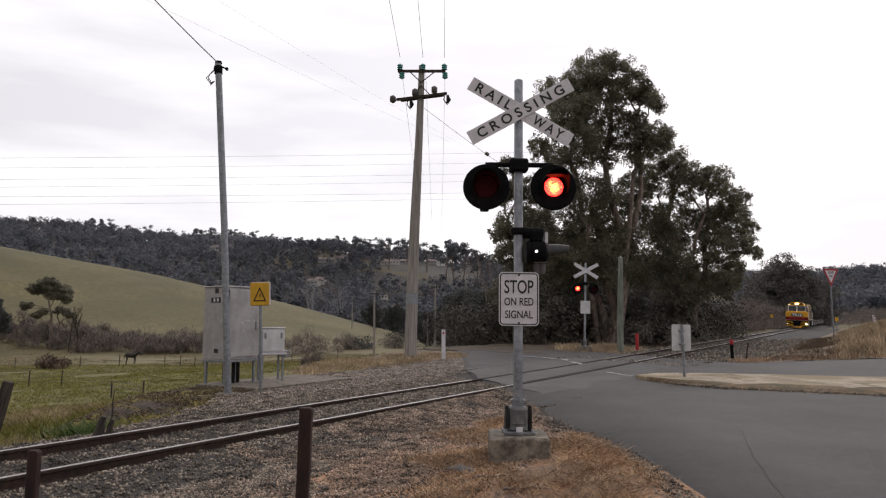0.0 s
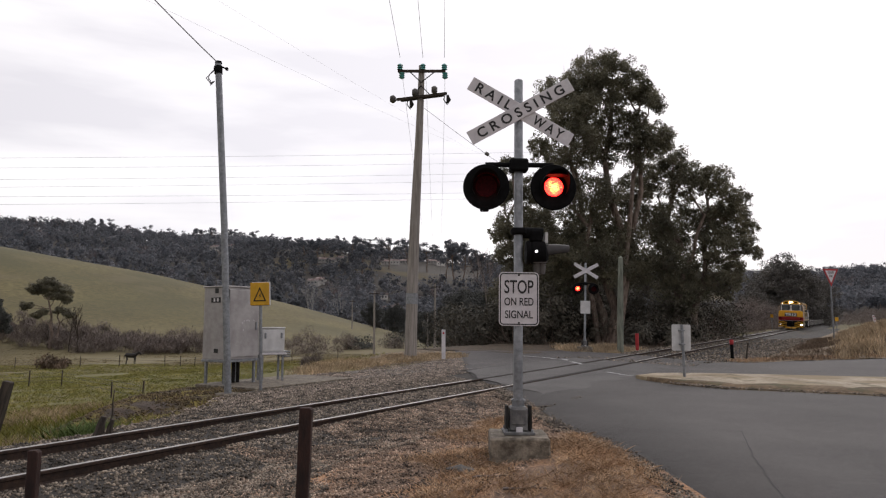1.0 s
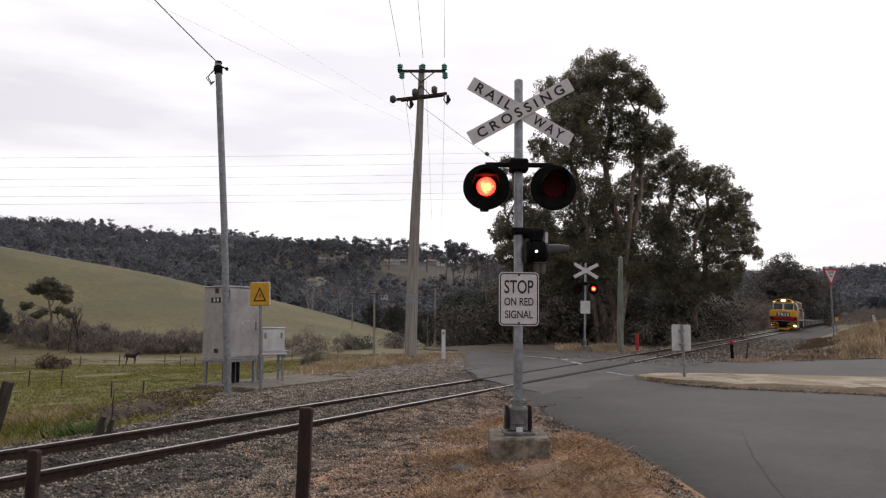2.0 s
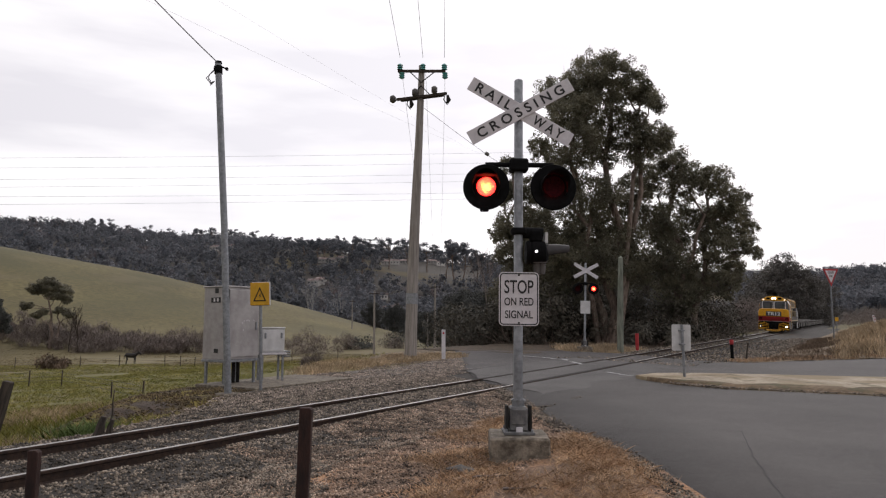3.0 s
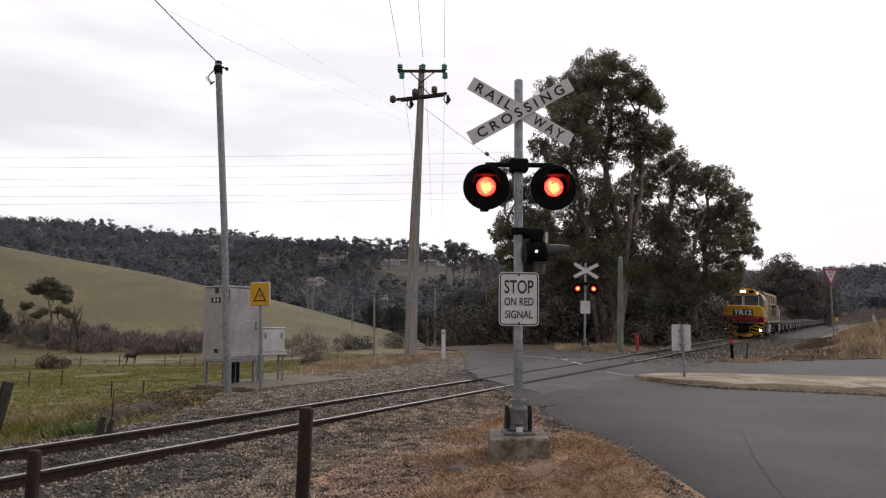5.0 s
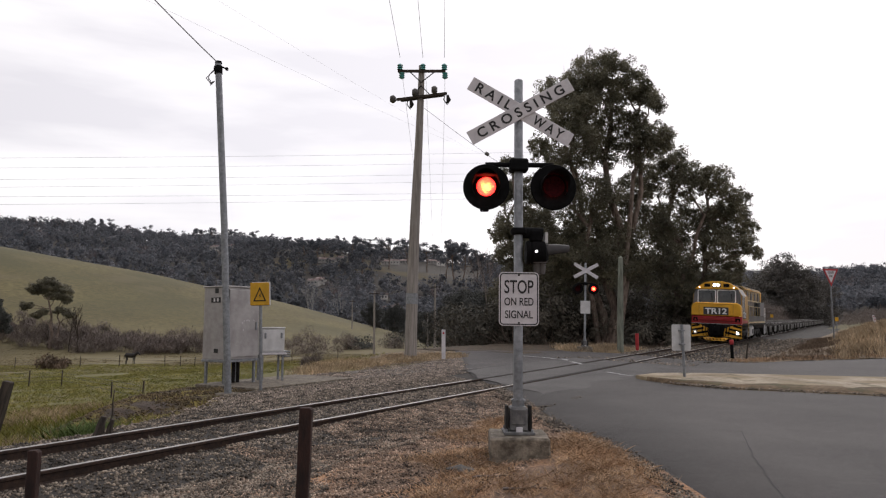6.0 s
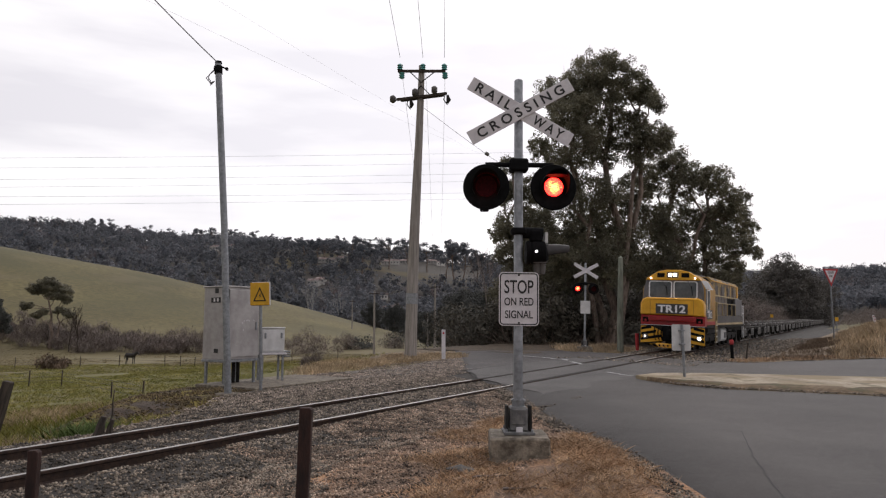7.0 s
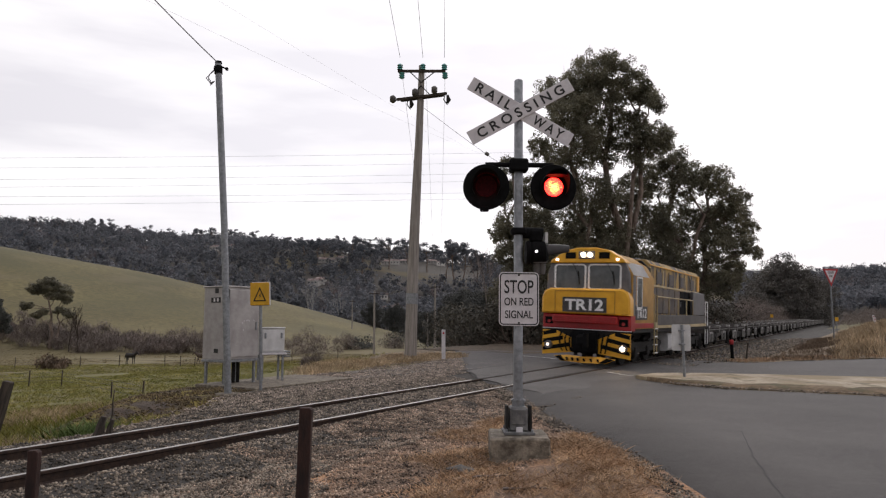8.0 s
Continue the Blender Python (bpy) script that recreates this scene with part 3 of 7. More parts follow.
def verge():
    # stony verge between the track and the road, dry grass and gravel mixed
    a = [(-14.0, -12), (-9.2, 1.5), (-6.2, 4.8), (-4.2, 8.1), (-2.6, 10.6), (-0.6, 13.6), (0.2, 15.2), (0.9, 16.6)]
    b = [(2.58, -12), (2.5, -1), (2.35, 5.0), (2.2, 7.0), (1.92, 9.2), (1.72, 11.2), (1.48, 14.0), (1.3, 16.2)]
    sheet("verge", a, b, 0.0, M_VERGE, "stony verge with patches of orange-brown dry grass", n=128, cross=60, lift=verge_z, category="verge")
    # gravel shoulder on the field side, round the cabinets
    def shoulder_z(x, y):
        s, u = track_su(x, y)
        return apron_z(x, y) - 0.006 - 0.12 * S(u, 3.8, 3.1) * S(s, -5.0, -7.0)
    a = [track(s, u)[:2] for s, u in ((-9.9, 3.1), (-9.4, 3.1), (-8.6, 3.1), (-6, 2.6), (-4, 2.2), (-2.0, 2.2))]
    b = [track(s, u)[:2] for s, u in ((-9.9, 3.3), (-9.4, 4.0), (-8.6, 5.2), (-6, 7.0), (-3, 6.8), (-1.0, 6.0))]
    sheet("gravel_shoulder", a, b, 0.0, M_GRAVEL2, "grey gravel shoulder beside the track", n=70, cross=30, lift=shoulder_z, category="verge")
    a = [track(s, u)[:2] for s, u in ((-3.4, 2.6), (-1.8, 2.3), (0.0, 2.3), (2.0, 2.6), (4.0, 4.2))]
    b = [(-2.6, 19.2), (-1.6, 22.5), (-0.2, 26.0), (0.9, 29.0), (0.9, 32)]
    sheet("gravel_apron", a, b, 0.01, M_GRAVEL2, "grey gravel apron beside the crossing", n=60, cross=30, lift=apron_z, category="verge")
    # the road runs on over the crest on a low earth bank
    edge = [(0.85, 28.0), (0.8, 32.0), (0.25, 40.0), (-2.95, 60.0)]

    def bank_z(x, y):
        d = max(0.0, interp(y, [q[1] for q in edge], [q[0] for q in edge]) - x)
        return max(land(x, y) + 0.02, road_z(x, y) - 0.02 - 0.22 * d)
    sheet("road_bank", [(x - 5.0, y) for x, y in edge], edge, 0.0, M_BANK, "grassy earth bank under the road", n=50, cross=14, lift=bank_z, category="verge")
    # spoil heaped beside the cabinets, going mossy
    a = [track(s, u)[:2] for s, u in ((-13.2, 1.5), (-12.2, 1.9), (-11.2, 2.3), (-10, 2.8), (-8.2, 4.2))]
    b = [track(s, u)[:2] for s, u in ((-13.2, 3.4), (-12.2, 4.8), (-11.2, 6.0), (-10, 6.8), (-8.0, 7.4))]
    sheet("spoil_slope", a, b, 0.0, M_EARTH, "dark brown spoil slope with yellow-green moss", n=60, cross=30, lift=lambda x, y: max(land(x, y), -0.75) + 0.06 + 0.03 * noise.noise((x * 1.1, y * 1.1, 8)) + 0.02 * noise.noise((x * 5, y * 5, 8)), category="verge")
    # gravel between the line and the side road, leaf litter with painted tree shade under the trees
    a = [track(s, -2.5)[:2] for s in (4.2, 8, 14, 24, 40, 70, 120)]
    b = [(8.6, 24.1), (10.6, 24.9)] + [track(s, -4.9)[:2] for s in (14, 24, 40, 70, 120)]
    sheet("gravel_margin", a, b, 0.04, M_GAP_GRAVEL, "grey gravel margin between line and bank", n=80, cross=16, lift=lambda x, y: land(x, y) + 0.03 * noise.noise((x * 2, y * 2, 2)), category="verge")
    a = [track(s, 2.5)[:2] for s in (5.0, 9, 14, 24, 40, 60)]
    b = [(5.6, 44)] + [track(s, 24)[:2] for s in (14, 19, 28, 42, 60)]
    sheet("litter_floor", a, b, 0.04, M_SHADED_LITTER, "brown leaf litter under the gum trees, tree shade in its colour", n=60, cross=24, lift=lambda x, y: land(x, y) + 0.03 + 0.04 * noise.noise((x, y, 2)), category="verge")
    a = [(11.0, 24.75), (14.5, 26.1), (20, 28.3), (30, 27.2), (60, 24.3)]
    b = [track(9.4, -4.0)[:2], track(18, -4.2)[:2], track(40, -4.4)[:2], track(80, -5)[:2], (80, 90)]
    sheet("grass_bank", a, b, 0.03, M_BANK, "brown bank of dead winter grass", n=60, cross=40, lift=lambda x, y: land(x, y) + 0.06 + 0.06 * noise.noise((x * 0.8, y * 0.8, 4)), category="verge")


verge()

# crossing deck: worn asphalt between and beside the rails, with open flangeways
def deck_z(x, y):
    s, u = track_su(x, y)
    return cant(u) - 0.006 - 0.043 * S(abs(u), 1.3, 2.4) + 0.006 * noise.noise((x * 2, y * 2, 0))


deck = thing("crossing_deck", "pale worn asphalt crossing deck between the rails", "road", kind="structure")
for u0, u1 in ((-2.3, -0.68), (-0.47, 0.47), (0.62, 2.5)):
    us = np.linspace(u0, u1, 9)
    bm = B()
    rows = []
    for w in np.linspace(0, 1, 20):
        row = []
        for u in us:
            a0, a1 = interp(u, (-2.3, -0.7, 0.5, 2.5), (-6.0, -4.9, -4.3, -1.6)), 5.0
            s = a0 + (a1 - a0) * w
            p = track(s + 0.2 * noise.noise((u * 2, s, 1)) * (w in (0.0, 1.0)), u)
            if u == us[0]:
                p0 = p
            row.append(bm.verts.new((p.x, p.y, deck_z(p.x, p.y))))
        p1 = p
        row = [bm.verts.new((p0.x, p0.y, -0.2))] + row + [bm.verts.new((p1.x, p1.y, -0.2))]
        rows.append(row)
    for p, q in zip(rows, rows[1:]):
        for i in range(len(p) - 1):
            bm.faces.new((p[i], q[i], q[i + 1], p[i + 1]))
    part("deck_panel", bm, M_PALE_ASPHALT, deck)


def sleepers():
    t = thing("sleepers", "weathered timber sleepers sunk in the ballast", "sleepers", kind="structure")
    bm = B()
    box(bm, -1.05, 1.05, -0.11, 0.11, -0.26, -0.145, 0.012)
    me = mesh_of("sleeper", bm, M_OLDWOOD)
    for k in range(150):
        s = -22.4 + 0.66 * k
        if -3.8 < s < 5.2:
            continue
        o = new("sleeper", me)
        o.parent = t
        p = track(s)
        o.matrix_basis = Matrix.Translation((p.x, p.y, -0.005 if s < 0 else p.z)) @ pose(0, 0, 0, 0, -2.57, math.degrees(math.pi - (TH if s < 0 else TH_FAR)) + random.uniform(-1, 1))


sleepers()


# ---- locomotive: local +y is the way it runs, z = 0 at the rail head ----
def rounded(w, h, r, n=5):
    pts = []
    for cx, cz, a0 in ((w / 2 - r, h / 2 - r, 0), (-w / 2 + r, h / 2 - r, 90), (-w / 2 + r, -h / 2 + r, 180), (w / 2 - r, -h / 2 + r, 270)):
        for k in range(n + 1):
            a = radians(a0 + 90 * k / n)
            pts.append((cx + r * math.cos(a), cz + r * math.sin(a)))
    return pts


def ring(bm, w, h, r, t, y0, y1, m=None):
    """A rounded rectangular frame of width t in the x, z plane."""
    o, i = rounded(w, h, r), rounded(w - 2 * t, h - 2 * t, max(0.01, r - t))
    n = len(o)
    vs = [[bm.verts.new((x, y, z)) for x, z in q] for q, y in ((o, y0), (i, y0), (o, y1), (i, y1))]
    for k in range(n):
        j = (k + 1) % n
        for a, b in ((0, 1), (1, 3), (3, 2), (2, 0)):
            bm.faces.new((vs[a][k], vs[a][j], vs[b][j], vs[b][k]))
    if m:
        for q in vs:
            for v in q:
                v.co = m @ v.co
    bmesh.ops.recalc_face_normals(bm, faces=bm.faces[:])
    return bm


def slab(bm, w, h, r, y0, y1, m=None):
    return prism(bm, rounded(w, h, r), y0, y1, 0.0, m)


def wheelset(parent, y, r=0.46):
    bm = B()
    tube(bm, [(-0.62, y, r), (-0.5, y, r)], [r, r], 28)
    tube(bm, [(0.5, y, r), (0.62, y, r)], [r, r], 28)
    tube(bm, [(-0.5, y, r), (0.5, y, r)], 0.08, 10)
    tube(bm, [(-0.66, y, r), (-0.62, y, r)], [0.2, 0.34], 20)
    tube(bm, [(0.62, y, r), (0.66, y, r)], [0.34, 0.2], 20)
    w = part("wheelset", bm, M_UNDER, parent)
    return w


def bogie(parent, yc, axles, span, r=0.46):
    bm = B()
    for x in (-0.98, 0.98):
        y0, y1 = yc - span / 2 - 0.55, yc + span / 2 + 0.55
        prism(bm, [(y0, 0.75), (y0, 0.6), (y0 + 0.5, 0.42), (y1 - 0.5, 0.42), (y1, 0.6), (y1, 0.75)], -0.07, 0.07, 0.015, Matrix.Translation((x, 0, 0)) @ pose(0, 0, 0, 0, 0, 90))
        for k in range(axles):
            y = yc - span / 2 + span * k / max(1, axles - 1)
            box(bm, x - 0.12, x + 0.12, y - 0.16, y + 0.16, 0.3, 0.62, 0.03)
            for d in (-0.27, 0.27):
                tube(bm, [(x, y + d, 0.48), (x, y + d, 0.8)], 0.075, 10)
        for d in (-0.5, 0.5):
            box(bm, x - 0.05, x + 0.05, yc + d * span - 0.06, yc + d * span + 0.06, 0.2, 0.45, 0.01)
    box(bm, -0.9, 0.9, yc - 0.25, yc + 0.25, 0.45, 0.78, 0.03)
    b = part("bogie", bm, M_UNDER, parent)
    for k in range(axles):
        wheelset(b, yc - span / 2 + span * k / max(1, axles - 1), r)
    return b


def loco():
    t = thing("locomotive", "yellow and grey diesel locomotive with red band and lit headlights", "locomotive")
    L = 12.9
    bm = B()
    box(bm, -1.38, 1.38, -L, -0.35, 1.08, 1.22, 0.02)
    box(bm, -0.5, 0.5, -L + 0.2, -0.4, 0.75, 1.1, 0.03)
    part("underframe", bm, M_UNDER, t)
    # cab: sides lean in under the roof
    sec = [(-1.4, 1.22), (1.4, 1.22), (1.4, 2.86), (1.16, 3.27), (0.66, 3.58), (0.3, 3.66), (-0.3, 3.66), (-0.66, 3.58), (-1.16, 3.27), (-1.4, 2.86)]
    bm = B()
    prism(bm, sec, -2.75, -0.22, 0.02)
    cab = part("cab", bm, M_LOCOSIDE, t)
    # grey windscreen panel with two framed windows
    bm = B()
    prism(bm, [(-1.36, 2.3), (1.36, 2.3), (1.33, 2.9), (1.2, 3.26), (-1.2, 3.26), (-1.33, 2.9)], -0.22, -0.10, 0.02)
    part("windscreen_panel", bm, M_LOCOGREY, cab)
    for sx in (0.57, -0.55):
        bm = B()
        ring(bm, 1.06, 0.82, 0.12, 0.05, -0.10, -0.075, Matrix.Translation((sx, 0, 2.79)))
        part("window_frame", bm, M_LOCOPALE, cab)
        bm = B()
        slab(bm, 0.97, 0.73, 0.09, -0.10, -0.09, Matrix.Translation((sx, 0, 2.79)))
        part("windscreen", bm, M_CABGLASS, cab)
        bm = B()
        tube(bm, [(sx - 0.1, -0.06, 3.2), (sx - 0.28, -0.05, 2.85), (sx - 0.31, -0.05, 2.7)], 0.012, 6)
        tube(bm, [(sx - 0.27, -0.052, 2.98), (sx - 0.32, -0.052, 2.55)], 0.014, 6)
        part("wiper", bm, M_BLACK, cab)
    # yellow brow over the windscreen
    bm = B()
    prism(bm, [(-1.23, 3.23), (1.23, 3.23), (1.17, 3.33), (0.68, 3.63), (0.3, 3.71), (-0.3, 3.71), (-0.68, 3.63), (-1.17, 3.33)], -0.5, 0.0, 0.025)
    brow = part("brow", bm, M_LOCO, cab)
    for sx in (0.53, -0.56):
        bm = B()
        box(bm, sx - 0.17, sx + 0.17, 0.0, 0.012, 3.36, 3.56, 0.005)
        part("number_box", bm, M_BLACK, brow)
    bm = B()
    box(bm, -0.26, 0.26, -0.002, 0.03, 3.35, 3.6, 0.02)
    part("headlight_housing", bm, M_LOCOGREY, brow)
    for sx in (0.105, -0.105):
        bm = B()
        tube(bm, [(sx, 0.03, 3.475), (sx, 0.045, 3.475), (sx, 0.055, 3.475)], [0.066, 0.06, 0.035], 20)
        part("headlight", bm, G_HEAD, brow)
    for sx in (0.98, -0.98):
        bm = B()
        tube(bm, [(sx, -0.01, 3.33), (sx, 0.035, 3.33), (sx, 0.05, 3.33)], [0.05, 0.044, 0.026], 16)
        part("marker_light", bm, G_MARK, brow)
    # white slanted panel above the cab door
    for sd in (-1, 1):
        bm = B()
        v = [bm.verts.new(k) for k in ((sd * 1.405, -2.1, 2.87), (sd * 1.405, -0.28, 2.87), (sd * 1.168, -0.28, 3.28), (sd * 1.168, -2.1, 3.28))]
        bmesh.ops.solidify(bm, geom=[bm.faces.new(v)], thickness=0.015)
        bmesh.ops.recalc_face_normals(bm, faces=bm.faces[:])
        part("roof_side_panel", bm, M_LOCOPALE, cab, "white sloping roof side panel")
        bm = B()
        ring(bm, 0.62, 1.0, 0.05, 0.05, 0.0, 0.02, Matrix.Translation((sd * 1.4, -0.95, 2.35)) @ pose(0, 0, 0, 0, 0, 90 * -sd))
        part("side_window_frame", bm, M_LOCOPALE, cab)
        bm = B()
        slab(bm, 0.52, 0.9, 0.03, 0.0, 0.008, Matrix.Translation((sd * 1.4, -0.95, 2.35)) @ pose(0, 0, 0, 0, 0, 90 * -sd))
        part("side_window", bm, M_CABGLASS, cab)
        bm = B()
        box(bm, sd * 1.4 - 0.012, sd * 1.4 + 0.012, -2.72, -0.3, 1.24, 1.4, 0.004)
        part("side_red_band", bm, M_LOCORED, cab)
        bm = B()
        box(bm, sd * 1.4 - 0.006, sd * 1.4 + 0.006, -0.55, -0.24, 1.62, 2.86, 0.003)
        part("side_grey_panel", bm, M_LOCOGREY, cab)
        bm = B()
        box(bm, sd * 1.4 - 0.012, sd * 1.4 + 0.012, -1.9, -0.5, 1.5, 1.93, 0.003)
        part("side_number_board", bm, M_LOCOPLATE, cab)
    lettering("side_number", "TR12", 1.15, 0.3, M_LOCOPALE, cab, pose(-1.415, -1.2, 1.71, 0, 0, -90), 0.004, 0.02)
    # yellow nose
    bm = B()
    prism(bm, [(-1.42, 1.62), (1.42, 1.62), (1.42, 2.12), (1.34, 2.32), (1.15, 2.42), (-1.15, 2.42), (-1.34, 2.32), (-1.42, 2.12)], -0.3, 0.16, 0.05)
    nose = part("nose", bm, M_LOCO, t)
    bm = B()
    ring(bm, 1.95, 0.7, 0.03, 0.025, 0.16, 0.175, Matrix.Translation((0, 0, 2.0)))
    part("nose_door_seam", bm, M_LOCOSEAM, nose)
    bm = B()
    box(bm, -0.71, 0.71, 0.16, 0.185, 1.68, 2.14, 0.006)
    part("number_plate_board", bm, M_LOCOPLATE, nose)
    lettering("number_lettering", "TR12", 1.24, 0.35, M_LOCOPALE, nose, pose(0, 0.187, 1.91, 0, 0, 180), 0.006, 0.03)
    # red band and buffer beam
    bm = B()
    prism(bm, [(-1.42, 1.16), (1.42, 1.16), (1.42, 1.61), (-1.42, 1.61)], -0.5, 0.02, 0.03)
    box(bm, -1.05, 1.05, 0.0, 0.2, 1.34, 1.58, 0.05)
    red = part("red_band", bm, M_LOCORED, t)
    bm = B()
    for k in range(4):
        box(bm, -1.02, 1.02, 0.2, 0.215, 1.365 + 0.055 * k, 1.385 + 0.055 * k, 0.003)
    part("grille_bars", bm, M_LOCORED, red)
    for sx in (1.2, -1.2):
        bm = B()
        box(bm, sx - 0.14, sx + 0.14, 0.02, 0.03, 1.28, 1.5, 0.004)
        part("tail_lamp_recess", bm, M_BLACK, red)
        bm = B()
        tube(bm, [(sx, 0.03, 1.36), (sx, 0.05, 1.36)], 0.05, 14)
        part("tail_lamp", bm, M_REDPAINT, red)
    bm = B()
    box(bm, -1.42, 1.42, -0.1, 0.04, 1.135, 1.155, 0.004)
    part("white_step_edge", bm, M_LOCOPALE, t)
    bm = B()
    box(bm, -1.3, 1.3, -0.5, -0.02, 0.55, 1.12, 0.03)
    part("headstock", bm, M_UNDER, t)
    # coupler and hoses
    bm = B()
    box(bm, -0.42, 0.42, -0.1, 0.16, 0.42, 1.12, 0.06)
    box(bm, -0.15, 0.15, 0.1, 0.5, 0.66, 0.98, 0.06)
    tube(bm, [(-0.16, 0.42, 0.6), (-0.16, 0.42, 1.04)], 0.09, 10)
    part("coupler", bm, M_BLACK, t)
    for sx in (-0.75, -0.6, -0.45, 0.45, 0.6, 0.78):
        bm = B()
        tube(bm, [(sx, 0.03, 1.02), (sx, 0.17, 0.85), (sx * 0.97, 0.18, 0.6), (sx * 0.9, 0.12, 0.45)], 0.028, 7)
        part("air_hose", bm, M_BLACK, t)
    # striped pilot: two upper wings, plough below
    for sd in (-1, 1):
        bm = B()
        prism(bm, [(sd * 0.42, 0.42), (sd * 1.42, 0.30), (sd * 1.42, 1.08), (sd * 0.95, 1.08), (sd * 0.42, 0.86)], -0.02, 0.02, 0.006)
        w = part("pilot_wing", bm, M_LOCO, t)
        for k in range(3):
            bm = B()
            z0 = 0.42 + 0.24 * k
            x1 = 0.5 + 0.22 * k
            prism(bm, [(sd * 1.4, z0), (sd * 1.4, z0 + 0.12), (sd * x1, z0 + 0.30 - 0.04 * k), (sd * x1, z0 + 0.17 - 0.04 * k)], 0.021, 0.026)
            part("black_stripe", bm, M_BLACK, w)
        bm = B()
        tube(bm, [(sd * 1.2, 0.02, 0.62), (sd * 1.2, 0.12, 0.62)], [0.13, 0.12], 18)
        part("ditch_light_housing", bm, M_LOCOGREY, w)
        bm = B()
        tube(bm, [(sd * 1.2, 0.12, 0.62), (sd * 1.2, 0.135, 0.62), (sd * 1.2, 0.15, 0.62)], [0.066, 0.058, 0.03] if sd < 0 else [0.045, 0.04, 0.024], 18)
        part("ditch_light", bm, G_HEAD if sd < 0 else G_MARK, w)
    bm = B()
    for sd in (-1, 1):
        v = [bm.verts.new(k) for k in ((0, 0.42, 0.14), (sd * 0.72, 0.2, 0.14), (sd * 1.0, 0.06, 0.28), (sd * 0.5, 0.16, 0.34), (0, 0.3, 0.32))]
        bmesh.ops.solidify(bm, geom=[bm.faces.new(v if sd > 0 else v[::-1])], thickness=0.03)
    bmesh.ops.recalc_face_normals(bm, faces=bm.faces[:])
    plough = part("plough", bm, M_LOCO, t)
    for sd in (-1, 1):
        bm = B()
        v = [bm.verts.new((sd * x, y, z)) for x, y, z in ((0.52, 0.29, 0.15), (0.70, 0.24, 0.15), (0.96, 0.11, 0.27), (0.74, 0.165, 0.31))]
        bmesh.ops.solidify(bm, geom=[bm.faces.new(v)], thickness=0.012)
        bmesh.ops.recalc_face_normals(bm, faces=bm.faces[:])
        part("plough_stripe", bm, M_BLACK, plough)
    for k in range(6):
        x = -0.5 + 0.2 * k
        y = 0.42 - 0.3 * abs(x)
        bm = B()
        prism(bm, [(x - 0.04, 0.18), (x + 0.01, 0.18), (x + 0.04, 0.27), (x - 0.01, 0.27)], y - 0.14, y + 0.012, 0.0)
        part("plough_slot", bm, M_BLACK, plough)
    # hood behind the cab
    bm = B()
    prism(bm, [(-1.16, 1.22), (1.16, 1.22), (1.16, 3.42), (1.04, 3.56), (-1.04, 3.56), (-1.16, 3.42)], -11.6, -2.95, 0.03)
    hood = part("hood", bm, M_LOCOSTRIPE, t)
    # Solid dark block stands in for the shade in the gap behind the cab.
    bm = B()
    prism(bm, [(-1.19, 1.23), (1.19, 1.23), (1.19, 3.25), (0.95, 3.5), (-0.95, 3.5), (-1.19, 3.25)], -3.12, -2.76, 0.0)
    part("hood_gap_shade", bm, M_UNDER, hood)
    for k in range(9):
        for sd in (-1, 1):
            bm = B()
            y = -11.45 + 0.93 * k
            box(bm, sd * 1.165 - 0.018, sd * 1.165 + 0.018, y - 0.05, y + 0.05, 2.72, 3.28, 0.004)
            part("hood_rib", bm, M_CREAM if k % 2 else M_LOCODOOR, hood)
    for k in range(4):
        for sd in (-1, 1):
            bm = B()
            y = -10.5 + 1.9 * k
            box(bm, sd * 1.165 - 0.012, sd * 1.165 + 0.012, y, y + 0.7, 2.78, 3.2, 0.004)
            part("hood_vent", bm, M_LOCODOOR, hood)
    bm = B()
    for k in range(5):
        box(bm, -0.6, 0.6, -10.9 + 1.55 * k, -9.9 + 1.55 * k, 3.55, 3.66, 0.03)
    part("roof_hatch", bm, M_LOCOGREY, hood)
    for sd in (-1, 1):
        x = sd * 1.17
        for k in range(9):
            bm = B()
            box(bm, x - 0.012, x + 0.012, -11.4 + 0.93 * k, -10.52 + 0.93 * k, 1.72, 2.62, 0.008)
            d = part("hood_door", bm, M_LOCODOOR if k not in (2, 3) else M_BLACK, hood)
            bm = B()
            tube(bm, [(x + sd * 0.02, -10.62 + 0.93 * k, 2.0), (x + sd * 0.02, -10.62 + 0.93 * k, 2.2)], 0.015, 6)
            part("door_handle", bm, M_STEEL, d)
        bm = B()
        box(bm, x - 0.02, x + 0.02, -11.6, -11.15, 2.74, 3.4, 0.008)
        box(bm, x - 0.02, x + 0.015, -11.6, -3.0, 3.36, 3.41, 0.006)
        part("hood_edge", bm, M_LOCO, hood, "yellow edge strip")
        bm = B()
        box(bm, x - 0.02, x + 0.05, -11.6, -3.0, 2.65, 2.72, 0.008)
        part("body_rail", bm, M_CREAM, hood)
        bm = B()
        box(bm, sd * 1.3 - 0.06, sd * 1.3 + 0.06, -11.9, -9.4, 1.7, 2.66, 0.02)
        part("side_box", bm, M_LOCOGREY, t)
        bm = B()
        box(bm, sd * 1.37 - 0.02, sd * 1.37 + 0.02, -11.9, -3.3, 1.3, 1.68, 0.01)
        part("walkway_skirt", bm, M_LOCOGREY2, t)
        bm = B()
        prism(bm, [(-12.0, 1.34), (-12.0, 1.22), (-3.0, 1.22), (-2.9, 1.42), (-3.1, 1.42), (-3.3, 1.31)], -0.02, 0.02, 0.0, Matrix.Translation((sd * 1.395, 0, 0)) @ pose(0, 0, 0, 0, 0, 90))
        part("sill", bm, M_CREAM, t)
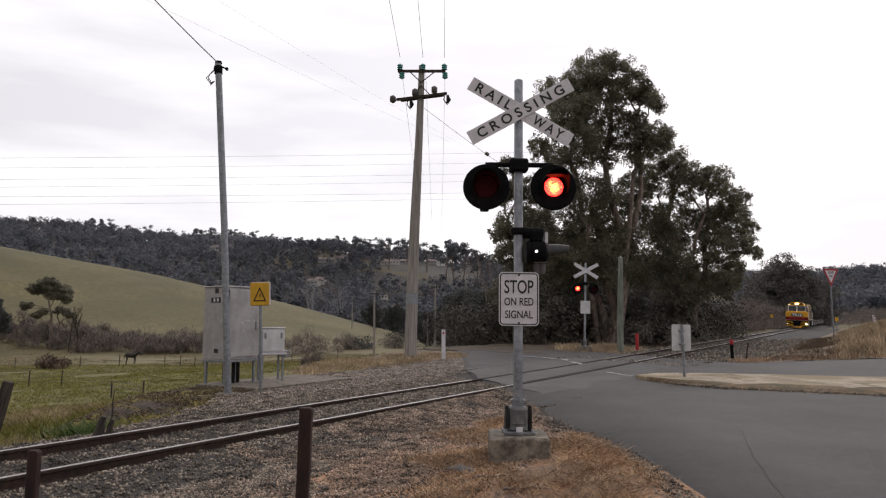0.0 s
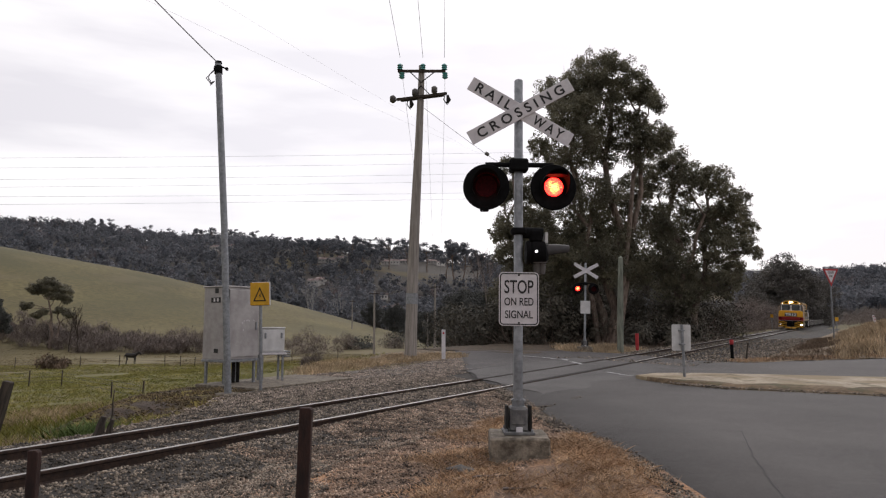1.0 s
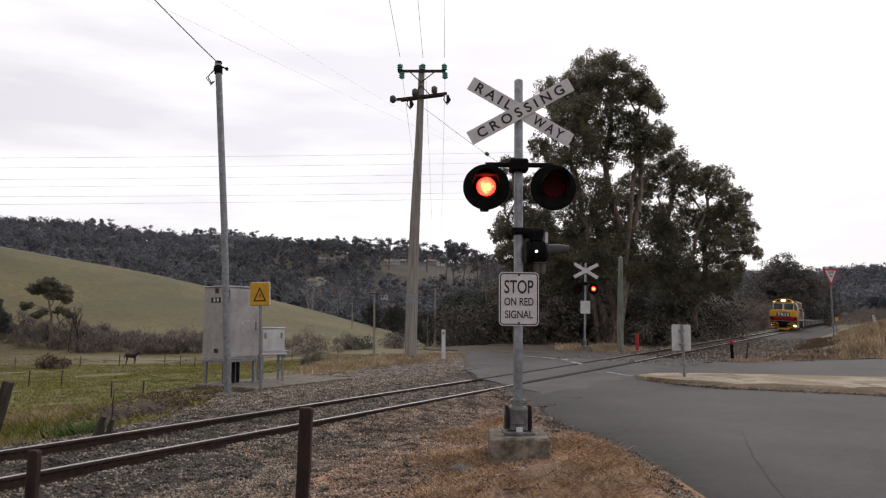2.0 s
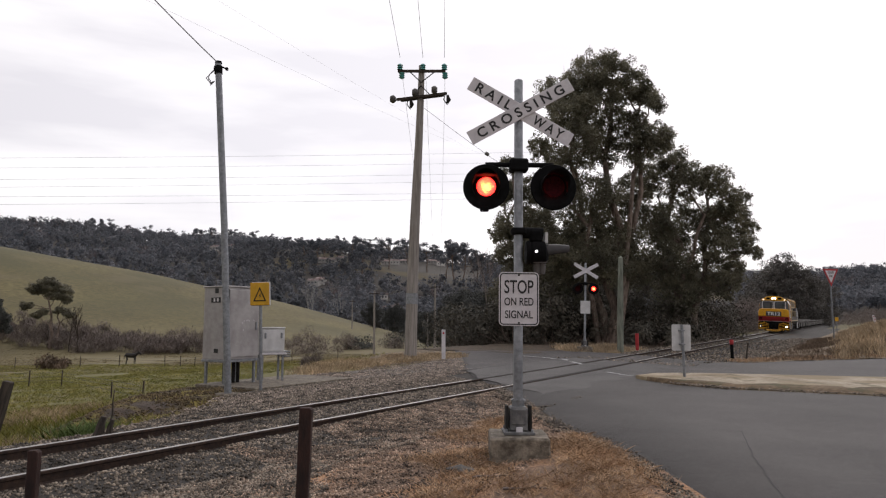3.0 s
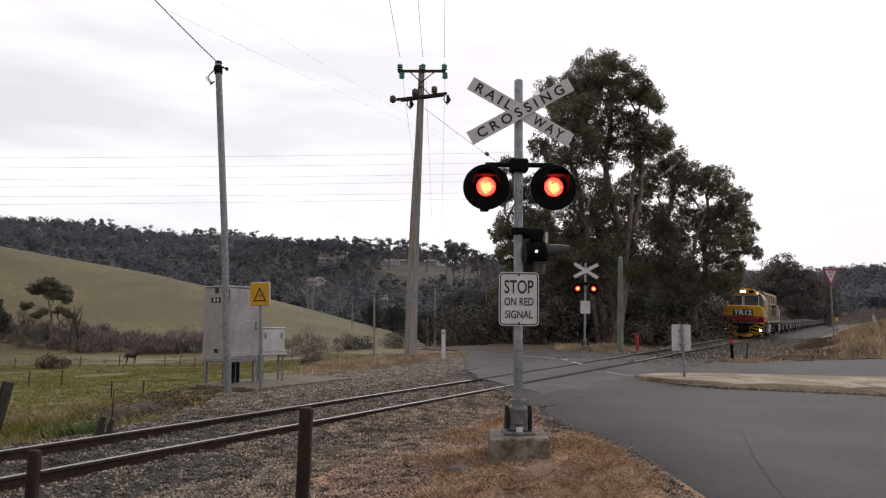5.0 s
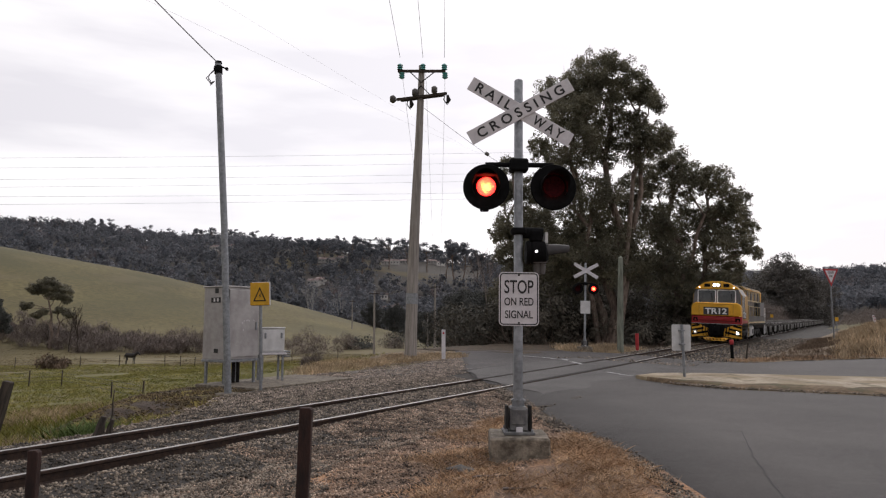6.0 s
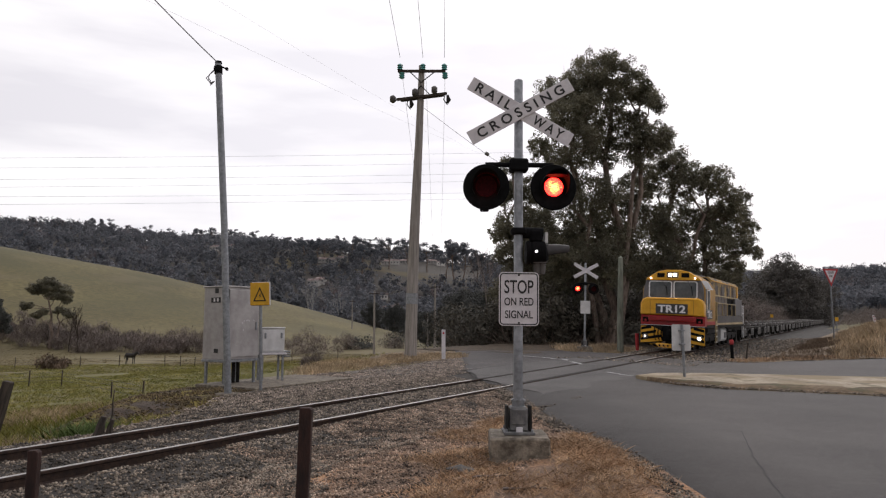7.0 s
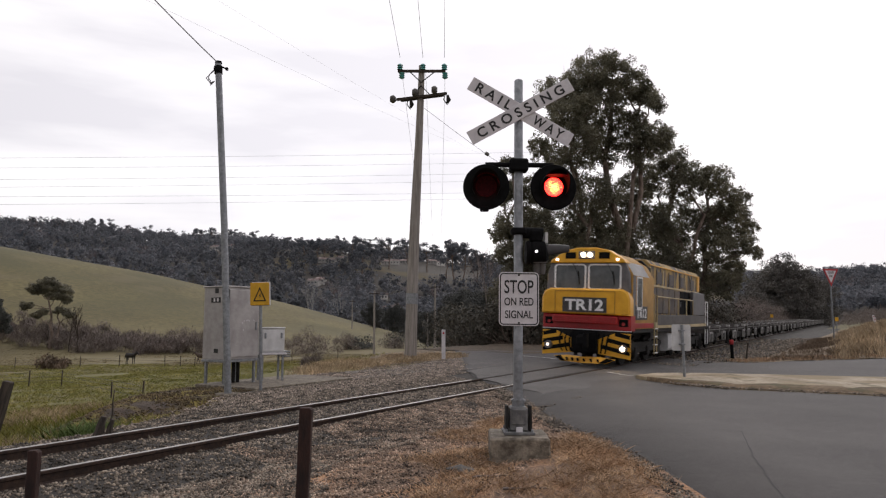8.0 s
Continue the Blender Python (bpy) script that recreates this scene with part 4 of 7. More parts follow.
        # handrails
        for y in (-3.35, -5.1, -6.6, -8.1, -9.35):
            bm = B()
            tube(bm, [(sd * 1.36, y, 1.3), (sd * 1.36, y, 2.3)], 0.022, 8)
            part("stanchion", bm, M_CREAM, t)
        bm = B()
        tube(bm, [(sd * 1.36, -3.35, 2.3), (sd * 1.36, -9.35, 2.3)], 0.022, 8)
        part("handrail", bm, M_CREAM, t)
        for y in (-2.85, -3.2):
            bm = B()
            tube(bm, [(sd * 1.4, y, 0.35), (sd * 1.4, y, 2.35)], 0.022, 8)
            part("grab_pole", bm, M_CREAM, t)
        for k in range(4):
            bm = B()
            box(bm, sd * 1.38 - 0.06, sd * 1.38 + 0.03, -3.2, -2.85, 0.38 + 0.27 * k, 0.41 + 0.27 * k, 0.005)
            part("step_tread", bm, M_LOCOPALE, t)
        for y in (-12.2, -12.75):
            bm = B()
            tube(bm, [(sd * 1.34, y, 0.4), (sd * 1.34, y, 2.3)], 0.022, 8)
            part("grab_pole", bm, M_LOCOPALE, t)
        bm = B()
        tube(bm, [(sd * 1.34, -12.2, 2.3), (sd * 1.34, -12.75, 2.3)], 0.022, 8)
        part("end_rail", bm, M_LOCOPALE, t)
        bm = B()
        tube(bm, [(sd * 1.34, -12.2, 1.85), (sd * 1.34, -12.75, 1.85)], 0.018, 8)
        part("end_rail", bm, M_LOCOPALE, t)
    bm = B()
    prism(bm, rounded(2.3, 0.72, 0.14), -7.7, -5.9, 0.03, Matrix.Translation((0, 0, 0.68)))
    tank = part("fuel_tank", bm, M_SIGNBACK, t, "pale grey fuel tank")
    bm = B()
    box(bm, -1.18, -1.14, -7.5, -6.9, 0.5, 0.8, 0.01)
    part("tank_gauge", bm, M_LOCOGREY, tank)
    bogie(t, -3.3, 3, 2.9)
    bogie(t, -10.2, 3, 2.9)
    return t


def wagon():
    t = thing("flat_wagon", "empty grey skeletal container flat wagon", "wagon", group="wagons of the train")
    bm = B()
    prism(bm, [(0, 0.98), (0, 0.72), (-2.6, 0.62), (-4.2, 0.42), (-8.4, 0.42), (-10.0, 0.62), (-12.6, 0.72), (-12.6, 0.98)], -0.28, 0.28, 0.0, pose(0, 0, 0, 0, 0, 90))
    part("centre_sill", bm, M_WAGON, t)
    for sd in (-1, 1):
        bm = B()
        box(bm, sd * 1.14 - 0.05, sd * 1.14 + 0.05, -12.5, -0.1, 0.94, 0.985, 0.01)
        part("side_rail", bm, M_WAGON, t)
    for y in (-0.25, -3.2, -6.3, -9.4, -12.35):
        bm = B()
        box(bm, -1.2, 1.2, y - 0.16, y + 0.16, 0.8, 1.06, 0.02)
        b = part("bolster", bm, M_WAGON, t)
        for sd in (-1, 1):
            bm = B()
            box(bm, sd * 1.13 - 0.1, sd * 1.13 + 0.1, y - 0.12, y + 0.12, 1.06, 1.17, 0.02)
            part("container_lock", bm, M_WAGONPALE, b)
    for y in (-0.7, -4.4, -8.2, -11.9):
        for sd in (-1, 1):
            bm = B()
            box(bm, sd * 1.2 - 0.04, sd * 1.2 + 0.04, y - 0.45, y - 0.33, 0.4, 0.78, 0.008)
            box(bm, sd * 1.2 - 0.04, sd * 1.2 + 0.04, y + 0.33, y + 0.45, 0.4, 0.78, 0.008)
            box(bm, sd * 1.2 - 0.04, sd * 1.2 + 0.04, y - 0.45, y + 0.45, 0.78, 0.88, 0.008)
            part("side_step", bm, M_WAGONPALE, t)
    bm = B()
    tube(bm, [(0.2, -5.6, 0.62), (0.2, -6.9, 0.62)], 0.16, 12)
    part("brake_cylinder", bm, M_UNDER, t)
    for y in (0.0, -12.6):
        bm = B()
        box(bm, -0.13, 0.13, y - 0.42, y + 0.42, 0.62, 0.88, 0.04)
        part("coupler", bm, M_UNDER, t)
    bogie(t, -2.0, 2, 1.7, 0.42)
    bogie(t, -10.6, 2, 1.7, 0.42)
    return t


LOCO = loco()
WAGON = wagon()

# ---- level crossing signals ----
def lamp(t, x, y, z, facing=0, shutter=True, board=0.265):
    """A round black board with a red lamp and hood, facing local -y turned by facing degrees, plus an added shutter
    that stands in for switching off. Returns the shutter.
    """
    m = Matrix.Translation((x, y, z)) @ pose(0, 0, 0, 0, 0, facing)
    bm = B()
    tube(bm, [(0, 0.012, 0), (0, 0.0, 0), (0, -0.012, 0)], [board - 0.006, board, board - 0.008], 48)
    bd = part("lamp_board", bm, M_BLACK, t, "round black backing board")
    bd.matrix_basis = m
    bm = B()
    tube(bm, [(0, 0.16, 0), (0, 0.13, 0), (0, 0.012, 0)], [0.06, 0.12, 0.14], 24)
    part("lamp_housing", bm, M_BLACK, bd)
    bm = B()
    n = 26
    rows = []
    for rr, rear in ((0.158, 0), (0.152, 0)):
        for y0 in (-0.012, -1):
            row = []
            for k in range(n + 1):
                a = radians(-38 + (180 + 76) * k / n)
                d = -0.012 if y0 > -0.5 else -0.10 - 0.20 * max(0.0, math.sin(a)) ** 0.7
                row.append(bm.verts.new((rr * math.cos(a), d, rr * math.sin(a))))
            rows.append(row)
    for a, b in ((0, 1), (1, 3), (3, 2)):
        for k in range(n):
            bm.faces.new((rows[a][k], rows[a][k + 1], rows[b][k + 1], rows[b][k]))
    bmesh.ops.recalc_face_normals(bm, faces=bm.faces[:])
    part("lamp_hood", bm, M_BLACK, bd)
    bm = B()
    tube(bm, [(0, -0.012, 0), (0, -0.022, 0), (0, -0.028, 0)], [0.108, 0.104, 0.06], 30)
    part("lamp_lens", bm, G_RED, bd, "red lamp lens made of small diodes")
    if not shutter:
        return bd
    # Real lamps switch off; this disc is added to cover the lit lens instead.
    bm = B()
    tube(bm, [(0, 0.003, -0.112), (0, -0.003, -0.112)], 0.12, 30)
    sh = part("lamp_shutter", bm, M_UNLIT_COVER, bd, "added dark red disc that imitates the unlit lamp")
    sh.matrix_basis = pose(0, -0.036, 0.112)
    return sh


def crossing_signal(name, m, label, lettered, footz):
    t = thing(name, label, "signal", m)
    bm = B()
    tube(bm, [(0, 0, 0.18), (0.0, 0, 4.04), (0.0, 0, 4.055)], [0.053, 0.05, 0.04], 20)
    part("mast", bm, M_STEEL, t)
    # hinged foot casting
    foot = part("foot_casting", box(box(B(), -0.1, 0.1, -0.11, 0.1, 0.03, 0.29, 0.02), -0.08, 0.08, -0.125, -0.105, 0.1, 0.27, 0.01), M_CASTING, t)
    foot.matrix_basis = pose(0, 0, footz)
    bm = B()
    tube(bm, [(0, 0, 0.27), (0, 0, 0.37)], 0.068, 20)
    tube(bm, [(0, 0, 0.345), (0, 0, 0.36)], 0.08, 20)
    part("collar", bm, M_STEEL, foot)
    for sd in (-1, 1):
        bm = B()
        prism(bm, [(-0.1, 0.02), (0.12, 0.02), (0.12, 0.12), (0.06, 0.3), (-0.06, 0.3), (-0.1, 0.2)], -0.014, 0.014, 0.004, Matrix.Translation((sd * 0.128, 0, 0)) @ pose(0, 0, 0, 0, 0, 90))
        part("foot_flange", bm, M_UNDER, foot)
    bm = B()
    box(bm, -0.17, 0.17, -0.17, 0.17, 0.0, 0.03, 0.006)
    part("base_plate", bm, M_CASTING, foot)
    for sx in (-0.14, 0.14):
        for sy in (-0.14, 0.14):
            bm = B()
            tube(bm, [(sx, sy, 0.0), (sx, sy, 0.06)], 0.014, 6)
            part("anchor_bolt", bm, M_STEEL, foot)
    bm = B()
    box(bm, -0.035, 0.035, -0.135, -0.125, 0.0, 0.08, 0.003)
    part("foot_tag", bm, M_WHITE, foot)
    # crossbuck
    cz = 3.66
    for a, dy, words in ((30, -0.058, (("RAIL", -0.35, 0.46), ("WAY", 0.365, 0.38))), (-29.5, -0.074, (("CROSSING", 0.0, 1.12),))):
        mm = Matrix.Translation((0.015, dy, cz)) @ pose(0, 0, 0, 0, a, 0)
        bm = B()
        box(bm, -0.665, 0.665, -0.006, 0.006, -0.083, 0.083, 0.003)
        bd = part("crossbuck_board", bm, M_WHITE, t, "white crossbuck board with black letters" if lettered else "white crossbuck board, blank side")
        bd.matrix_basis = mm
        if lettered:
            for txt, x, w in words:
                lettering("board_lettering", " ".join(txt) if len(txt) > 4 else txt[0] + "".join(" " + c for c in txt[1:]), w, 0.115, M_LETTER, bd, pose(x, -0.008, 0), 0.002, 0.02)
    bm = B()
    box(bm, -0.07, 0.07, -0.055, 0.06, cz - 0.03, cz + 0.03, 0.008)
    part("crossbuck_clamp", bm, M_STEEL, t)
    # lamp arm
    bm = B()
    box(bm, -0.105, 0.105, -0.1, 0.075, 2.965, 3.11, 0.02)
    part("arm_clamp", bm, M_BLACK, t)
    bm = B()
    tube(bm, [(-0.38, -0.0, 3.05), (0.4, -0.0, 3.05)], 0.028, 10)
    for sx in (-0.365, 0.39):
        tube(bm, [(sx, 0.06, 3.04), (sx, 0.06, 2.8)], 0.02, 8)
    part("lamp_arm", bm, M_BLACK, t)
    sh = [lamp(t, -0.37, -0.03, 2.785, -4), lamp(t, 0.395, -0.03, 2.79, 4)]
    bm = B()
    box(bm, -0.44, -0.34, -0.05, 0.0, 2.5, 2.56, 0.01)
    part("hanging_bracket", bm, M_BLACK, t)
    return t, sh


NEAR, NEAR_ADDED_SHUTTERS = crossing_signal("crossing_signal", pose(0.826, 7.64, 0.165, 0, 0.75, 0), "galvanised crossing mast with lettered crossbuck and red flashing lamps", True, 0.045)


def stop_sign(t):
    mm = Matrix.Translation((0.0, -0.062, 1.515))
    bm = B()
    slab(bm, 0.445, 0.595, 0.045, -0.004, 0.0, mm)
    s = part("stop_sign", bm, M_WHITE, t, "white sign with black border and words")
    bm = B()
    ring(bm, 0.425, 0.575, 0.04, 0.012, -0.0065, -0.004, mm)
    part("sign_border", bm, M_LETTER, s)
    for txt, z, w, h in (("STOP", 0.135, 0.325, 0.15), ("ON RED", -0.03, 0.325, 0.088), ("SIGNAL", -0.172, 0.31, 0.088)):
        lettering("sign_lettering", txt, w, h, M_LETTER, s, Matrix.Translation((0, -0.0685, 1.515 + z)), 0.002, 0.012)
    for z in (0.265, -0.265):
        bm = B()
        tube(bm, [(0, -0.066, 1.515 + z), (0, -0.07, 1.515 + z)], 0.011, 8)
        part("sign_bolt", bm, M_UNDER, s)
    bm = B()
    for z in (1.72, 1.36):
        box(bm, -0.09, 0.09, -0.062, 0.06, z - 0.02, z + 0.02, 0.005)
    part("sign_clamp", bm, M_STEEL, t)


stop_sign(NEAR)


def side_lamps(t):
    """A second lamp head on the same mast, turned towards the side road."""
    bm = B()
    box(bm, -0.085, 0.09, -0.075, 0.075, 2.24, 2.32, 0.02)
    tube(bm, [(0.05, 0.02, 2.27), (0.28, 0.02, 2.26)], [0.06, 0.07], 14)
    box(bm, 0.13, 0.27, -0.05, 0.09, 2.16, 2.3, 0.02)
    part("side_arm_clamp", bm, M_BLACK, t)
    bm = B()
    tube(bm, [(0.085, 0.02, 2.045), (0.10, 0.02, 2.045), (0.125, 0.02, 2.045), (0.14, 0.02, 2.045)], [0.122, 0.132, 0.132, 0.115], 32)
    bd = part("side_lamp_board", bm, M_BLACK, t)
    bm = B()
    tube(bm, [(0.14, 0.02, 2.045), (0.16, 0.02, 2.045), (0.30, 0.02, 2.045), (0.325, 0.02, 2.05)], [0.115, 0.135, 0.13, 0.085], 28)
    part("side_lamp_housing", bm, M_BLACK, bd)
    bm = B()
    n = 18
    rows = []
    for rad in (0.0, -0.006):
        for x0, r0, zc in ((0.30, 0.082, 2.06), (0.44, 0.068, 2.075), (0.575, 0.05, 2.085)):
            rows.append([bm.verts.new((x0, 0.02 + (r0 + rad) * math.cos(a), zc + (r0 + rad) * math.sin(a))) for a in (radians(-35 + 250 * k / n) for k in range(n + 1))])
    for i, j in ((0, 1), (1, 2), (2, 5), (5, 4), (4, 3)):
        for k in range(n):
            bm.faces.new((rows[i][k], rows[i][k + 1], rows[j][k + 1], rows[j][k]))
    bmesh.ops.recalc_face_normals(bm, faces=bm.faces[:])
    part("side_lamp_hood", bm, M_LOCOPLATE, bd, "dark grey tapering lamp hood")
    bm = B()
    box(bm, 0.295, 0.33, -0.045, 0.085, 2.13, 2.27, 0.004)
    box(bm, 0.20, 0.33, -0.045, 0.085, 2.135, 2.15, 0.003)
    part("side_lamp_bracket", bm, M_SIGNBACK, bd)
    bm = B()
    tube(bm, [(0.19, -0.112, 2.045), (0.19, -0.125, 2.045)], 0.014, 12)
    part("side_peep_light", bm, G_PEEP, bd, "small white side light")
    bm = B()
    tube(bm, [(0.215, 0.02, 1.93), (0.215, 0.02, 1.80)], [0.045, 0.034], 12)
    tube(bm, [(0.275, 0.02, 1.93), (0.275, 0.02, 1.80)], [0.04, 0.03], 12)
    box(bm, 0.16, 0.32, -0.05, 0.09, 1.92, 1.94, 0.005)
    part("junction_box", bm, M_LOCOGREY2, t)


side_lamps(NEAR)

FAR, FAR_ADDED_SHUTTERS = crossing_signal("crossing_signal", pose(6.83, 33.0, 0.16, 0, 1.8, 0), "second crossing mast beyond the track with red lamps", False, 0)
bm = B()
box(bm, -0.24, 0.24, -0.075, -0.065, 1.58, 2.2, 0.004)
part("sign_back", bm, M_SIGNBACK, FAR)


def footing(name, x, y, z0, z1, w, d, rz=0):
    bm = B()
    box(bm, -w / 2, w / 2, -d / 2, d / 2, z0, z1, 0.02)
    bmesh.ops.subdivide_edges(bm, edges=bm.edges[:], cuts=4, use_grid_fill=True)
    for v in bm.verts:
        k = noise.noise_vector(v.co * 9)
        v.co += Vector((k.x, k.y, k.z)) * 0.008
        if v.co.z < (z0 + z1) / 2:
            v.co.x *= 1.06
            v.co.y *= 1.06
    return solid(name, bm, M_CONCRETE, "weathered concrete footing block under the crossing mast", "footing", pose(x, y, 0, 0, 0, rz))


footing("footing", 0.825, 7.62, -0.3, 0.208, 0.635, 0.66, -2)
footing("footing", 6.83, 33.0, -0.35, 0.158, 0.6, 0.6, 5)

# ---- poles ----
def steel_pole():
    t = thing("service_pole", "tall galvanised steel pole with a cable at its top", "pole", pose(-4.61, 14.8, -0.25))
    bm = B()
    tube(bm, [(0, 0, 0), (-0.205, 0, 3.75), (-0.465, 0, 7.45)], [0.076, 0.074, 0.072], 18)
    part("shaft", bm, M_STEEL, t)
    ox, oz = -0.46, 7.45
    bm = B()
    tube(bm, [(ox + 0.008, 0, oz - 0.24), (ox, 0, oz - 0.06)], 0.09, 18)
    tube(bm, [(ox, 0, oz), (ox, 0, oz + 0.05)], [0.08, 0.072], 18)
    box(bm, ox - 0.07, ox + 0.07, -0.11, -0.05, oz - 0.2, oz - 0.1, 0.01)
    part("cable_clamp", bm, M_BLACK, t)
    bm = B()
    tube(bm, [(ox, -0.06, oz - 0.14), (ox + 0.12, -0.08, oz - 0.11), (ox + 0.2, -0.08, oz - 0.15)], 0.018, 7)
    box(bm, ox + 0.19, ox + 0.25, -0.11, -0.05, oz - 0.19, oz - 0.12, 0.01)
    part("side_insulator", bm, M_BLACK, t)
    for k in range(3):
        bm = B()
        tube(bm, [(ox - 0.03, -0.07, oz - 0.15), (ox - 0.12 - 0.04 * k, -0.08, oz - 0.23 - 0.05 * k), (ox - 0.24 + 0.05 * k, -0.08, oz - 0.37 - 0.03 * k), (ox - 0.14, -0.07, oz - 0.47 - 0.03 * k), (ox - 0.05, -0.06, oz - 0.43)], 0.011, 6)
        part("cable_loop", bm, M_WIRE, t)
    bm = B()
    tube(bm, [(0, 0, 0.0), (0, 0, 0.13)], [0.3, 0.26], 20)
    part("concrete_collar", bm, M_CONCRETE, t)


steel_pole()


def insulator(parent, x, y, z, r=0.13, m=None, flip=1):
    bm = B()
    for k in range(3):
        tube(bm, [(x, y, z + flip * 0.09 * k), (x, y, z + flip * (0.09 * k + 0.04)), (x, y, z + flip * (0.09 * k + 0.075))], [r, r * 0.8, r * 0.4], 12)
    part("insulator", bm, m or M_TEAL, parent)


def power_pole():
    t = thing("power_pole", "tall weathered timber power pole with two crossarms", "pole", pose(-1.36, 28.57, -0.3))
    bm = B()
    pts = [(0.0, 0, 0), (0.07, 0, 3.2), (0.17, 0, 6.0), (0.33, 0, 9.6), (0.44, 0, 12.75)]
    tube(bm, pts, [0.26, 0.24, 0.21, 0.165, 0.13], 18)
    part("shaft", bm, M_POLEWOOD, t)
    bm = B()
    tube(bm, [(0.053, 0, 2.4), (0.063, 0, 2.85)], [0.255, 0.251], 18)
    part("steel_band", bm, M_STEEL, t)
    bm = B()
    box(bm, -0.6, 1.47, -0.2, -0.1, 12.4, 12.51, 0.01)
    arm = part("top_crossarm", bm, M_OLDWOOD, t)
    for x in (-0.5, 0.49, 1.42):
        insulator(arm, x, -0.16, 12.52, 0.13)
    for x in (-0.42, 1.45):
        insulator(arm, x, -0.16, 12.36, 0.13, None, -1)
    for x in (-0.05, 0.98):
        bm = B()
        tube(bm, [(x, -0.16, 12.4), (0.41, -0.16, 11.95)], 0.022, 6)
        part("arm_brace", bm, M_UNDER, arm)
    bm = B()
    mm = Matrix.Translation((0.4, -0.2, 11.3)) @ pose(0, 0, 0, 0, 0, -21)
    box(bm, -1.15, 1.2, -0.05, 0.05, -0.055, 0.055, 0.01, mm)
    box(bm, -1.0, 1.0, 0.1, 0.18, -0.07, 0.01, 0.01, mm)
    low = part("lower_crossarm", bm, M_OLDWOOD, t)
    for x in (-1.3, -0.25, 0.65):
        p = mm @ Vector((x, -0.05, 0.2 if x > -1 else 0.03))
        bm = B()
        tube(bm, [(p.x - 0.12, p.y, p.z), (p.x - 0.03, p.y, p.z), (p.x + 0.05, p.y, p.z), (p.x + 0.13, p.y, p.z)], [0.12, 0.17, 0.17, 0.1], 14)
        part("grey_disc_insulator", bm, M_LOCOGREY2, low)
    for x in (-0.45, 1.25):
        p = mm @ Vector((x, -0.05, -0.1))
        bm = B()
        tube(bm, [(p.x, p.y, p.z), (p.x + 0.05, p.y, p.z - 0.2), (p.x, p.y, p.z - 0.35)], [0.05, 0.1, 0.05], 10)
        tube(bm, [(p.x - 0.1, p.y, p.z + 0.05), (p.x - 0.16, p.y, p.z - 0.2), (p.x, p.y, p.z - 0.42)], 0.025, 6)
        part("fuse_drop", bm, M_UNDER, low)
    for x in (0.05, 0.85):
        bm = B()
        tube(bm, [(x, -0.2, 11.33), (0.41, -0.18, 11.8)], 0.02, 6)
        part("arm_brace", bm, M_UNDER, low)


power_pole()


def wire(name, a, b, sag, r=0.008, label="thin grey overhead power wire", n=18):
    a, b = Vector(a), Vector(b)
    pts = []
    for k in range(n + 1):
        w = k / n
        p = a.lerp(b, w)
        p.z -= sag * 4 * w * (1 - w)
        pts.append(p)
    bm = B()
    tube(bm, pts, r, 5)
    return solid(name, bm, M_WIRE, label, "wire", None, "overhead wires")


for x in (-1.86, -0.87, 0.06):
    wire("overhead_wire", (x, 28.4, 12.75), (x + 0.05, -26, 13.0), 0.9, 0.009)
for x, x2 in ((-1.78, -1.9), (-0.75, -1.3), (0.09, -0.5)):
    wire("overhead_wire", (x, 28.5, 12.1), (x2, 112, 7.0), 0.8, 0.007)
wire("service_cable", (-5.07, 14.75, 7.2), (-8.4, 6.0, 10.9), 0.25, 0.012, "black service cable to the steel pole")
wire("service_cable", (-0.93, 28.4, 10.6), (8.28, 46, 9.35), 0.2, 0.01, "thin service cable from the power pole")
bm = B()
tube(bm, [(2.2, 34.4, 10.03), (2.24, 34.46, 10.02), (2.33, 34.6, 10.0), (2.37, 34.66, 9.99)], [0.02, 0.1, 0.1, 0.02], 10)
solid("strain_insulator", bm, M_LOCOGREY2, "small dark strain insulator on the service cable", "insulator")
for k, (z0, z1) in enumerate(((36.4, 56.0), (34.9, 53.4), (31.6, 49.3), (30.5, 47.5), (27.9, 42.9), (26.6, 41.7))):
    wire("transmission_line", (-120, 145 + 3 * (k % 2), z0), (60, 215 + 3 * (k % 2), z1), 0.5, 0.026, "distant high voltage line across the valley")
for dz in (0, 4):
    wire("transmission_line", (-9, 14 + dz, 9.6 + dz * 0.6), (3, 60, 16.5), 0.2, 0.0025, "thin grey overhead power wire")

# ---- cabinets beside the track ----
PAD = pose(-4.16, 15.5, 0, 0, 0, 90 - math.degrees(TH))
bm = B()
box(bm, -0.05, 3.3, 0, 2.1, -0.4, -0.085, 0.012)
solid("concrete_pad", bm, M_CONCRETE, "long thin concrete pad under the cabinets", "pad", PAD)


def legs(t, xs, ys, z0, z1, w=0.05):
    for x in xs:
        for y in ys:
            bm = B()
            box(bm, x - w / 2, x + w / 2, y - w / 2, y + w / 2, z0, z1, 0.006)
            part("leg", bm, M_STEEL, t)


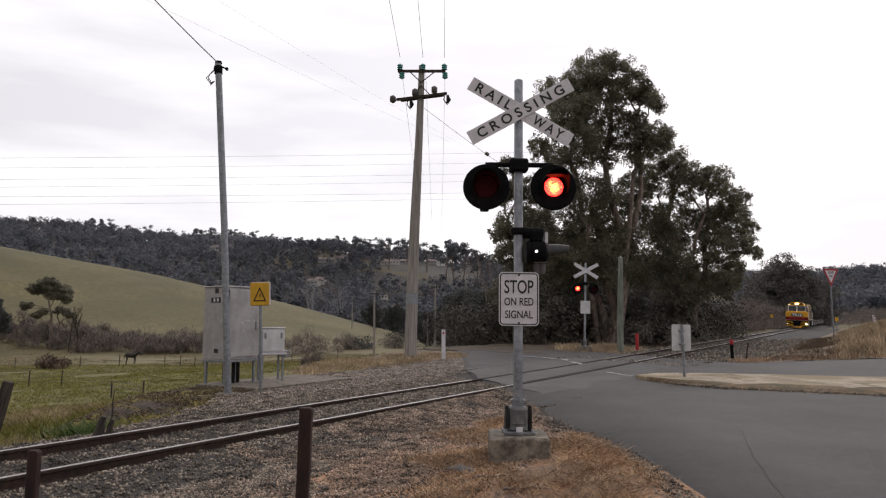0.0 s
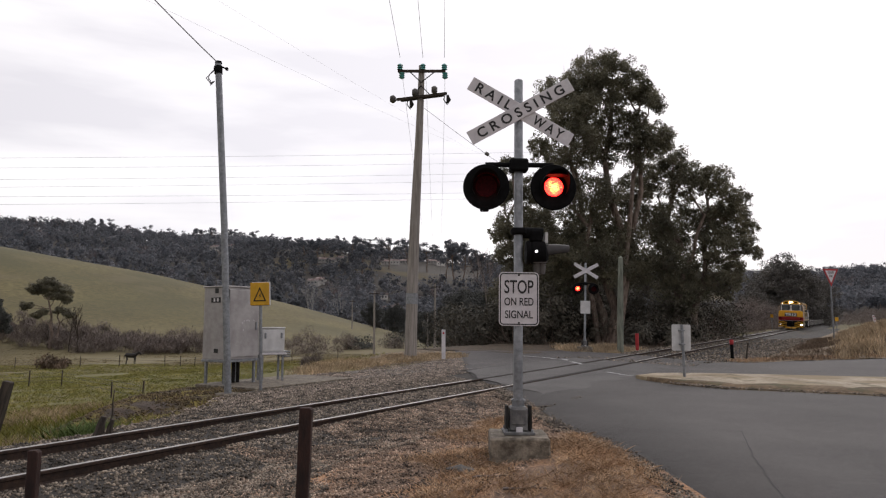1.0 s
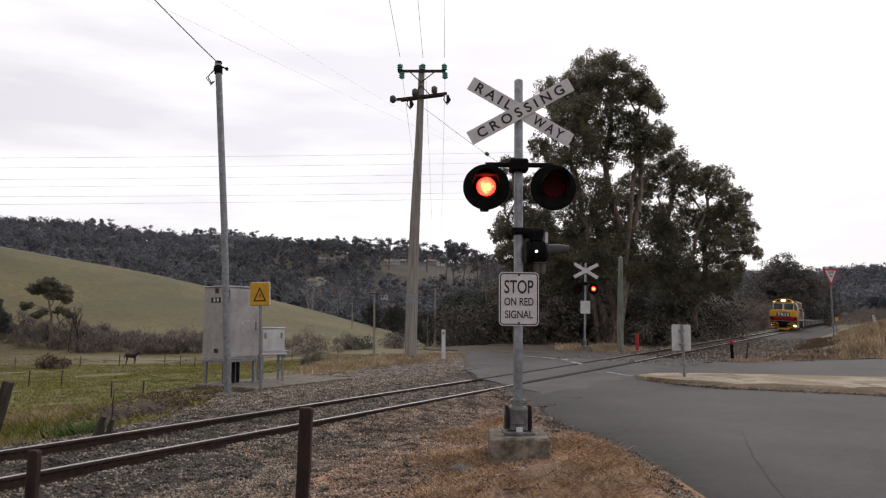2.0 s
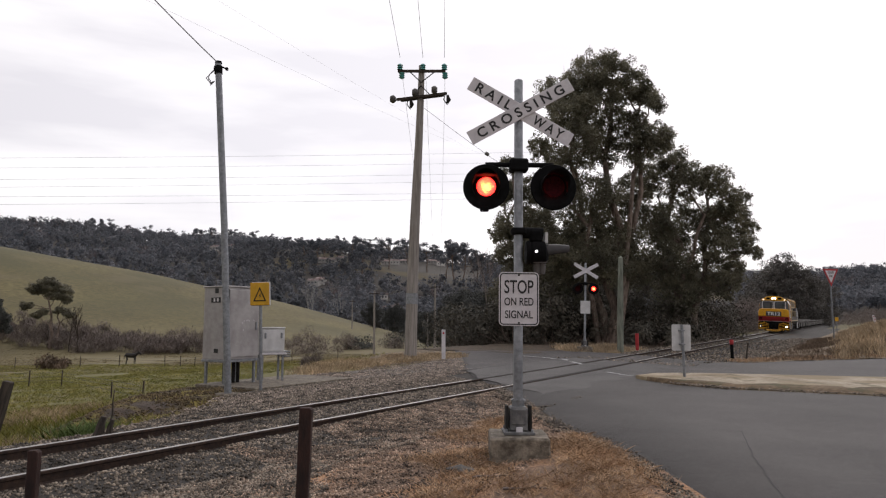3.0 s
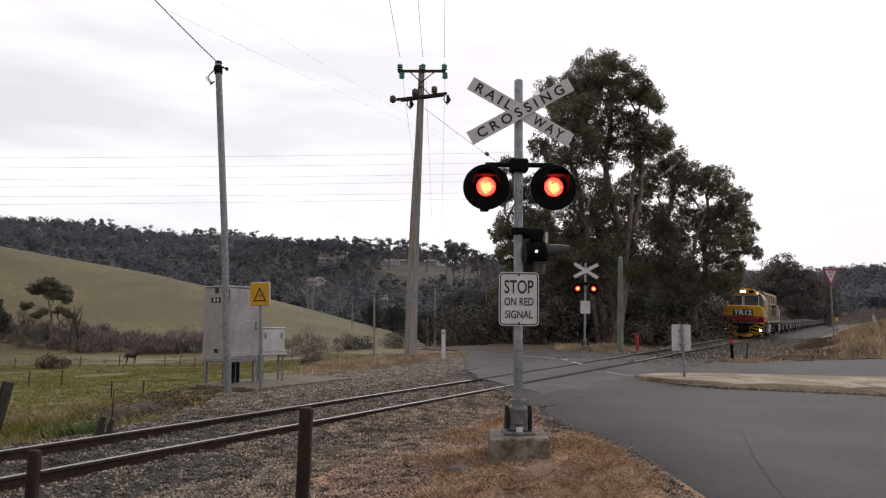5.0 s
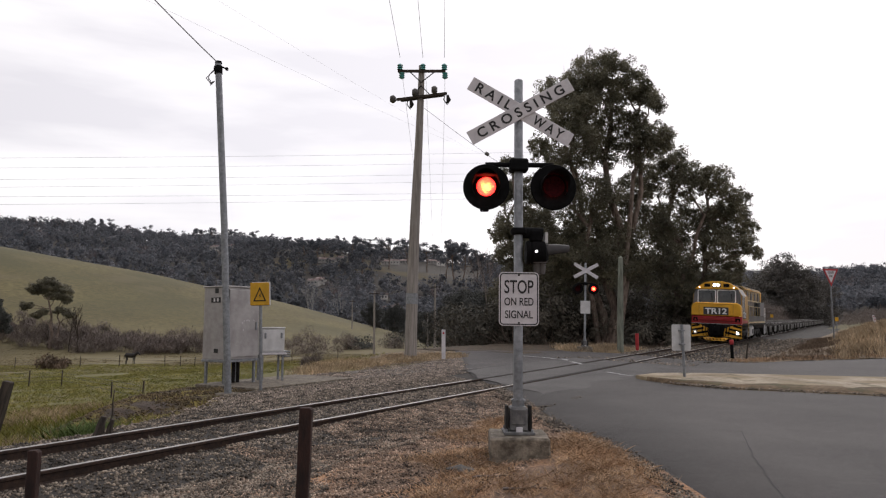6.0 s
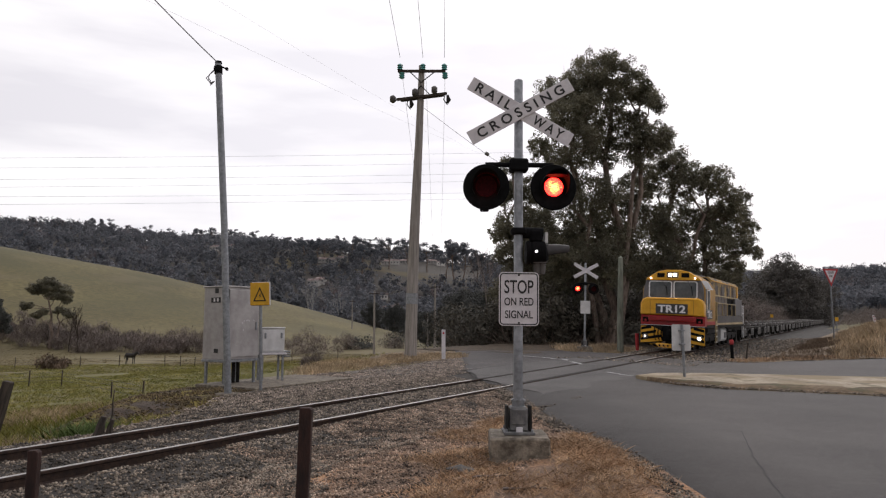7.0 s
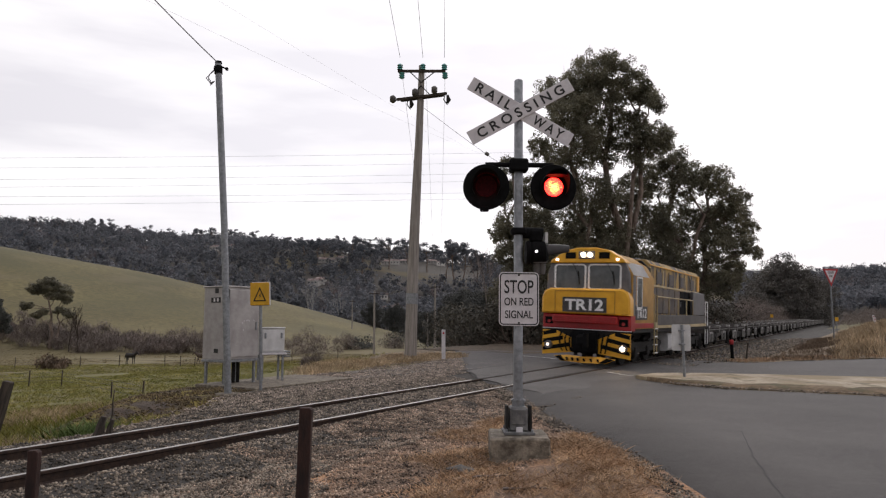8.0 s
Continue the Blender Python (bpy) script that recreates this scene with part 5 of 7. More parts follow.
def relay_cabinet():
    t = thing("relay_cabinet", "tall grey steel relay cabinet on legs", "cabinet", pose(-5.13, 16.15, 0, 0, 0, 90 - math.degrees(TH)))
    bm = B()
    box(bm, 0, 1.02, 0, 0.82, 0.5, 2.22, 0.012)
    body = part("body", bm, M_CABINET, t)
    bm = B()
    box(bm, -0.03, 1.05, -0.03, 0.85, 2.221, 2.26, 0.01)
    part("lid", bm, M_CABINET, t)
    bm = B()
    box(bm, -0.02, 1.04, -0.02, 0.84, 0.44, 0.498, 0.008)
    part("base_frame", bm, M_STEEL, t)
    bm = B()
    box(bm, 0.07, 0.97, -0.025, -0.002, 0.56, 2.17, 0.008)
    d = part("door", bm, M_CABINET, t)
    bm = B()
    box(bm, 0.045, 0.066, -0.012, 0.0, 0.55, 2.18, 0.002)
    part("door_gap", bm, M_BLACK, t)
    for z in (0.85, 1.9):
        bm = B()
        tube(bm, [(0.055, -0.03, z - 0.06), (0.055, -0.03, z + 0.06)], 0.014, 8)
        part("hinge", bm, M_STEEL, d)
    bm = B()
    box(bm, 0.88, 0.92, -0.05, -0.025, 1.2, 1.4, 0.008)
    part("door_handle", bm, M_STEEL, d)
    bm = B()
    for x, z in ((0.52, 1.42), (0.6, 1.43), (0.64, 1.44), (0.68, 1.42), (0.47, 1.37), (0.83, 1.43), (0.5, 1.2)):
        box(bm, x - 0.012, x + 0.012, -0.027, -0.0255, z - 0.015, z + 0.015)
    part("paper_scraps", bm, M_WHITE, d, "bits of torn white label")
    for y0, y1, z0, z1 in ((0.3, 0.42, 2.08, 2.2), (0.22, 0.55, 1.86, 1.98), (0.26, 0.4, 0.66, 0.76)):
        bm = B()
        box(bm, -0.012, -0.002, y0, y1, z0, z1, 0.003)
        p = part("black_plate", bm, M_LETTER, body)
        if y1 - y0 > 0.3:
            for k in range(2):
                bm = B()
                box(bm, -0.016, -0.0125, y0 + 0.06 + 0.12 * k, y0 + 0.12 + 0.12 * k, z0 + 0.02, z1 - 0.02, 0.001)
                part("white_bar", bm, M_WHITE, p)
    legs(t, (0.06, 0.96), (0.08, 0.74), -0.11, 0.44, 0.06)
    for x in (0.34, 0.62, 0.76):
        bm = B()
        tube(bm, [(x, 0.42, -0.11), (x, 0.42, 0.46)], 0.045, 10)
        part("cable_duct", bm, M_UNDER, t)


relay_cabinet()


def meter_box():
    t = thing("battery_box", "low silver metal box on legs beside the relay cabinet", "cabinet", pose(-4.52, 17.2, 0, 0, 0, 30))
    bm = B()
    box(bm, -0.05, 0.55, 0, 0.45, 0.62, 1.23, 0.012)
    part("body", bm, M_SIGNBACK, t)
    bm = B()
    box(bm, -0.06, 0.56, -0.03, 0.47, 1.231, 1.255, 0.008)
    part("lid", bm, M_SIGNBACK, t)
    bm = B()
    box(bm, -0.02, 0.52, -0.02, -0.002, 0.66, 1.2, 0.006)
    d = part("door", bm, M_SIGNBACK, t)
    for x in (0.05, 0.46):
        bm = B()
        box(bm, x - 0.025, x + 0.025, -0.045, -0.02, 0.98, 1.12, 0.01)
        part("latch", bm, M_STEEL, d)
    bm = B()
    box(bm, -0.07, 0.6, -0.06, 0.46, 0.57, 0.615, 0.008)
    part("shelf", bm, M_WHITE, t)
    bm = B()
    for k in range(3):
        box(bm, 0.56, 0.72, 0.02, 0.48, 0.50 + 0.06 * k, 0.53 + 0.06 * k, 0.005)
    part("side_rack", bm, M_STEEL, t)
    legs(t, (0.0, 0.52), (0.04, 0.42), -0.11, 0.56, 0.05)


meter_box()


def warning_sign():
    t = thing("warning_sign", "yellow square warning sign with black triangle on a post", "sign", pose(-4.03, 15.25, -0.22, 0, -1.6, 4))
    bm = B()
    tube(bm, [(0, 0, 0), (0, 0, 2.45)], 0.035, 12)
    part("post", bm, M_STEEL, t)
    bm = B()
    box(bm, -0.22, 0.2, -0.055, -0.04, 1.99, 2.5, 0.01)
    s = part("sign_face", bm, M_YELLOW, t)
    bm = B()
    box(bm, -0.2, 0.21, -0.038, 0.05, 1.98, 2.51, 0.01)
    part("sign_box", bm, M_SIGNBACK, t)
    bm = B()
    o = [(-0.155, 2.08), (0.135, 2.08), (-0.01, 2.4)]
    i = [(-0.115, 2.105), (0.095, 2.105), (-0.01, 2.34)]
    a = [bm.verts.new((x, -0.058, z)) for x, z in o]
    b = [bm.verts.new((x, -0.058, z)) for x, z in i]
    for k in range(3):
        bm.faces.new((a[k], a[(k + 1) % 3], b[(k + 1) % 3], b[k]))
    bmesh.ops.solidify(bm, geom=bm.faces[:], thickness=0.003)
    part("triangle", bm, M_LETTER, s)
    bm = B()
    prism(bm, [(-0.02, 2.14), (0.02, 2.2), (0.0, 2.21), (0.03, 2.28), (-0.03, 2.2), (-0.005, 2.19)], -0.06, -0.056)
    part("pictogram", bm, M_LETTER, s)


warning_sign()

# ---- posts by the track ----
def iron_post(x, y, z0, z1, w, lean, label, name="iron_post", m=None, top=None):
    bm = B()
    prism(bm, [(-w / 2, 0), (w / 2, 0), (w / 2, z1 - z0 - 0.02), (w / 2 - 0.02, z1 - z0), (-w / 2, z1 - z0 - 0.005)], -w * 0.4, w * 0.4, 0.006)
    bmesh.ops.subdivide_edges(bm, edges=[e for e in bm.edges if e.calc_length() > 0.4], cuts=6)
    for v in bm.verts:
        k = noise.noise_vector(v.co * 5 + Vector((x, y, 0)))
        v.co += Vector((k.x, k.y, 0)) * 0.006
    return solid(name, bm, m or M_RUSTPOST, label, "post", pose(x, y, z0, 0, lean, 0))


iron_post(-1.20, 5.95, -0.25, 0.70, 0.105, 1.5, "squat rusty brown post beside the track")
iron_post(-3.38, 5.75, -0.3, 0.38, 0.085, 0.5, "short rusty brown post beside the track")
iron_post(-3.72, 5.6, -0.4, 0.07, 0.05, 0, "short red marker post", "marker_post", M_REDPAINT)
iron_post(-7.9, 12.0, -1.05, 0.42, 0.15, 13, "old grey leaning timber fence post", "fence_post", M_OLDWOOD)


def spike(x, y, dx, z0, z1, r, label, name="broken_post"):
    bm = B()
    n = 6
    tube(bm, [(dx * k / n + 0.02 * noise.noise((k, x, 0)), 0, (z1 - z0) * k / n) for k in range(n + 1)], [r * (1 - 0.6 * (k / n) ** 2) for k in range(n + 1)], 6)
    solid(name, bm, M_OLDWOOD, label, "post", pose(x, y, z0))


spike(-4.6, 9.05, 0.16, -0.42, 0.19, 0.085, "broken dark timber stump leaning over")
spike(-4.48, 9.07, 0.15, -0.4, 0.15, 0.06, "broken dark timber stump leaning over")
spike(-4.44, 9.2, 0.05, -0.4, 0.52, 0.014, "thin bent dead stick by the track", "dead_stick")


def marker_post(x, y, z0, h, r, label, cap):
    t = thing("marker_post", label, "post", pose(x, y, z0))
    bm = B()
    tube(bm, [(0, 0, 0), (0, 0, h)], r, 12)
    part("shaft", bm, M_BLACK if cap else M_REDPAINT, t)
    if cap:
        bm = B()
        tube(bm, [(0, 0, h), (0, 0, h + 0.05), (0, 0, h + 0.14), (0, 0, h + 0.18)], [r * 1.05, r * 1.25, r * 1.25, r * 0.8], 12)
        part("cap", bm, M_REDPAINT, t, "red cap")


marker_post(9.42, 33.2, -0.2, 0.98, 0.085, "red round post beside the track", False)
marker_post(11.05, 26.2, -0.15, 0.66, 0.062, "dark bollard with a red cap", True)
bm = B()
tube(bm, [(11.6, 26.3, -0.2), (11.72, 26.3, 0.55)], 0.03, 6)
solid("broken_stick", bm, M_OLDWOOD, "thin dark broken stake", "stake")


def green_pole():
    bm = B()
    tube(bm, [(0, 0, 0), (0.06, 0, 2.2), (0.14, 0, 4.75), (0.15, 0, 4.85)], [0.17, 0.155, 0.12, 0.03], 12)
    solid("mossy_pole", bm, M_MOSSPOLE, "mossy green-grey broken timber pole", "pole", pose(8.85, 34.2, -0.2))


green_pole()


def guide_post(x, y, z, h=1.0, lean=0, red=True):
    t = thing("guide_post", "white roadside guide post with a red reflector", "post", pose(x, y, z, 0, lean, 0), "guide posts")
    bm = B()
    box(bm, -0.075, 0.075, -0.02, 0.02, 0, h, 0.012)
    part("blade", bm, M_WHITE, t)
    bm = B()
    tube(bm, [(0, -0.021, h - 0.13), (0, -0.03, h - 0.13)], 0.04, 12)
    part("reflector", bm, M_REDPAINT, t)


guide_post(0.02, 26.2, -0.05, 1.12)
guide_post(30.45, 48.0, 0.66, 0.95, -4)
guide_post(32.6, 51.5, 0.9, 0.9, -6)


def sign_back_post():
    t = thing("island_sign", "unpainted back of a road sign on a steel post", "sign", pose(6.15, 17.6, -0.03))
    bm = B()
    tube(bm, [(0.03, 0, 0), (0.01, 0, 1.35)], 0.036, 12)
    part("post", bm, M_STEEL, t)
    bm = B()
    slab(bm, 0.49, 0.67, 0.04, 0.05, 0.056, Matrix.Translation((0, 0, 1.02)) @ pose(0, 0, 0, 0, 1, 0))
    part("sign_plate", bm, M_SIGNBACK, t)
    for z in (0.85, 1.2):
        bm = B()
        box(bm, -0.07, 0.07, -0.05, 0.05, z - 0.02, z + 0.02, 0.006)
        part("clamp", bm, M_STEEL, t)


sign_back_post()


def give_way():
    t = thing("give_way_sign", "triangular red and white give way sign on a tall post", "sign", pose(23.42, 41.0, 0.2))
    bm = B()
    tube(bm, [(0.03, 0, -0.3), (0, 0, 4.3)], 0.045, 10)
    part("post", bm, M_STEEL, t)
    bm = B()
    prism(bm, [(-0.6, 4.3), (0.6, 4.3), (0, 3.24)], -0.06, -0.05, 0.0, pose(0, 0, 0, 0, 0, 18))
    s = part("sign_face", bm, M_REDPAINT, t)
    bm = B()
    prism(bm, [(-0.42, 4.2), (0.42, 4.2), (0, 3.46)], -0.066, -0.061, 0.0, pose(0, 0, 0, 0, 0, 18))
    f = part("white_centre", bm, M_WHITE, s)
    for word, z, w in (("GIVE", 4.08, 0.46), ("WAY", 3.87, 0.3)):
        lettering("sign_lettering", word, w, 0.15, M_LETTER, f, pose(0, 0, 0, 0, 0, 18) @ pose(0, -0.068, z), 0.004, 0.02)


give_way()


def speed_board(x, y, h):
    t = thing("speed_board", "small yellow trackside board on a thin post", "sign", pose(x, y, land(x, y) - 0.1), "speed boards")
    bm = B()
    tube(bm, [(0, 0, 0), (0, 0, h)], 0.05, 8)
    part("post", bm, M_STEEL, t)
    bm = B()
    box(bm, -0.2, 0.2, -0.07, -0.05, h - 0.42, h + 0.02, 0.02)
    part("board", bm, M_YELLOW, t)


speed_board(44.6, 92.5, 2.6)
speed_board(45.0, 78.0, 1.9)

# ---- road furniture ----
def island():
    a = [(5.15, 17.9), (5.7, 16.5), (6.6, 15.4), (9.2, 14.0), (14, 12.2), (26, 9.6), (60, 4)]
    b = [(5.15, 18.4), (5.9, 19.15), (7.2, 19.15), (11.5, 17.8), (16, 16.6), (28, 14.2), (62, 9)]
    t = thing("traffic_island", "pale concrete traffic island with a raised kerb", "island", kind="structure")
    bm = B()
    n = 60

    def smooth(poly, w):
        x = w * (len(poly) - 1)
        i = min(int(x), len(poly) - 2)
        return Vector(poly[i]).lerp(Vector(poly[i + 1]), x - i)
    rows = []
    for k in range(n + 1):
        w = (k / n) ** 1.5
        p, q = smooth(a, w), smooth(b, w)
        d = (q - p).normalized()
        row = []
        for off, z in ((0.0, -0.2), (0.0, -0.045), (0.04, -0.02), (0.16, -0.012)):
            c = p + d * off
            row.append((c, z))
        mid = []
        for off, z in ((0.16, -0.012), (0.04, -0.02), (0.0, -0.045), (0.0, -0.2)):
            c = q - d * off
            mid.append((c, z))
        full = row + [(p.lerp(q, 0.5), 0.0)] + mid
        rows.append([bm.verts.new((c.x, c.y, z + 0.006 * noise.noise((c.x * 3, c.y * 3, z)))) for c, z in full])
    for p, q in zip(rows, rows[1:]):
        for i in range(len(p) - 1):
            bm.faces.new((p[i], q[i], q[i + 1], p[i + 1]))
    bm.faces.new(rows[0])
    bmesh.ops.recalc_face_normals(bm, faces=bm.faces[:])
    part("island_slab", bm, M_KERB, t)
    def litter_z(x, y):
        ya = interp(x, [q[0] for q in aa], [q[1] for q in aa])
        yb = interp(x, [q[0] for q in bb], [q[1] for q in bb])
        return -0.1 + 0.1 * S((y - ya) / max(0.05, yb - ya), 0.0, 0.45) * (0.98 + 0.3 * noise.noise((x * 1.4, y * 1.4, 5)))
    # swept gravel and litter against the near kerb
    bb = [(5.35, 17.35), (5.85, 16.65), (6.8, 15.85), (9.5, 14.85), (14.3, 13.5), (26.2, 11.1), (60, 5.6)]
    aa = [(5.2, 17.6), (5.6, 16.4), (6.45, 15.2), (8.95, 13.7), (13.8, 11.8), (25.8, 9.2), (59.8, 3.5)]
    sheet("kerb_litter", aa, bb, 0.0, M_DIRT, "brown litter and grit swept against the kerb", n=70, cross=8, lift=litter_z, category="litter")


island()


def paint(pts, w, label):
    """A painted line, 4 mm above the road."""
    bm = B()
    rows = []
    fine = []
    for (x0, y0), (x1, y1) in zip(pts, pts[1:]):
        for k in range(8):
            fine.append((x0 + (x1 - x0) * k / 8, y0 + (y1 - y0) * k / 8))
    fine.append(pts[-1])
    for i, (x, y) in enumerate(fine):
        j, k = max(0, i - 1), min(len(fine) - 1, i + 1)
        d = Vector((fine[k][0] - fine[j][0], fine[k][1] - fine[j][1])).normalized()
        s, u = track_su(x, y)
        z = road_z(x, y) + 0.02
        if abs(u) < 2.4 and -3.4 < s < 4.9:
            z = deck_z(x, y) + 0.012
        rows.append([bm.verts.new((x - d.y * w / 2, y + d.x * w / 2, z)), bm.verts.new((x + d.y * w / 2, y - d.x * w / 2, z))])
    for p, q in zip(rows, rows[1:]):
        bm.faces.new((p[0], p[1], q[1], q[0]))
    return solid("road_line", bm, M_PAINTLINE, label, "road marking", None, "", "structure")


paint([(3.25, 28.8), (3.75, 26.2), (4.3, 23.6)], 0.14, "worn white centre line")
paint([(4.32, 23.0), (4.5, 22.1)], 0.14, "worn white centre line")
paint([(4.7, 19.7), (5.1, 19.1), (5.7, 19.25)], 0.12, "worn white line at the island")


def crack(pts, w, label):
    bm = B()
    rows = []
    for i, (x, y) in enumerate(pts):
        k = w * (0.6 + 0.8 * random.random())
        rows.append([bm.verts.new((x - k, y, road_z(x, y) + 0.006)), bm.verts.new((x + k, y, road_z(x, y) + 0.006))])
    for p, q in zip(rows, rows[1:]):
        bm.faces.new((p[0], p[1], q[1], q[0]))
    solid("road_crack", bm, M_TAR, label, "road crack", None, "", "structure")


pts = [(interp(q, (5.6, 5.92, 6.7, 7.85, 9.7), (2.85, 2.92, 3.13, 3.5, 4.17)) + 0.03 * noise.noise((q * 3, 0, 0)), q) for q in np.arange(9.6, 5.5, -0.22)]
crack(pts, 0.007, "dark sealed crack in the asphalt")

# ---- vegetation ----
def leaves(name, centers, radii, per, size, material, seed, squash=0.8, droop=0.4, thin=0.36, hearts=None, out=0.0):
    """Leaf blades scattered in clumps: centers and radii of clumps, blades per clump. Blades turn their faces outwards from the clump and from the hearts by the share out."""
    rng = np.random.default_rng(seed)
    c = np.repeat(np.array(centers, float), per, 0)
    r = np.repeat(np.array(radii, float), per, 0)[:, None]
    n = len(c)
    d = rng.normal(size=(n, 3))
    d /= np.linalg.norm(d, axis=1, keepdims=True)
    p = c + d * r * rng.uniform(0.1, 1.0, (n, 1)) ** 0.5 * (1, 1, squash)
    face = rng.normal(size=(n, 3))
    face /= np.linalg.norm(face, axis=1, keepdims=True)
    if out:
        w = p - np.repeat(np.array(hearts if hearts is not None else centers, float), per, 0)
        w /= np.linalg.norm(w, axis=1, keepdims=True) + 1e-6
        face = face * (1 - out) + (w * 0.65 + d * 0.45) * out
        face /= np.linalg.norm(face, axis=1, keepdims=True)
    a = rng.normal(size=(n, 3))
    a[:, 2] -= droop
    a -= face * (a * face).sum(1, keepdims=True)
    a /= np.linalg.norm(a, axis=1, keepdims=True) + 1e-9
    b = np.cross(face, a)
    L = (size * rng.uniform(0.6, 1.4, (n, 1)))
    q = np.stack([p - a * L, p + b * L * thin, p + a * L, p - b * L * thin], 1).reshape(-1, 3)
    me = bpy.data.meshes.new(name)
    me.vertices.add(4 * n)
    me.vertices.foreach_set("co", q.ravel())
    me.loops.add(4 * n)
    me.loops.foreach_set("vertex_index", np.arange(4 * n))
    me.polygons.add(n)
    me.polygons.foreach_set("loop_start", np.arange(0, 4 * n, 4))
    me.update()
    me.validate()
    me.materials.append(material)
    return new(name, me)


def limb(bm, a, b, r0, r1, rng, wob=0.08, seg=7, n=5):
    a, b = Vector(a), Vector(b)
    k = (b - a).length * wob
    pts = [a.lerp(b, i / n) + Vector((rng.uniform(-k, k), rng.uniform(-k, k), rng.uniform(-k, k) * 0.4)) * (0 < i < n) for i in range(n + 1)]
    tube(bm, pts, [r0 + (r1 - r0) * i / n for i in range(n + 1)], seg)
    return pts


def gum_tree(x, y, lobes, seed, stems, label, per=86, size=0.090, dens=26.5, material=None, name="gum_tree", group="gum trees by the track", clump=(0.28, 0.62), trunk_r=0.3, bare=1, out=0.42, squash=0.8, droop=0.4):
    """lobes: (dx, dy, z, radius) of the masses of the crown, in metres from the foot; stems: foot offsets of the trunks."""
    z0 = land(x, y) - 0.1
    t = thing(name, label, "tree", pose(x, y, z0), group)
    rng = random.Random(seed)
    cs, rs, hs = [], [], []
    bm = B()
    for dx, dy, z, r in lobes:
        for _ in range(int(dens * r ** 1.9) + 3):
            v = Vector((rng.gauss(0, 1), rng.gauss(0, 1), rng.gauss(0, 1))).normalized() * r * rng.uniform(0.25, 1.0) ** 0.6
            cs.append((dx + v.x, dy + v.y, z + v.z * 0.9))
            rs.append(rng.uniform(*clump) * min(1.2, 0.55 + r * 0.25))
            hs.append((dx, dy, z - r * 0.35))
    tops = sorted(lobes, key=lambda q: -q[2])
    nodes = []
    for k, (sx, sy, hi) in enumerate(stems):
        top = tops[min(k * 2, len(tops) - 1)]
        nodes += limb(bm, (sx, sy, -0.2), (sx + (top[0] - sx) * hi, sy + (top[1] - sy) * hi, top[2] * hi), trunk_r * (1 - 0.12 * k), trunk_r * 0.32, rng, 0.035, 9, 7)
    for dx, dy, z, r in lobes:
        near = min(nodes, key=lambda q: (q - Vector((dx, dy, z - r * 1.2))).length + (3 if q.z > z else 0) + (2 if q.z < 1.2 else 0))
        limb(bm, near, (dx, dy, z), 0.09 * trunk_r / 0.3, 0.02, rng, 0.08, 6)
        for _ in range(3 + bare):
            v = Vector((rng.uniform(-1, 1), rng.uniform(-1, 1), rng.uniform(-0.5, 1))) * r * 0.95
            limb(bm, (dx + v.x * 0.1, dy + v.y * 0.1, z - r * 0.3), (dx + v.x, dy + v.y, z + v.z), 0.03 * trunk_r / 0.3, 0.008, rng, 0.12, 5, 4)
    part("trunk", bm, M_BARK, t)
    cr = leaves("crown", cs, rs, per, size, material or M_LEAF, seed, squash, droop, 0.36, hs, out)
    cr.parent = t
    return t


# masses of the great gum trees behind the far signal
def sight(px, py, d):
    """The place at depth d on the line of sight through a point of the view."""
    x, y = (px - 784) / 1200, (441 - py) / 1200
    k = d / (math.cos(0.1038) - y * math.sin(0.1038))
    return x * k, d, EYE + (math.sin(0.1038) + y * math.cos(0.1038)) * k


def masses(rows, cx, d, spread, seed):
    rng = random.Random(seed)
    out = []
    fx = (cx - 784) / 1200 * d
    z0 = land(fx, d) - 0.1
    for px, py, r in rows:
        x, y, z = sight(px, py, d)
        out.append((x - fx, rng.uniform(-spread, spread), z - z0, r * d / 1200))
    return out


gum_tree((1075 - 784) / 1200 * 45, 45, masses([
    (1045, 134, 46), (1085, 130, 44), (992, 156, 44), (1114, 158, 42), (1138, 165, 24), (1030, 165, 40), (1000, 212, 48), (1055, 200, 58), (1122, 218, 34), (1075, 262, 46), (1012, 268, 46),
    (1130, 272, 40), (1148, 250, 30), (960, 255, 26), (1000, 330, 42), (1045, 352, 48), (1090, 372, 44), (1130, 330, 36), (1040, 420, 50), (1095, 430, 48), (1010, 462, 42), (1060, 470, 44), (1115, 478, 42),
    (1144, 195, 24), (1164, 258, 22), (980, 300, 30)],
    1075, 45, 1.6, 11), 11, ((0.0, 0, 0.95), (-0.45, 0.2, 0.9), (0.5, -0.3, 0.85), (0.2, -0.5, 0.8), (-0.75, -0.4, 0.7)), "huge old eucalypt with dense dark green crown and pale stems", trunk_r=0.36, bare=2)
gum_tree((1195 - 784) / 1200 * 47, 47, masses([
    (1190, 285, 32), (1216, 308, 30), (1165, 318, 38), (1200, 335, 34), (1248, 330, 31), (1252, 312, 16), (1286, 355, 30), (1313, 380, 26), (1330, 405, 18), (1282, 385, 38), (1240, 392, 40), (1190, 395, 46),
    (1150, 400, 44), (1300, 425, 32), (1258, 440, 34), (1210, 455, 50), (1160, 465, 50), (1300, 465, 26), (1316, 450, 16), (1250, 495, 44), (1285, 505, 28), (1200, 520, 48), (1318, 478, 10)],
    1195, 47, 1.6, 12), 12, ((0.0, 0, 0.95), (1.2, 0.3, 0.85), (-0.8, 0.2, 0.8)), "broad eucalypt with drooping dark green foliage")
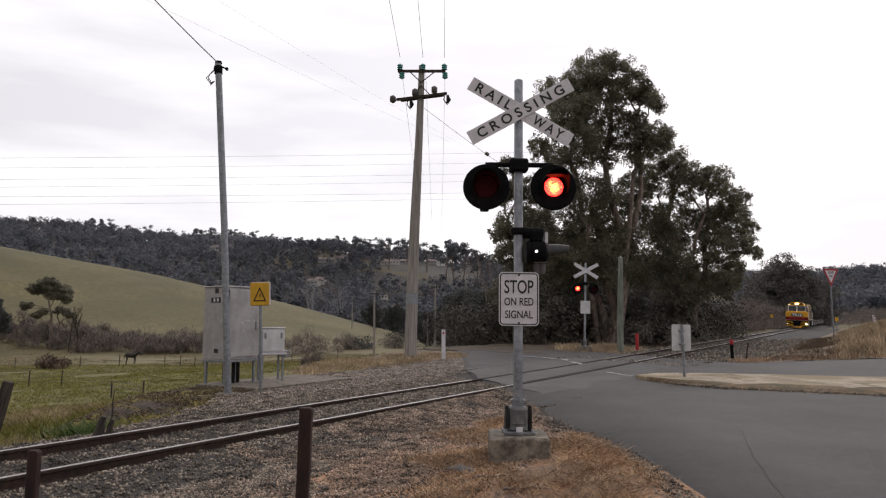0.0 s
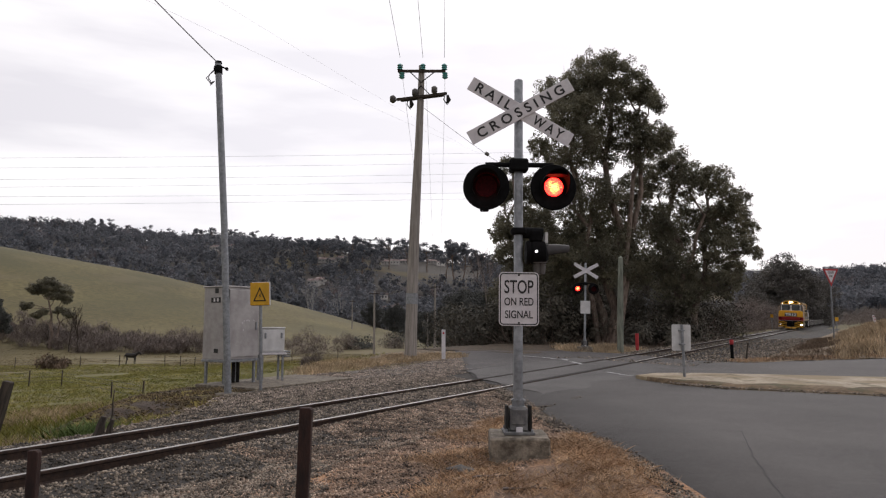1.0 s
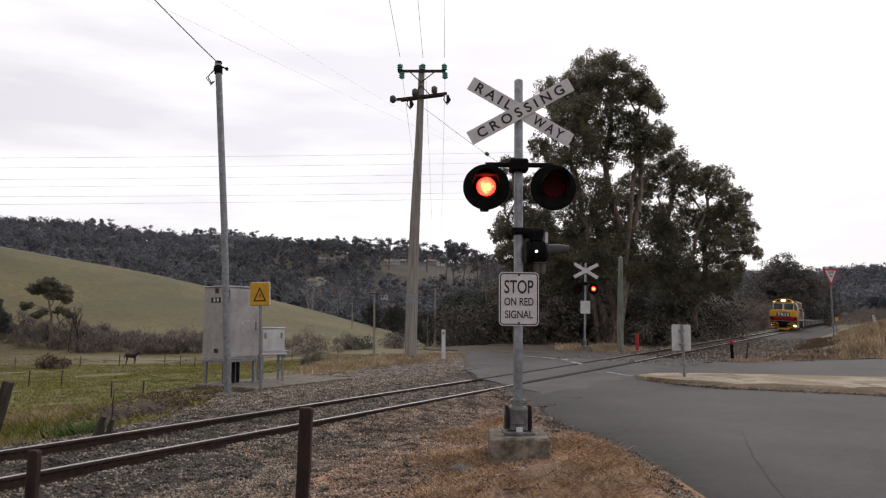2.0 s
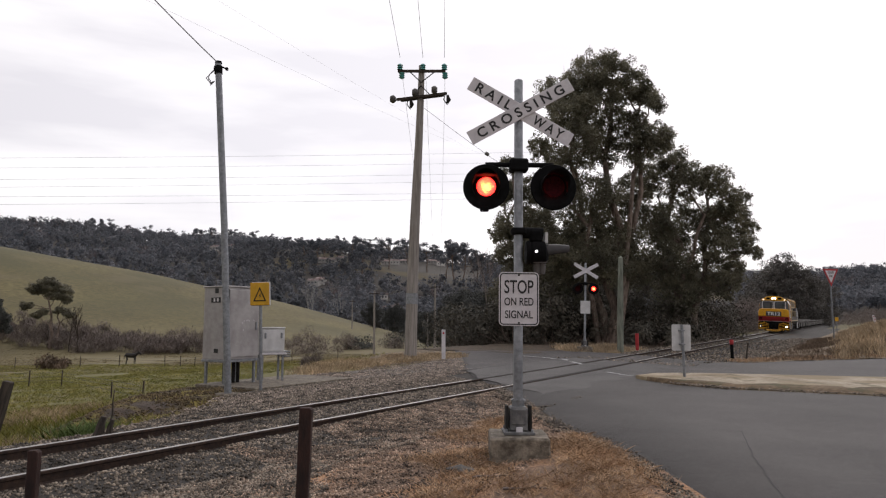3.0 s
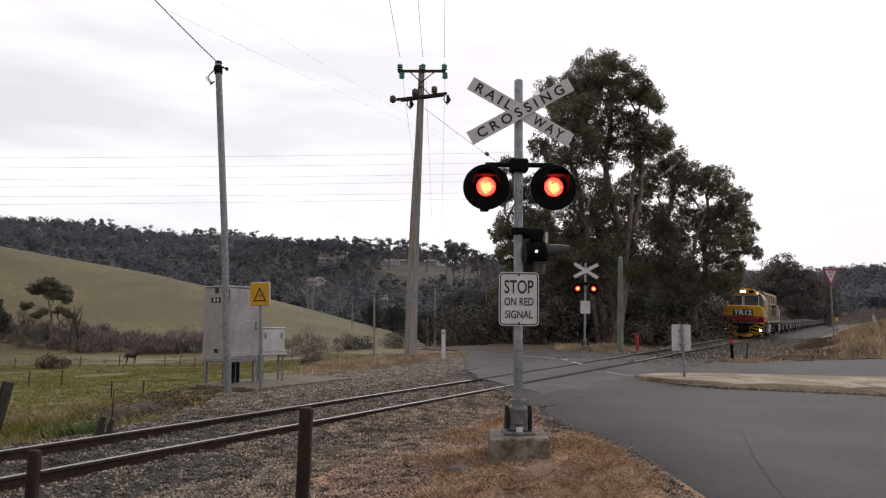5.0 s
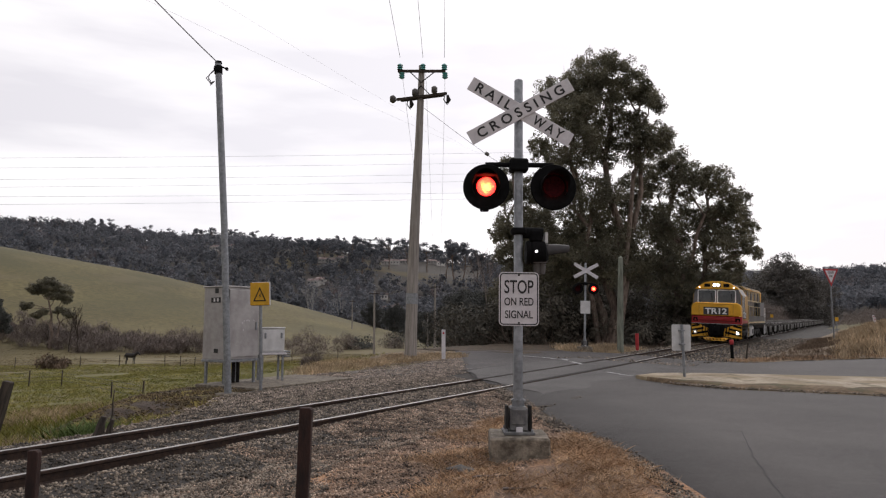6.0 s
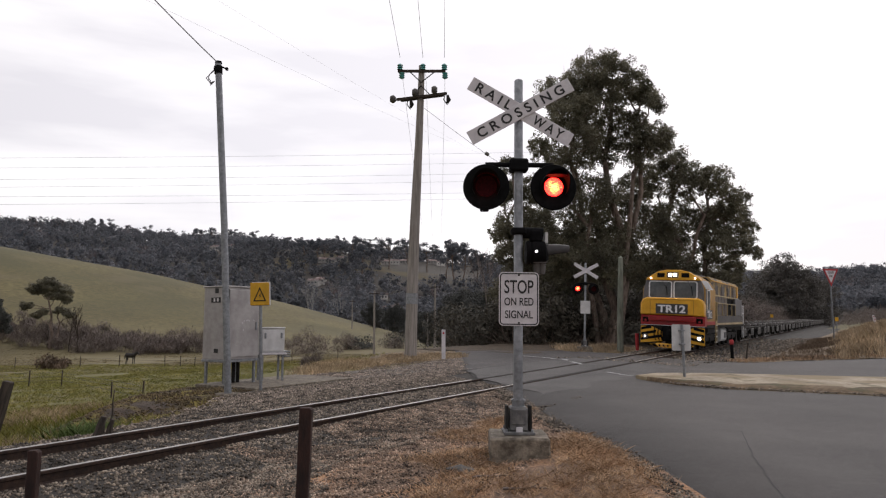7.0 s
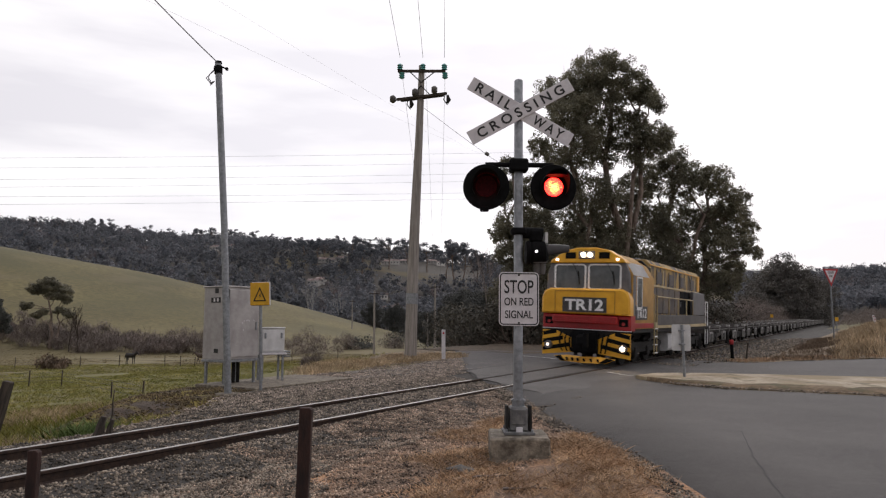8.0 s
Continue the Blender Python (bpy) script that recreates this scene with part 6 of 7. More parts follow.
gum_tree((935 - 784) / 1200 * 46, 46, masses([
    (905, 300, 26), (890, 345, 22), (925, 330, 32), (950, 370, 40), (905, 400, 34), (885, 415, 20), (940, 430, 44), (985, 400, 44), (900, 450, 28), (975, 470, 46), (925, 490, 40), (955, 440, 40), (990, 450, 40), (1010, 500, 40), (900, 520, 34), (960, 540, 42)],
    935, 46, 1.4, 13), 13, ((0.0, 0, 0.95), (0.8, 0.2, 0.85)), "slender eucalypt with dark ragged foliage")


def shrub(x, y, h, w, seed, material, label, name="shrub", per=46, size=0.12, group="shrubs under the gum trees", n=14, thin=0.36, out=0.0, droop=0.0):
    t = thing(name, label, "shrub", pose(x, y, land(x, y) - 0.05), group)
    rng = random.Random(seed)
    cs, rs = [], []
    bm = B()
    for _ in range(n):
        a, q = rng.uniform(0, 6.28), rng.random() ** 0.5
        z = h * rng.uniform(0.12, 0.9) * (1 - 0.45 * q * q)
        p = (math.cos(a) * w * q * 0.5, math.sin(a) * w * q * 0.4, z)
        cs.append(p)
        rs.append(w * rng.uniform(0.12, 0.24))
        limb(bm, (p[0] * 0.2, p[1] * 0.2, 0), p, 0.03, 0.008, rng, 0.1, 5, 3)
    part("stem", bm, M_BARK, t)
    cr = leaves("foliage", cs, rs, per, size, material, seed, 0.8, droop, thin, [(0, 0, h * 0.2)] * len(cs), out)
    cr.parent = t
    return t


rng0 = random.Random(5)
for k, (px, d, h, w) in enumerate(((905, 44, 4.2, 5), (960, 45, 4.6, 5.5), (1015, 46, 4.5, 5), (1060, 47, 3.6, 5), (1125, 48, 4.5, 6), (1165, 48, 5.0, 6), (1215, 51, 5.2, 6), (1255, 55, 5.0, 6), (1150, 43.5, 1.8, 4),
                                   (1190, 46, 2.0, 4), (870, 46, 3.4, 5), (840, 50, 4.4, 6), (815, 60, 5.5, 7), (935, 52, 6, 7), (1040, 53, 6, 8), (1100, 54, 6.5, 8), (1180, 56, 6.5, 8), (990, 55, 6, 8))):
    shrub((px - 784) / 1200 * d, d, h, w, 40 + k, M_SHADED_LEAF, "dense evergreen shrub under the gum trees, canopy shade in its leaf colour", n=30, per=120, size=0.12, out=0.6)

# bare brown scrub beyond the track
for k, (px, d, h, w) in enumerate(((1275, 72, 4.0, 7), (1300, 80, 4.6, 8), (1325, 90, 5.2, 9), (1350, 100, 5.4, 10), (1375, 112, 5.4, 11), (1400, 128, 5.5, 12), (1430, 150, 5.5, 13), (1455, 172, 5.5, 14), (1250, 66, 3.6, 6), (1335, 82, 3.6, 7), (1480, 200, 6, 16))):
    for j in range(2):
        dd, ww = d + 7 * j, w * 0.6
        x = min((px - 784) / 1200 * dd, TX + (dd - TY) * math.tan(TH_FAR) - 2.4 - 0.74 * ww)
        shrub(x, dd, h * (1 - 0.15 * j), ww, 80 + k + 20 * j, M_TWIG, "leafless purple-brown scrub beside the track", "bare_scrub", per=120, size=0.3, group="bare scrub", n=24, thin=0.045, droop=-1.3)
for k, (px, d, w) in enumerate(((1492, 205, 13), (1520, 190, 12), (1548, 178, 12), (1575, 170, 12), (1505, 240, 15), (1540, 225, 14))):
    shrub((px - 784) / 1200 * d, d, 4.2, w, 110 + k, M_TWIG, "leafless purple-brown scrub in the paddock", "bare_scrub", per=80, size=0.5, group="bare scrub", n=22, thin=0.045, droop=-1.3)

# hedge of bare bushes at the foot of the hill, and bushes farther along
for k in range(34):
    px = -20 + k * 11.5 + rng0.uniform(-4, 4)
    if 20 < px < 44:
        continue
    d = 122 + rng0.uniform(-5, 7)
    h = (1.9 + 3.6 * abs(math.sin(px * 0.031)) * rng0.uniform(0.75, 1.1)) * (0.6 if 225 < px < 260 else 1.0)
    shrub((px - 784) / 1200 * d, d, h, rng0.uniform(5, 7.5), 120 + k, M_TWIG, "leafless grey-brown hedge bush at the foot of the hill", "hedge_bush", per=85, size=0.5, group="hedge at the foot of the hill", n=16, thin=0.05, droop=-1.6)
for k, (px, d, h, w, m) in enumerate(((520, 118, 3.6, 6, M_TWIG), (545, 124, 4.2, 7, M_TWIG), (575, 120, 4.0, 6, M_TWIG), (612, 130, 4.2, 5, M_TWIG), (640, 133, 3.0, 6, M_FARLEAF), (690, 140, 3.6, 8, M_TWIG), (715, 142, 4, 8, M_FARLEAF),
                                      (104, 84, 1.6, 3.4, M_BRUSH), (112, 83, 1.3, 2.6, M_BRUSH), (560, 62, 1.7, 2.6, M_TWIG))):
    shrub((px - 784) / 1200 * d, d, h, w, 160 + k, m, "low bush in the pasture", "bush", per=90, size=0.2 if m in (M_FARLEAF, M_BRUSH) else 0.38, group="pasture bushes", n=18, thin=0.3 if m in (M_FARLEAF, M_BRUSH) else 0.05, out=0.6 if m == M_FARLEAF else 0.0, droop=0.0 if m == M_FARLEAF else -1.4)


# trees in the pasture
def polar(px, d):
    return (px - 784) / 1200 * d, d


x, y = polar(95, 118)
gum_tree(x, y, [(-3.2, 0, 10.2, 1.2), (-1.9, 0.4, 10.8, 1.4), (-0.4, -0.4, 11.1, 1.5), (1.0, 0.3, 10.6, 1.4), (2.1, 0, 9.6, 1.2), (-1.0, 0.6, 9.6, 1.0), (0.9, -0.5, 9.2, 1.1), (2.4, 0.2, 8.6, 0.8),
                (-5.0, 0, 7.4, 0.75), (-4.0, 0.2, 7.7, 0.7), (-2.6, 0, 6.0, 0.85), (-1.3, 0.2, 6.5, 0.7), (1.4, 0, 6.6, 0.9), (2.4, 0, 6.3, 1.0), (3.1, 0.2, 5.8, 0.7)], 21, ((0, 0, 0.9), (1.2, 0, 0.6)),
         "lone pasture eucalypt with flat-topped layered crown", 110, 0.14, 14, M_LEAF, "pasture_tree", "pasture trees", (0.45, 0.85), 0.3, 0, 0.6, 0.62)
x, y = polar(-14, 112)
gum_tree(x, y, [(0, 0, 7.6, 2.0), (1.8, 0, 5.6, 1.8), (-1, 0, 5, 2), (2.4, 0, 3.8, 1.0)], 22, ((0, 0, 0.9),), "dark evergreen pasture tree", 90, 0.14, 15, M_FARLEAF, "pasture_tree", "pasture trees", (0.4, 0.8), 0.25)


def bare_tree(x, y, h, seed, label="leafless spreading tree in the pasture", m=None, spread=0.5, stout=0.018):
    t = thing("bare_tree", label, "tree", pose(x, y, land(x, y) - 0.1), "bare trees")
    rng = random.Random(seed)
    bm = B()

    def grow(a, d, l, r, deep):
        b = a + d * l
        limb(bm, a, b, r, r * 0.65, rng, 0.06, 5, 3)
        if deep:
            for _ in range(3):
                e = (d + Vector((rng.uniform(-1, 1), rng.uniform(-1, 1), rng.uniform(-0.2, 0.6))) * spread).normalized()
                grow(b, e, l * rng.uniform(0.6, 0.85), r * 0.6, deep - 1)
    grow(Vector((0, 0, 0)), Vector((0.05, 0, 1)), h * 0.3, h * stout, 4)
    part("branchwork", bm, m or M_BARK, t)


for px, d, h, s in ((128, 116, 6.6, 31), (143, 115.5, 8.4, 32), (90, 119, 5, 33)):
    bare_tree(*polar(px, d), h, s, m=M_OLDWOOD)
for px, d, h, s in ((545, 300, 14, 34), (553, 302, 12, 35), (602, 380, 22, 36)):
    bare_tree(*polar(px, d), h, s, "pale dead gum tree", M_DEADWOOD, 0.4)
for px, d, h, s in ((862, 52, 9.0, 37), (880, 50, 8.5, 38)):
    bare_tree(*polar(px, d), h, s, "leafless tree with fine twigs beside the road", M_TWIG, 0.55, 0.007)


# grass
def blades(name, spots, material, label, seed, h=(0.1, 0.3), w=0.006, lean=0.5, zf=None):
    """Grass blades: spots is an array of x, y."""
    rng = np.random.default_rng(seed)
    n = len(spots)
    z = np.array([(zf or land)(float(a), float(b)) for a, b in spots])
    p = np.column_stack([spots, z])
    hh = rng.uniform(h[0], h[1], (n, 1))
    d = np.column_stack([rng.normal(size=n) * lean, rng.normal(size=n) * lean, np.ones(n)])
    tip = p + d * hh
    a = rng.uniform(0, 6.28, n)
    side = np.column_stack([np.cos(a), np.sin(a), np.zeros(n)]) * w
    mid = p + d * hh * 0.55 + np.column_stack([np.zeros(n), np.zeros(n), hh[:, 0] * 0.08])
    q = np.stack([p - side, p + side, mid + side * 0.8, tip, mid - side * 0.8], 1).reshape(-1, 3)
    me = bpy.data.meshes.new(name)
    me.vertices.add(5 * n)
    me.vertices.foreach_set("co", q.ravel())
    me.loops.add(5 * n)
    me.loops.foreach_set("vertex_index", np.arange(5 * n))
    me.polygons.add(n)
    me.polygons.foreach_set("loop_start", np.arange(0, 5 * n, 5))
    me.update()
    me.validate()
    me.materials.append(material)
    return tagged(new(name, me), label, "grass", kind="stuff")


def tufts(n, per, box_, keep, seed, r=0.12):
    rng = np.random.default_rng(seed)
    out = []
    while len(out) < n:
        x, y = rng.uniform(box_[0], box_[1]), rng.uniform(box_[2], box_[3])
        if keep(x, y):
            out.append((x, y))
    c = np.repeat(np.array(out), per, 0)
    return c + rng.normal(size=c.shape) * r


def in_verge(x, y):
    s, u = track_su(x, y)
    edge = interp(y, (3, 5.5, 7, 8.6, 10.2, 12.8, 15, 17), (2.4, 2.12, 2.03, 1.9, 1.67, 1.48, 1.25, 0.9))
    k = noise.noise((x * 0.9, y * 0.9, 7.0))
    return u < -1.7 and x < edge and k > -0.05 + 0.35 * S(-u, 4.0, 1.8) + 0.3 * S(x, 0.0, -1.0)


blades("dry_verge_grass", tufts(1500, 14, (-3.5, 2.1, 4.8, 16), in_verge, 61, 0.06), M_STRAW, "short orange-brown dead grass on the verge", 62, (0.015, 0.075), 0.0032, 1.4, verge_z)
blades("bank_grass", tufts(4200, 16, (10.5, 42, 24, 56), lambda x, y: track_su(x, y)[1] < -6.6 - 1.2 * noise.noise((x * 0.3, y * 0.3, 2)) and y > interp(x, (11, 20, 30, 60), (24.9, 28.5, 28.2, 25.8)) and noise.noise((x * 0.5, y * 0.5, 9)) > -0.1 + 0.25 * S(x, 16, 11.5), 63, 0.13), M_DRYGRASS, "tall pale dry grass on the bank", 64, (0.2, 0.62), 0.011, 0.35)
blades("bank_brown_grass", tufts(5600, 15, (10.8, 40, 24.5, 54), lambda x, y: track_su(x, y)[1] < -4.4 and y > interp(x, (11, 20, 30, 60), (24.9, 28.5, 28.2, 25.8)) and noise.noise((x * 0.35, y * 0.35, 19)) > -0.3 - 0.3 * S(x, 18, 12), 263, 0.15), M_BRUSH, "dark brown dead weeds on the bank", 264, (0.08, 0.28), 0.010, 0.45)
blades("bank_foot_grass", tufts(900, 14, (10.8, 32, 24, 33), lambda x, y: 0.1 < y - interp(x, (11, 20, 30, 60), (24.7, 28.3, 27.7, 25)) < 1.6 and noise.noise((x * 0.8, y * 0.8, 3)) > -0.2, 163, 0.12), M_STRAW, "short reddish-brown dead grass at the foot of the bank", 164, (0.05, 0.2), 0.008, 0.7)
blades("trackside_grass", tufts(700, 16, (-12, -3.8, 6.5, 12.5), lambda x, y: track_su(x, y)[0] < -11.2 and interp(track_su(x, y)[0], (-13.5, -11.2), (1.15, 2.2)) < track_su(x, y)[1] < interp(track_su(x, y)[0], (-13.5, -11.2), (2.6, 3.2)) and noise.noise((x * 1.1, y * 1.1, 6)) > -0.25, 165, 0.07), M_DRYGRASS, "straw-coloured grass beside the rail", 166, (0.08, 0.24), 0.004, 0.6)
blades("trackside_green", tufts(420, 18, (-12, -3.8, 6.5, 12.5), lambda x, y: track_su(x, y)[0] < -10.8 and interp(track_su(x, y)[0], (-13.5, -10.8), (1.15, 2.4)) < track_su(x, y)[1] < interp(track_su(x, y)[0], (-13.5, -10.8), (2.8, 3.8)) and noise.noise((x * 0.9, y * 0.9, 16)) > 0.0 and (x + 4.5) ** 2 + (y - 9.0) ** 2 > 0.16, 167, 0.07), M_GREENGRASS, "green grass beside the rail", 168, (0.06, 0.22), 0.005, 0.7)
blades("pole_grass", tufts(800, 16, (-4.6, 0.9, 20.5, 31), lambda x, y: 6.6 < track_su(x, y)[1] < 9.4 + 1.5 * noise.noise((x * 0.6, y * 0.6, 1)), 65, 0.12), M_DRYGRASS, "straw-coloured dry grass round the power pole", 66, (0.05, 0.22), 0.007, 0.6)
blades("far_signal_grass", tufts(420, 14, (3.5, 12, 30.8, 38), lambda x, y: 2.6 < track_su(x, y)[1] < 7.5 and x > 6.1, 67, 0.12), M_DRYGRASS, "pale dry grass at the far signal", 68, (0.1, 0.42), 0.008, 0.4)
blades("lineside_weeds", tufts(1500, 14, (-13, -3.2, 6.5, 20), lambda x, y: track_su(x, y)[1] > (1.9 if track_su(x, y)[0] < -13.3 else 6.6 if track_su(x, y)[0] < -9 else 8), 69, 0.1), M_GREENGRASS, "green and straw grass below the track", 70, (0.08, 0.32), 0.007, 0.6)
blades("straw_weeds", tufts(2600, 12, (-13, -5, 7.5, 20), lambda x, y: track_su(x, y)[1] > (2.4 if track_su(x, y)[0] < -13.6 else 8.5), 71, 0.14), M_DRYGRASS, "straw-coloured dead grass below the track", 72, (0.1, 0.3), 0.005, 0.5)
blades("pasture_grass", tufts(15000, 11, (-60, -3, 17, 90), lambda x, y: track_su(x, y)[1] > 9 and x > -0.7 * y and noise.noise((x * 0.1, y * 0.1, 3)) > -0.3, 73, 0.25), M_GREENGRASS, "tussocky green pasture grass", 74, (0.04, 0.17), 0.012, 0.9)
blades("far_pasture_grass", tufts(5000, 11, (-78, -8, 78, 120), lambda x, y: x > -0.7 * y and noise.noise((x * 0.08, y * 0.08, 5)) > -0.2, 75, 0.4), M_PASTURE, "brown winter grass in the far pasture", 76, (0.03, 0.11), 0.03, 0.9)

# ---- the valley and its far side ----
def on_slope(px, py, r0=140, r1=1100):
    """Where the line of sight at that bearing and height meets the land beyond r0."""
    k = (px - 784) / 1200
    best = None
    for d in np.arange(r0, r1, 4.0):
        if land(k * d, d) >= EYE + (566 - py) / 1200 * d:
            return k * d, d
    return k * r1, r1


HOUSES = [(*on_slope(px, py + 4, 300), w) for px, py, w in (
    (570, 462, 11), (588, 463, 12), (603, 460, 9), (556, 502, 11), (568, 499, 9), (682, 466, 10), (696, 465, 12), (716, 464, 10), (733, 466, 9), (765, 464, 11), (780, 467, 10),
    (690, 550, 9), (706, 548, 8), (380, 440, 12), (402, 438, 12), (850, 458, 10), (866, 470, 9), (678, 528, 8), (790, 462, 9))]


def in_garden(x, y):
    """Open ground round a house and before it."""
    for hx, hy, w in HOUSES:
        if abs(x - hx * y / hy) < w * 0.75 and -8 < hy - y < 42:
            return True
    return False


def far_woods():
    rng = np.random.default_rng(8)
    cs, rs, hs = [], [], []
    tries = 0
    while len(cs) < 9400 * 5 and tries < 74000:
        tries += 1
        d = 300 + 720 * rng.random() ** 0.8
        b = rng.uniform(-39, 39)
        x, y = d * math.sin(radians(b)), d * math.cos(radians(b))
        s, u = track_su(x, y)
        if u < 12 and u > -40 and d < 330:
            continue
        if noise.noise((x * 0.012, y * 0.012, 2.2)) > 0.42 + 0.2 * S(d, 700, 900):
            continue
        if b > 22 and d < 440:
            continue
        if -46 < 1200 * x / y + 784 - 710 < 140 and 0.0 < (land(x, y) - EYE) / y - 0.046 < 0.032 + 0.02 * noise.noise((x * 0.03, y * 0.03, 1)) and d > 330:
            continue
        if in_garden(x, y):
            continue
        h = rng.uniform(8, 16.5) * (0.66 if d < 420 else 1.0)
        z = land(x, y)
        lean = rng.normal(size=2) * h * 0.05
        for _ in range(5):
            w = rng.random()
            a, e = rng.uniform(0, 6.28), h * rng.uniform(0.05, 0.3) * (1.15 - w)
            cs.append((x + lean[0] + e * math.cos(a), y + lean[1] + e * math.sin(a), z + h * (0.32 + 0.6 * w)))
            rs.append(h * rng.uniform(0.13, 0.23))
            hs.append((x, y, z + h * 0.3))
    ob = leaves("far_woods", cs, rs, 13, 1.0, M_HAZED_WOODS, 9, 0.85, 0.0, 0.55, hs, 0.62)
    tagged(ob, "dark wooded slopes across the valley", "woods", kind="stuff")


far_woods()


def skyline_tree(x, y, h, seed, flat):
    t = thing("ridge_tree", "tall ridge-top eucalypt with an open layered crown", "tree", pose(x, y, land(x, y) - 0.5), "trees on the ridge")
    rng = random.Random(seed)
    bm = B()
    cs, rs = [], []
    top = Vector((rng.uniform(-0.1, 0.1) * h, 0, h * 0.72))
    nodes = limb(bm, (0, 0, 0), top, h * 0.022, h * 0.008, rng, 0.03, 6, 5)
    for k in range(9):
        a = rng.uniform(0, 6.28)
        q = rng.uniform(0.08, 0.33) * h * (1.2 if flat else 0.8)
        e = Vector((math.cos(a) * q, math.sin(a) * q, h * rng.uniform(0.5, 0.95) - q * (0.3 if flat else 0.5)))
        limb(bm, nodes[rng.randrange(2, 5)], e, h * 0.007, h * 0.002, rng, 0.06, 5, 3)
        for _ in range(4):
            cs.append((e.x + rng.uniform(-1, 1) * h * 0.08, e.y + rng.uniform(-1, 1) * h * 0.08, e.z + rng.uniform(-0.6, 1) * h * 0.07))
            rs.append(h * rng.uniform(0.06, 0.115))
    part("trunk", bm, M_BARK, t)
    cr = leaves("crown", cs, rs, 60, h * 0.02, M_HAZED_WOODS, seed, 0.65, 0.0, 0.45, None, 0.6)
    cr.parent = t


rng0 = random.Random(77)
for k in range(96):
    px = -10 + k * 9.4 + rng0.uniform(-5, 5)
    d = rng0.uniform(860, 960)
    skyline_tree((px - 784) / 1200 * d, d, rng0.uniform(15, 27), 300 + k, rng0.random() < 0.5)
for k, (px, py, d, h) in enumerate(((640, 412, 420, 26), (622, 415, 430, 20), (688, 418, 400, 20), (722, 416, 410, 22), (756, 421, 390, 20), (805, 418, 330, 24), (820, 430, 320, 20), (845, 447, 340, 16), (862, 448, 330, 16), (790, 425, 350, 20),
                                    (560, 418, 480, 22), (575, 418, 490, 20), (600, 422, 470, 22), (540, 420, 500, 20))):
    x, y = on_slope(px, py + h * 1200 / d, 300)
    skyline_tree(x, y, h * y / d, 500 + k, True)
# darker nearer trees beyond the road and to the right of the line
for k, (px, d, h) in enumerate(((800, 135, 11), (825, 120, 11), (850, 110, 10), (780, 150, 9), (870, 105, 10), (755, 170, 9), (835, 150, 13), (895, 120, 12), (745, 210, 10), (700, 230, 11), (660, 250, 10))):
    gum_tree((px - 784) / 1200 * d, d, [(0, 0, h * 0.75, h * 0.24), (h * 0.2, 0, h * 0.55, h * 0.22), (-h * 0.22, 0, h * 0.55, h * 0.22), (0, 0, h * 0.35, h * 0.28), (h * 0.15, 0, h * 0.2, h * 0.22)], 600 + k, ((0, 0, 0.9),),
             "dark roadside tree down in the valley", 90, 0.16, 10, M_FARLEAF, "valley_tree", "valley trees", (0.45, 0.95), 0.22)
# Gums added with shade-dark leaves to fill the gloom behind the tall trees.
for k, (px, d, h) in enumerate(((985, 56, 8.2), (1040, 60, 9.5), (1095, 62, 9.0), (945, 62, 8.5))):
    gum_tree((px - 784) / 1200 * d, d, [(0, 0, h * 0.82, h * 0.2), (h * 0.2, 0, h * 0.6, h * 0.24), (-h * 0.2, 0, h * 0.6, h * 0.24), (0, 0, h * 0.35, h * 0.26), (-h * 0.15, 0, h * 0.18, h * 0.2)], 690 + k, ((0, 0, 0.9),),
             "dense young gum behind the tall trees, shade in its leaf colour", 70, 0.13, 9, M_SHADED_LEAF, "young_gum", "young gums behind the signal", (0.45, 0.9), 0.16)
for k, (px, d, h) in enumerate(((1362, 150, 15), (1392, 148, 18.5), (1424, 150, 15), (1345, 160, 13), (1452, 170, 13), (1372, 165, 20), (1408, 170, 17), (1330, 140, 10), (1436, 160, 10))):
    gum_tree((px - 784) / 1200 * d, d, [(0, 0, h * 0.8, h * 0.17), (h * 0.16, 0, h * 0.66, h * 0.18), (-h * 0.17, 0, h * 0.62, h * 0.18), (0, 0, h * 0.45, h * 0.24), (h * 0.15, 0, h * 0.25, h * 0.22), (-h * 0.2, 0, h * 0.3, h * 0.2)], 640 + k, ((0, 0, 0.9),),
             "grey-green tree beyond the railway curve", 44, 0.22, 7.0, M_LINELEAF, "lineside_tree", "lineside trees", (0.5, 1.05), 0.25)


def house(x, y, w, rz, seed):
    t = thing("house", "small distant house with pale walls and a pitched roof", "house", pose(x, y, land(x, y) + 0.6, 0, 0, rz), "houses across the valley")
    d, h = w * 0.62, 3.2
    bm = B()
    box(bm, -w / 2, w / 2, -d / 2, d / 2, -2.0, h, 0.02)
    part("wall", bm, M_WALLFAR, t)
    bm = B()
    prism(bm, [(-d / 2 - 0.4, h), (d / 2 + 0.4, h), (0, h + 2.0)], -w / 2 - 0.3, w / 2 + 0.3, 0.0, pose(0, 0, 0, 0, 0, 90))
    part("roof", bm, M_ROOFFAR, t)
    for k in range(3):
        bm = B()
        xx = -w * 0.3 + w * 0.3 * k
        box(bm, xx - 0.7, xx + 0.7, -d / 2 - 0.06, -d / 2 + 0.04, 0.9, 2.2, 0.02)
        part("window", bm, M_CABGLASS, t)


for k, (x, y, w) in enumerate(HOUSES):
    house(x, y, w, random.Random(k).uniform(-35, 35), k)


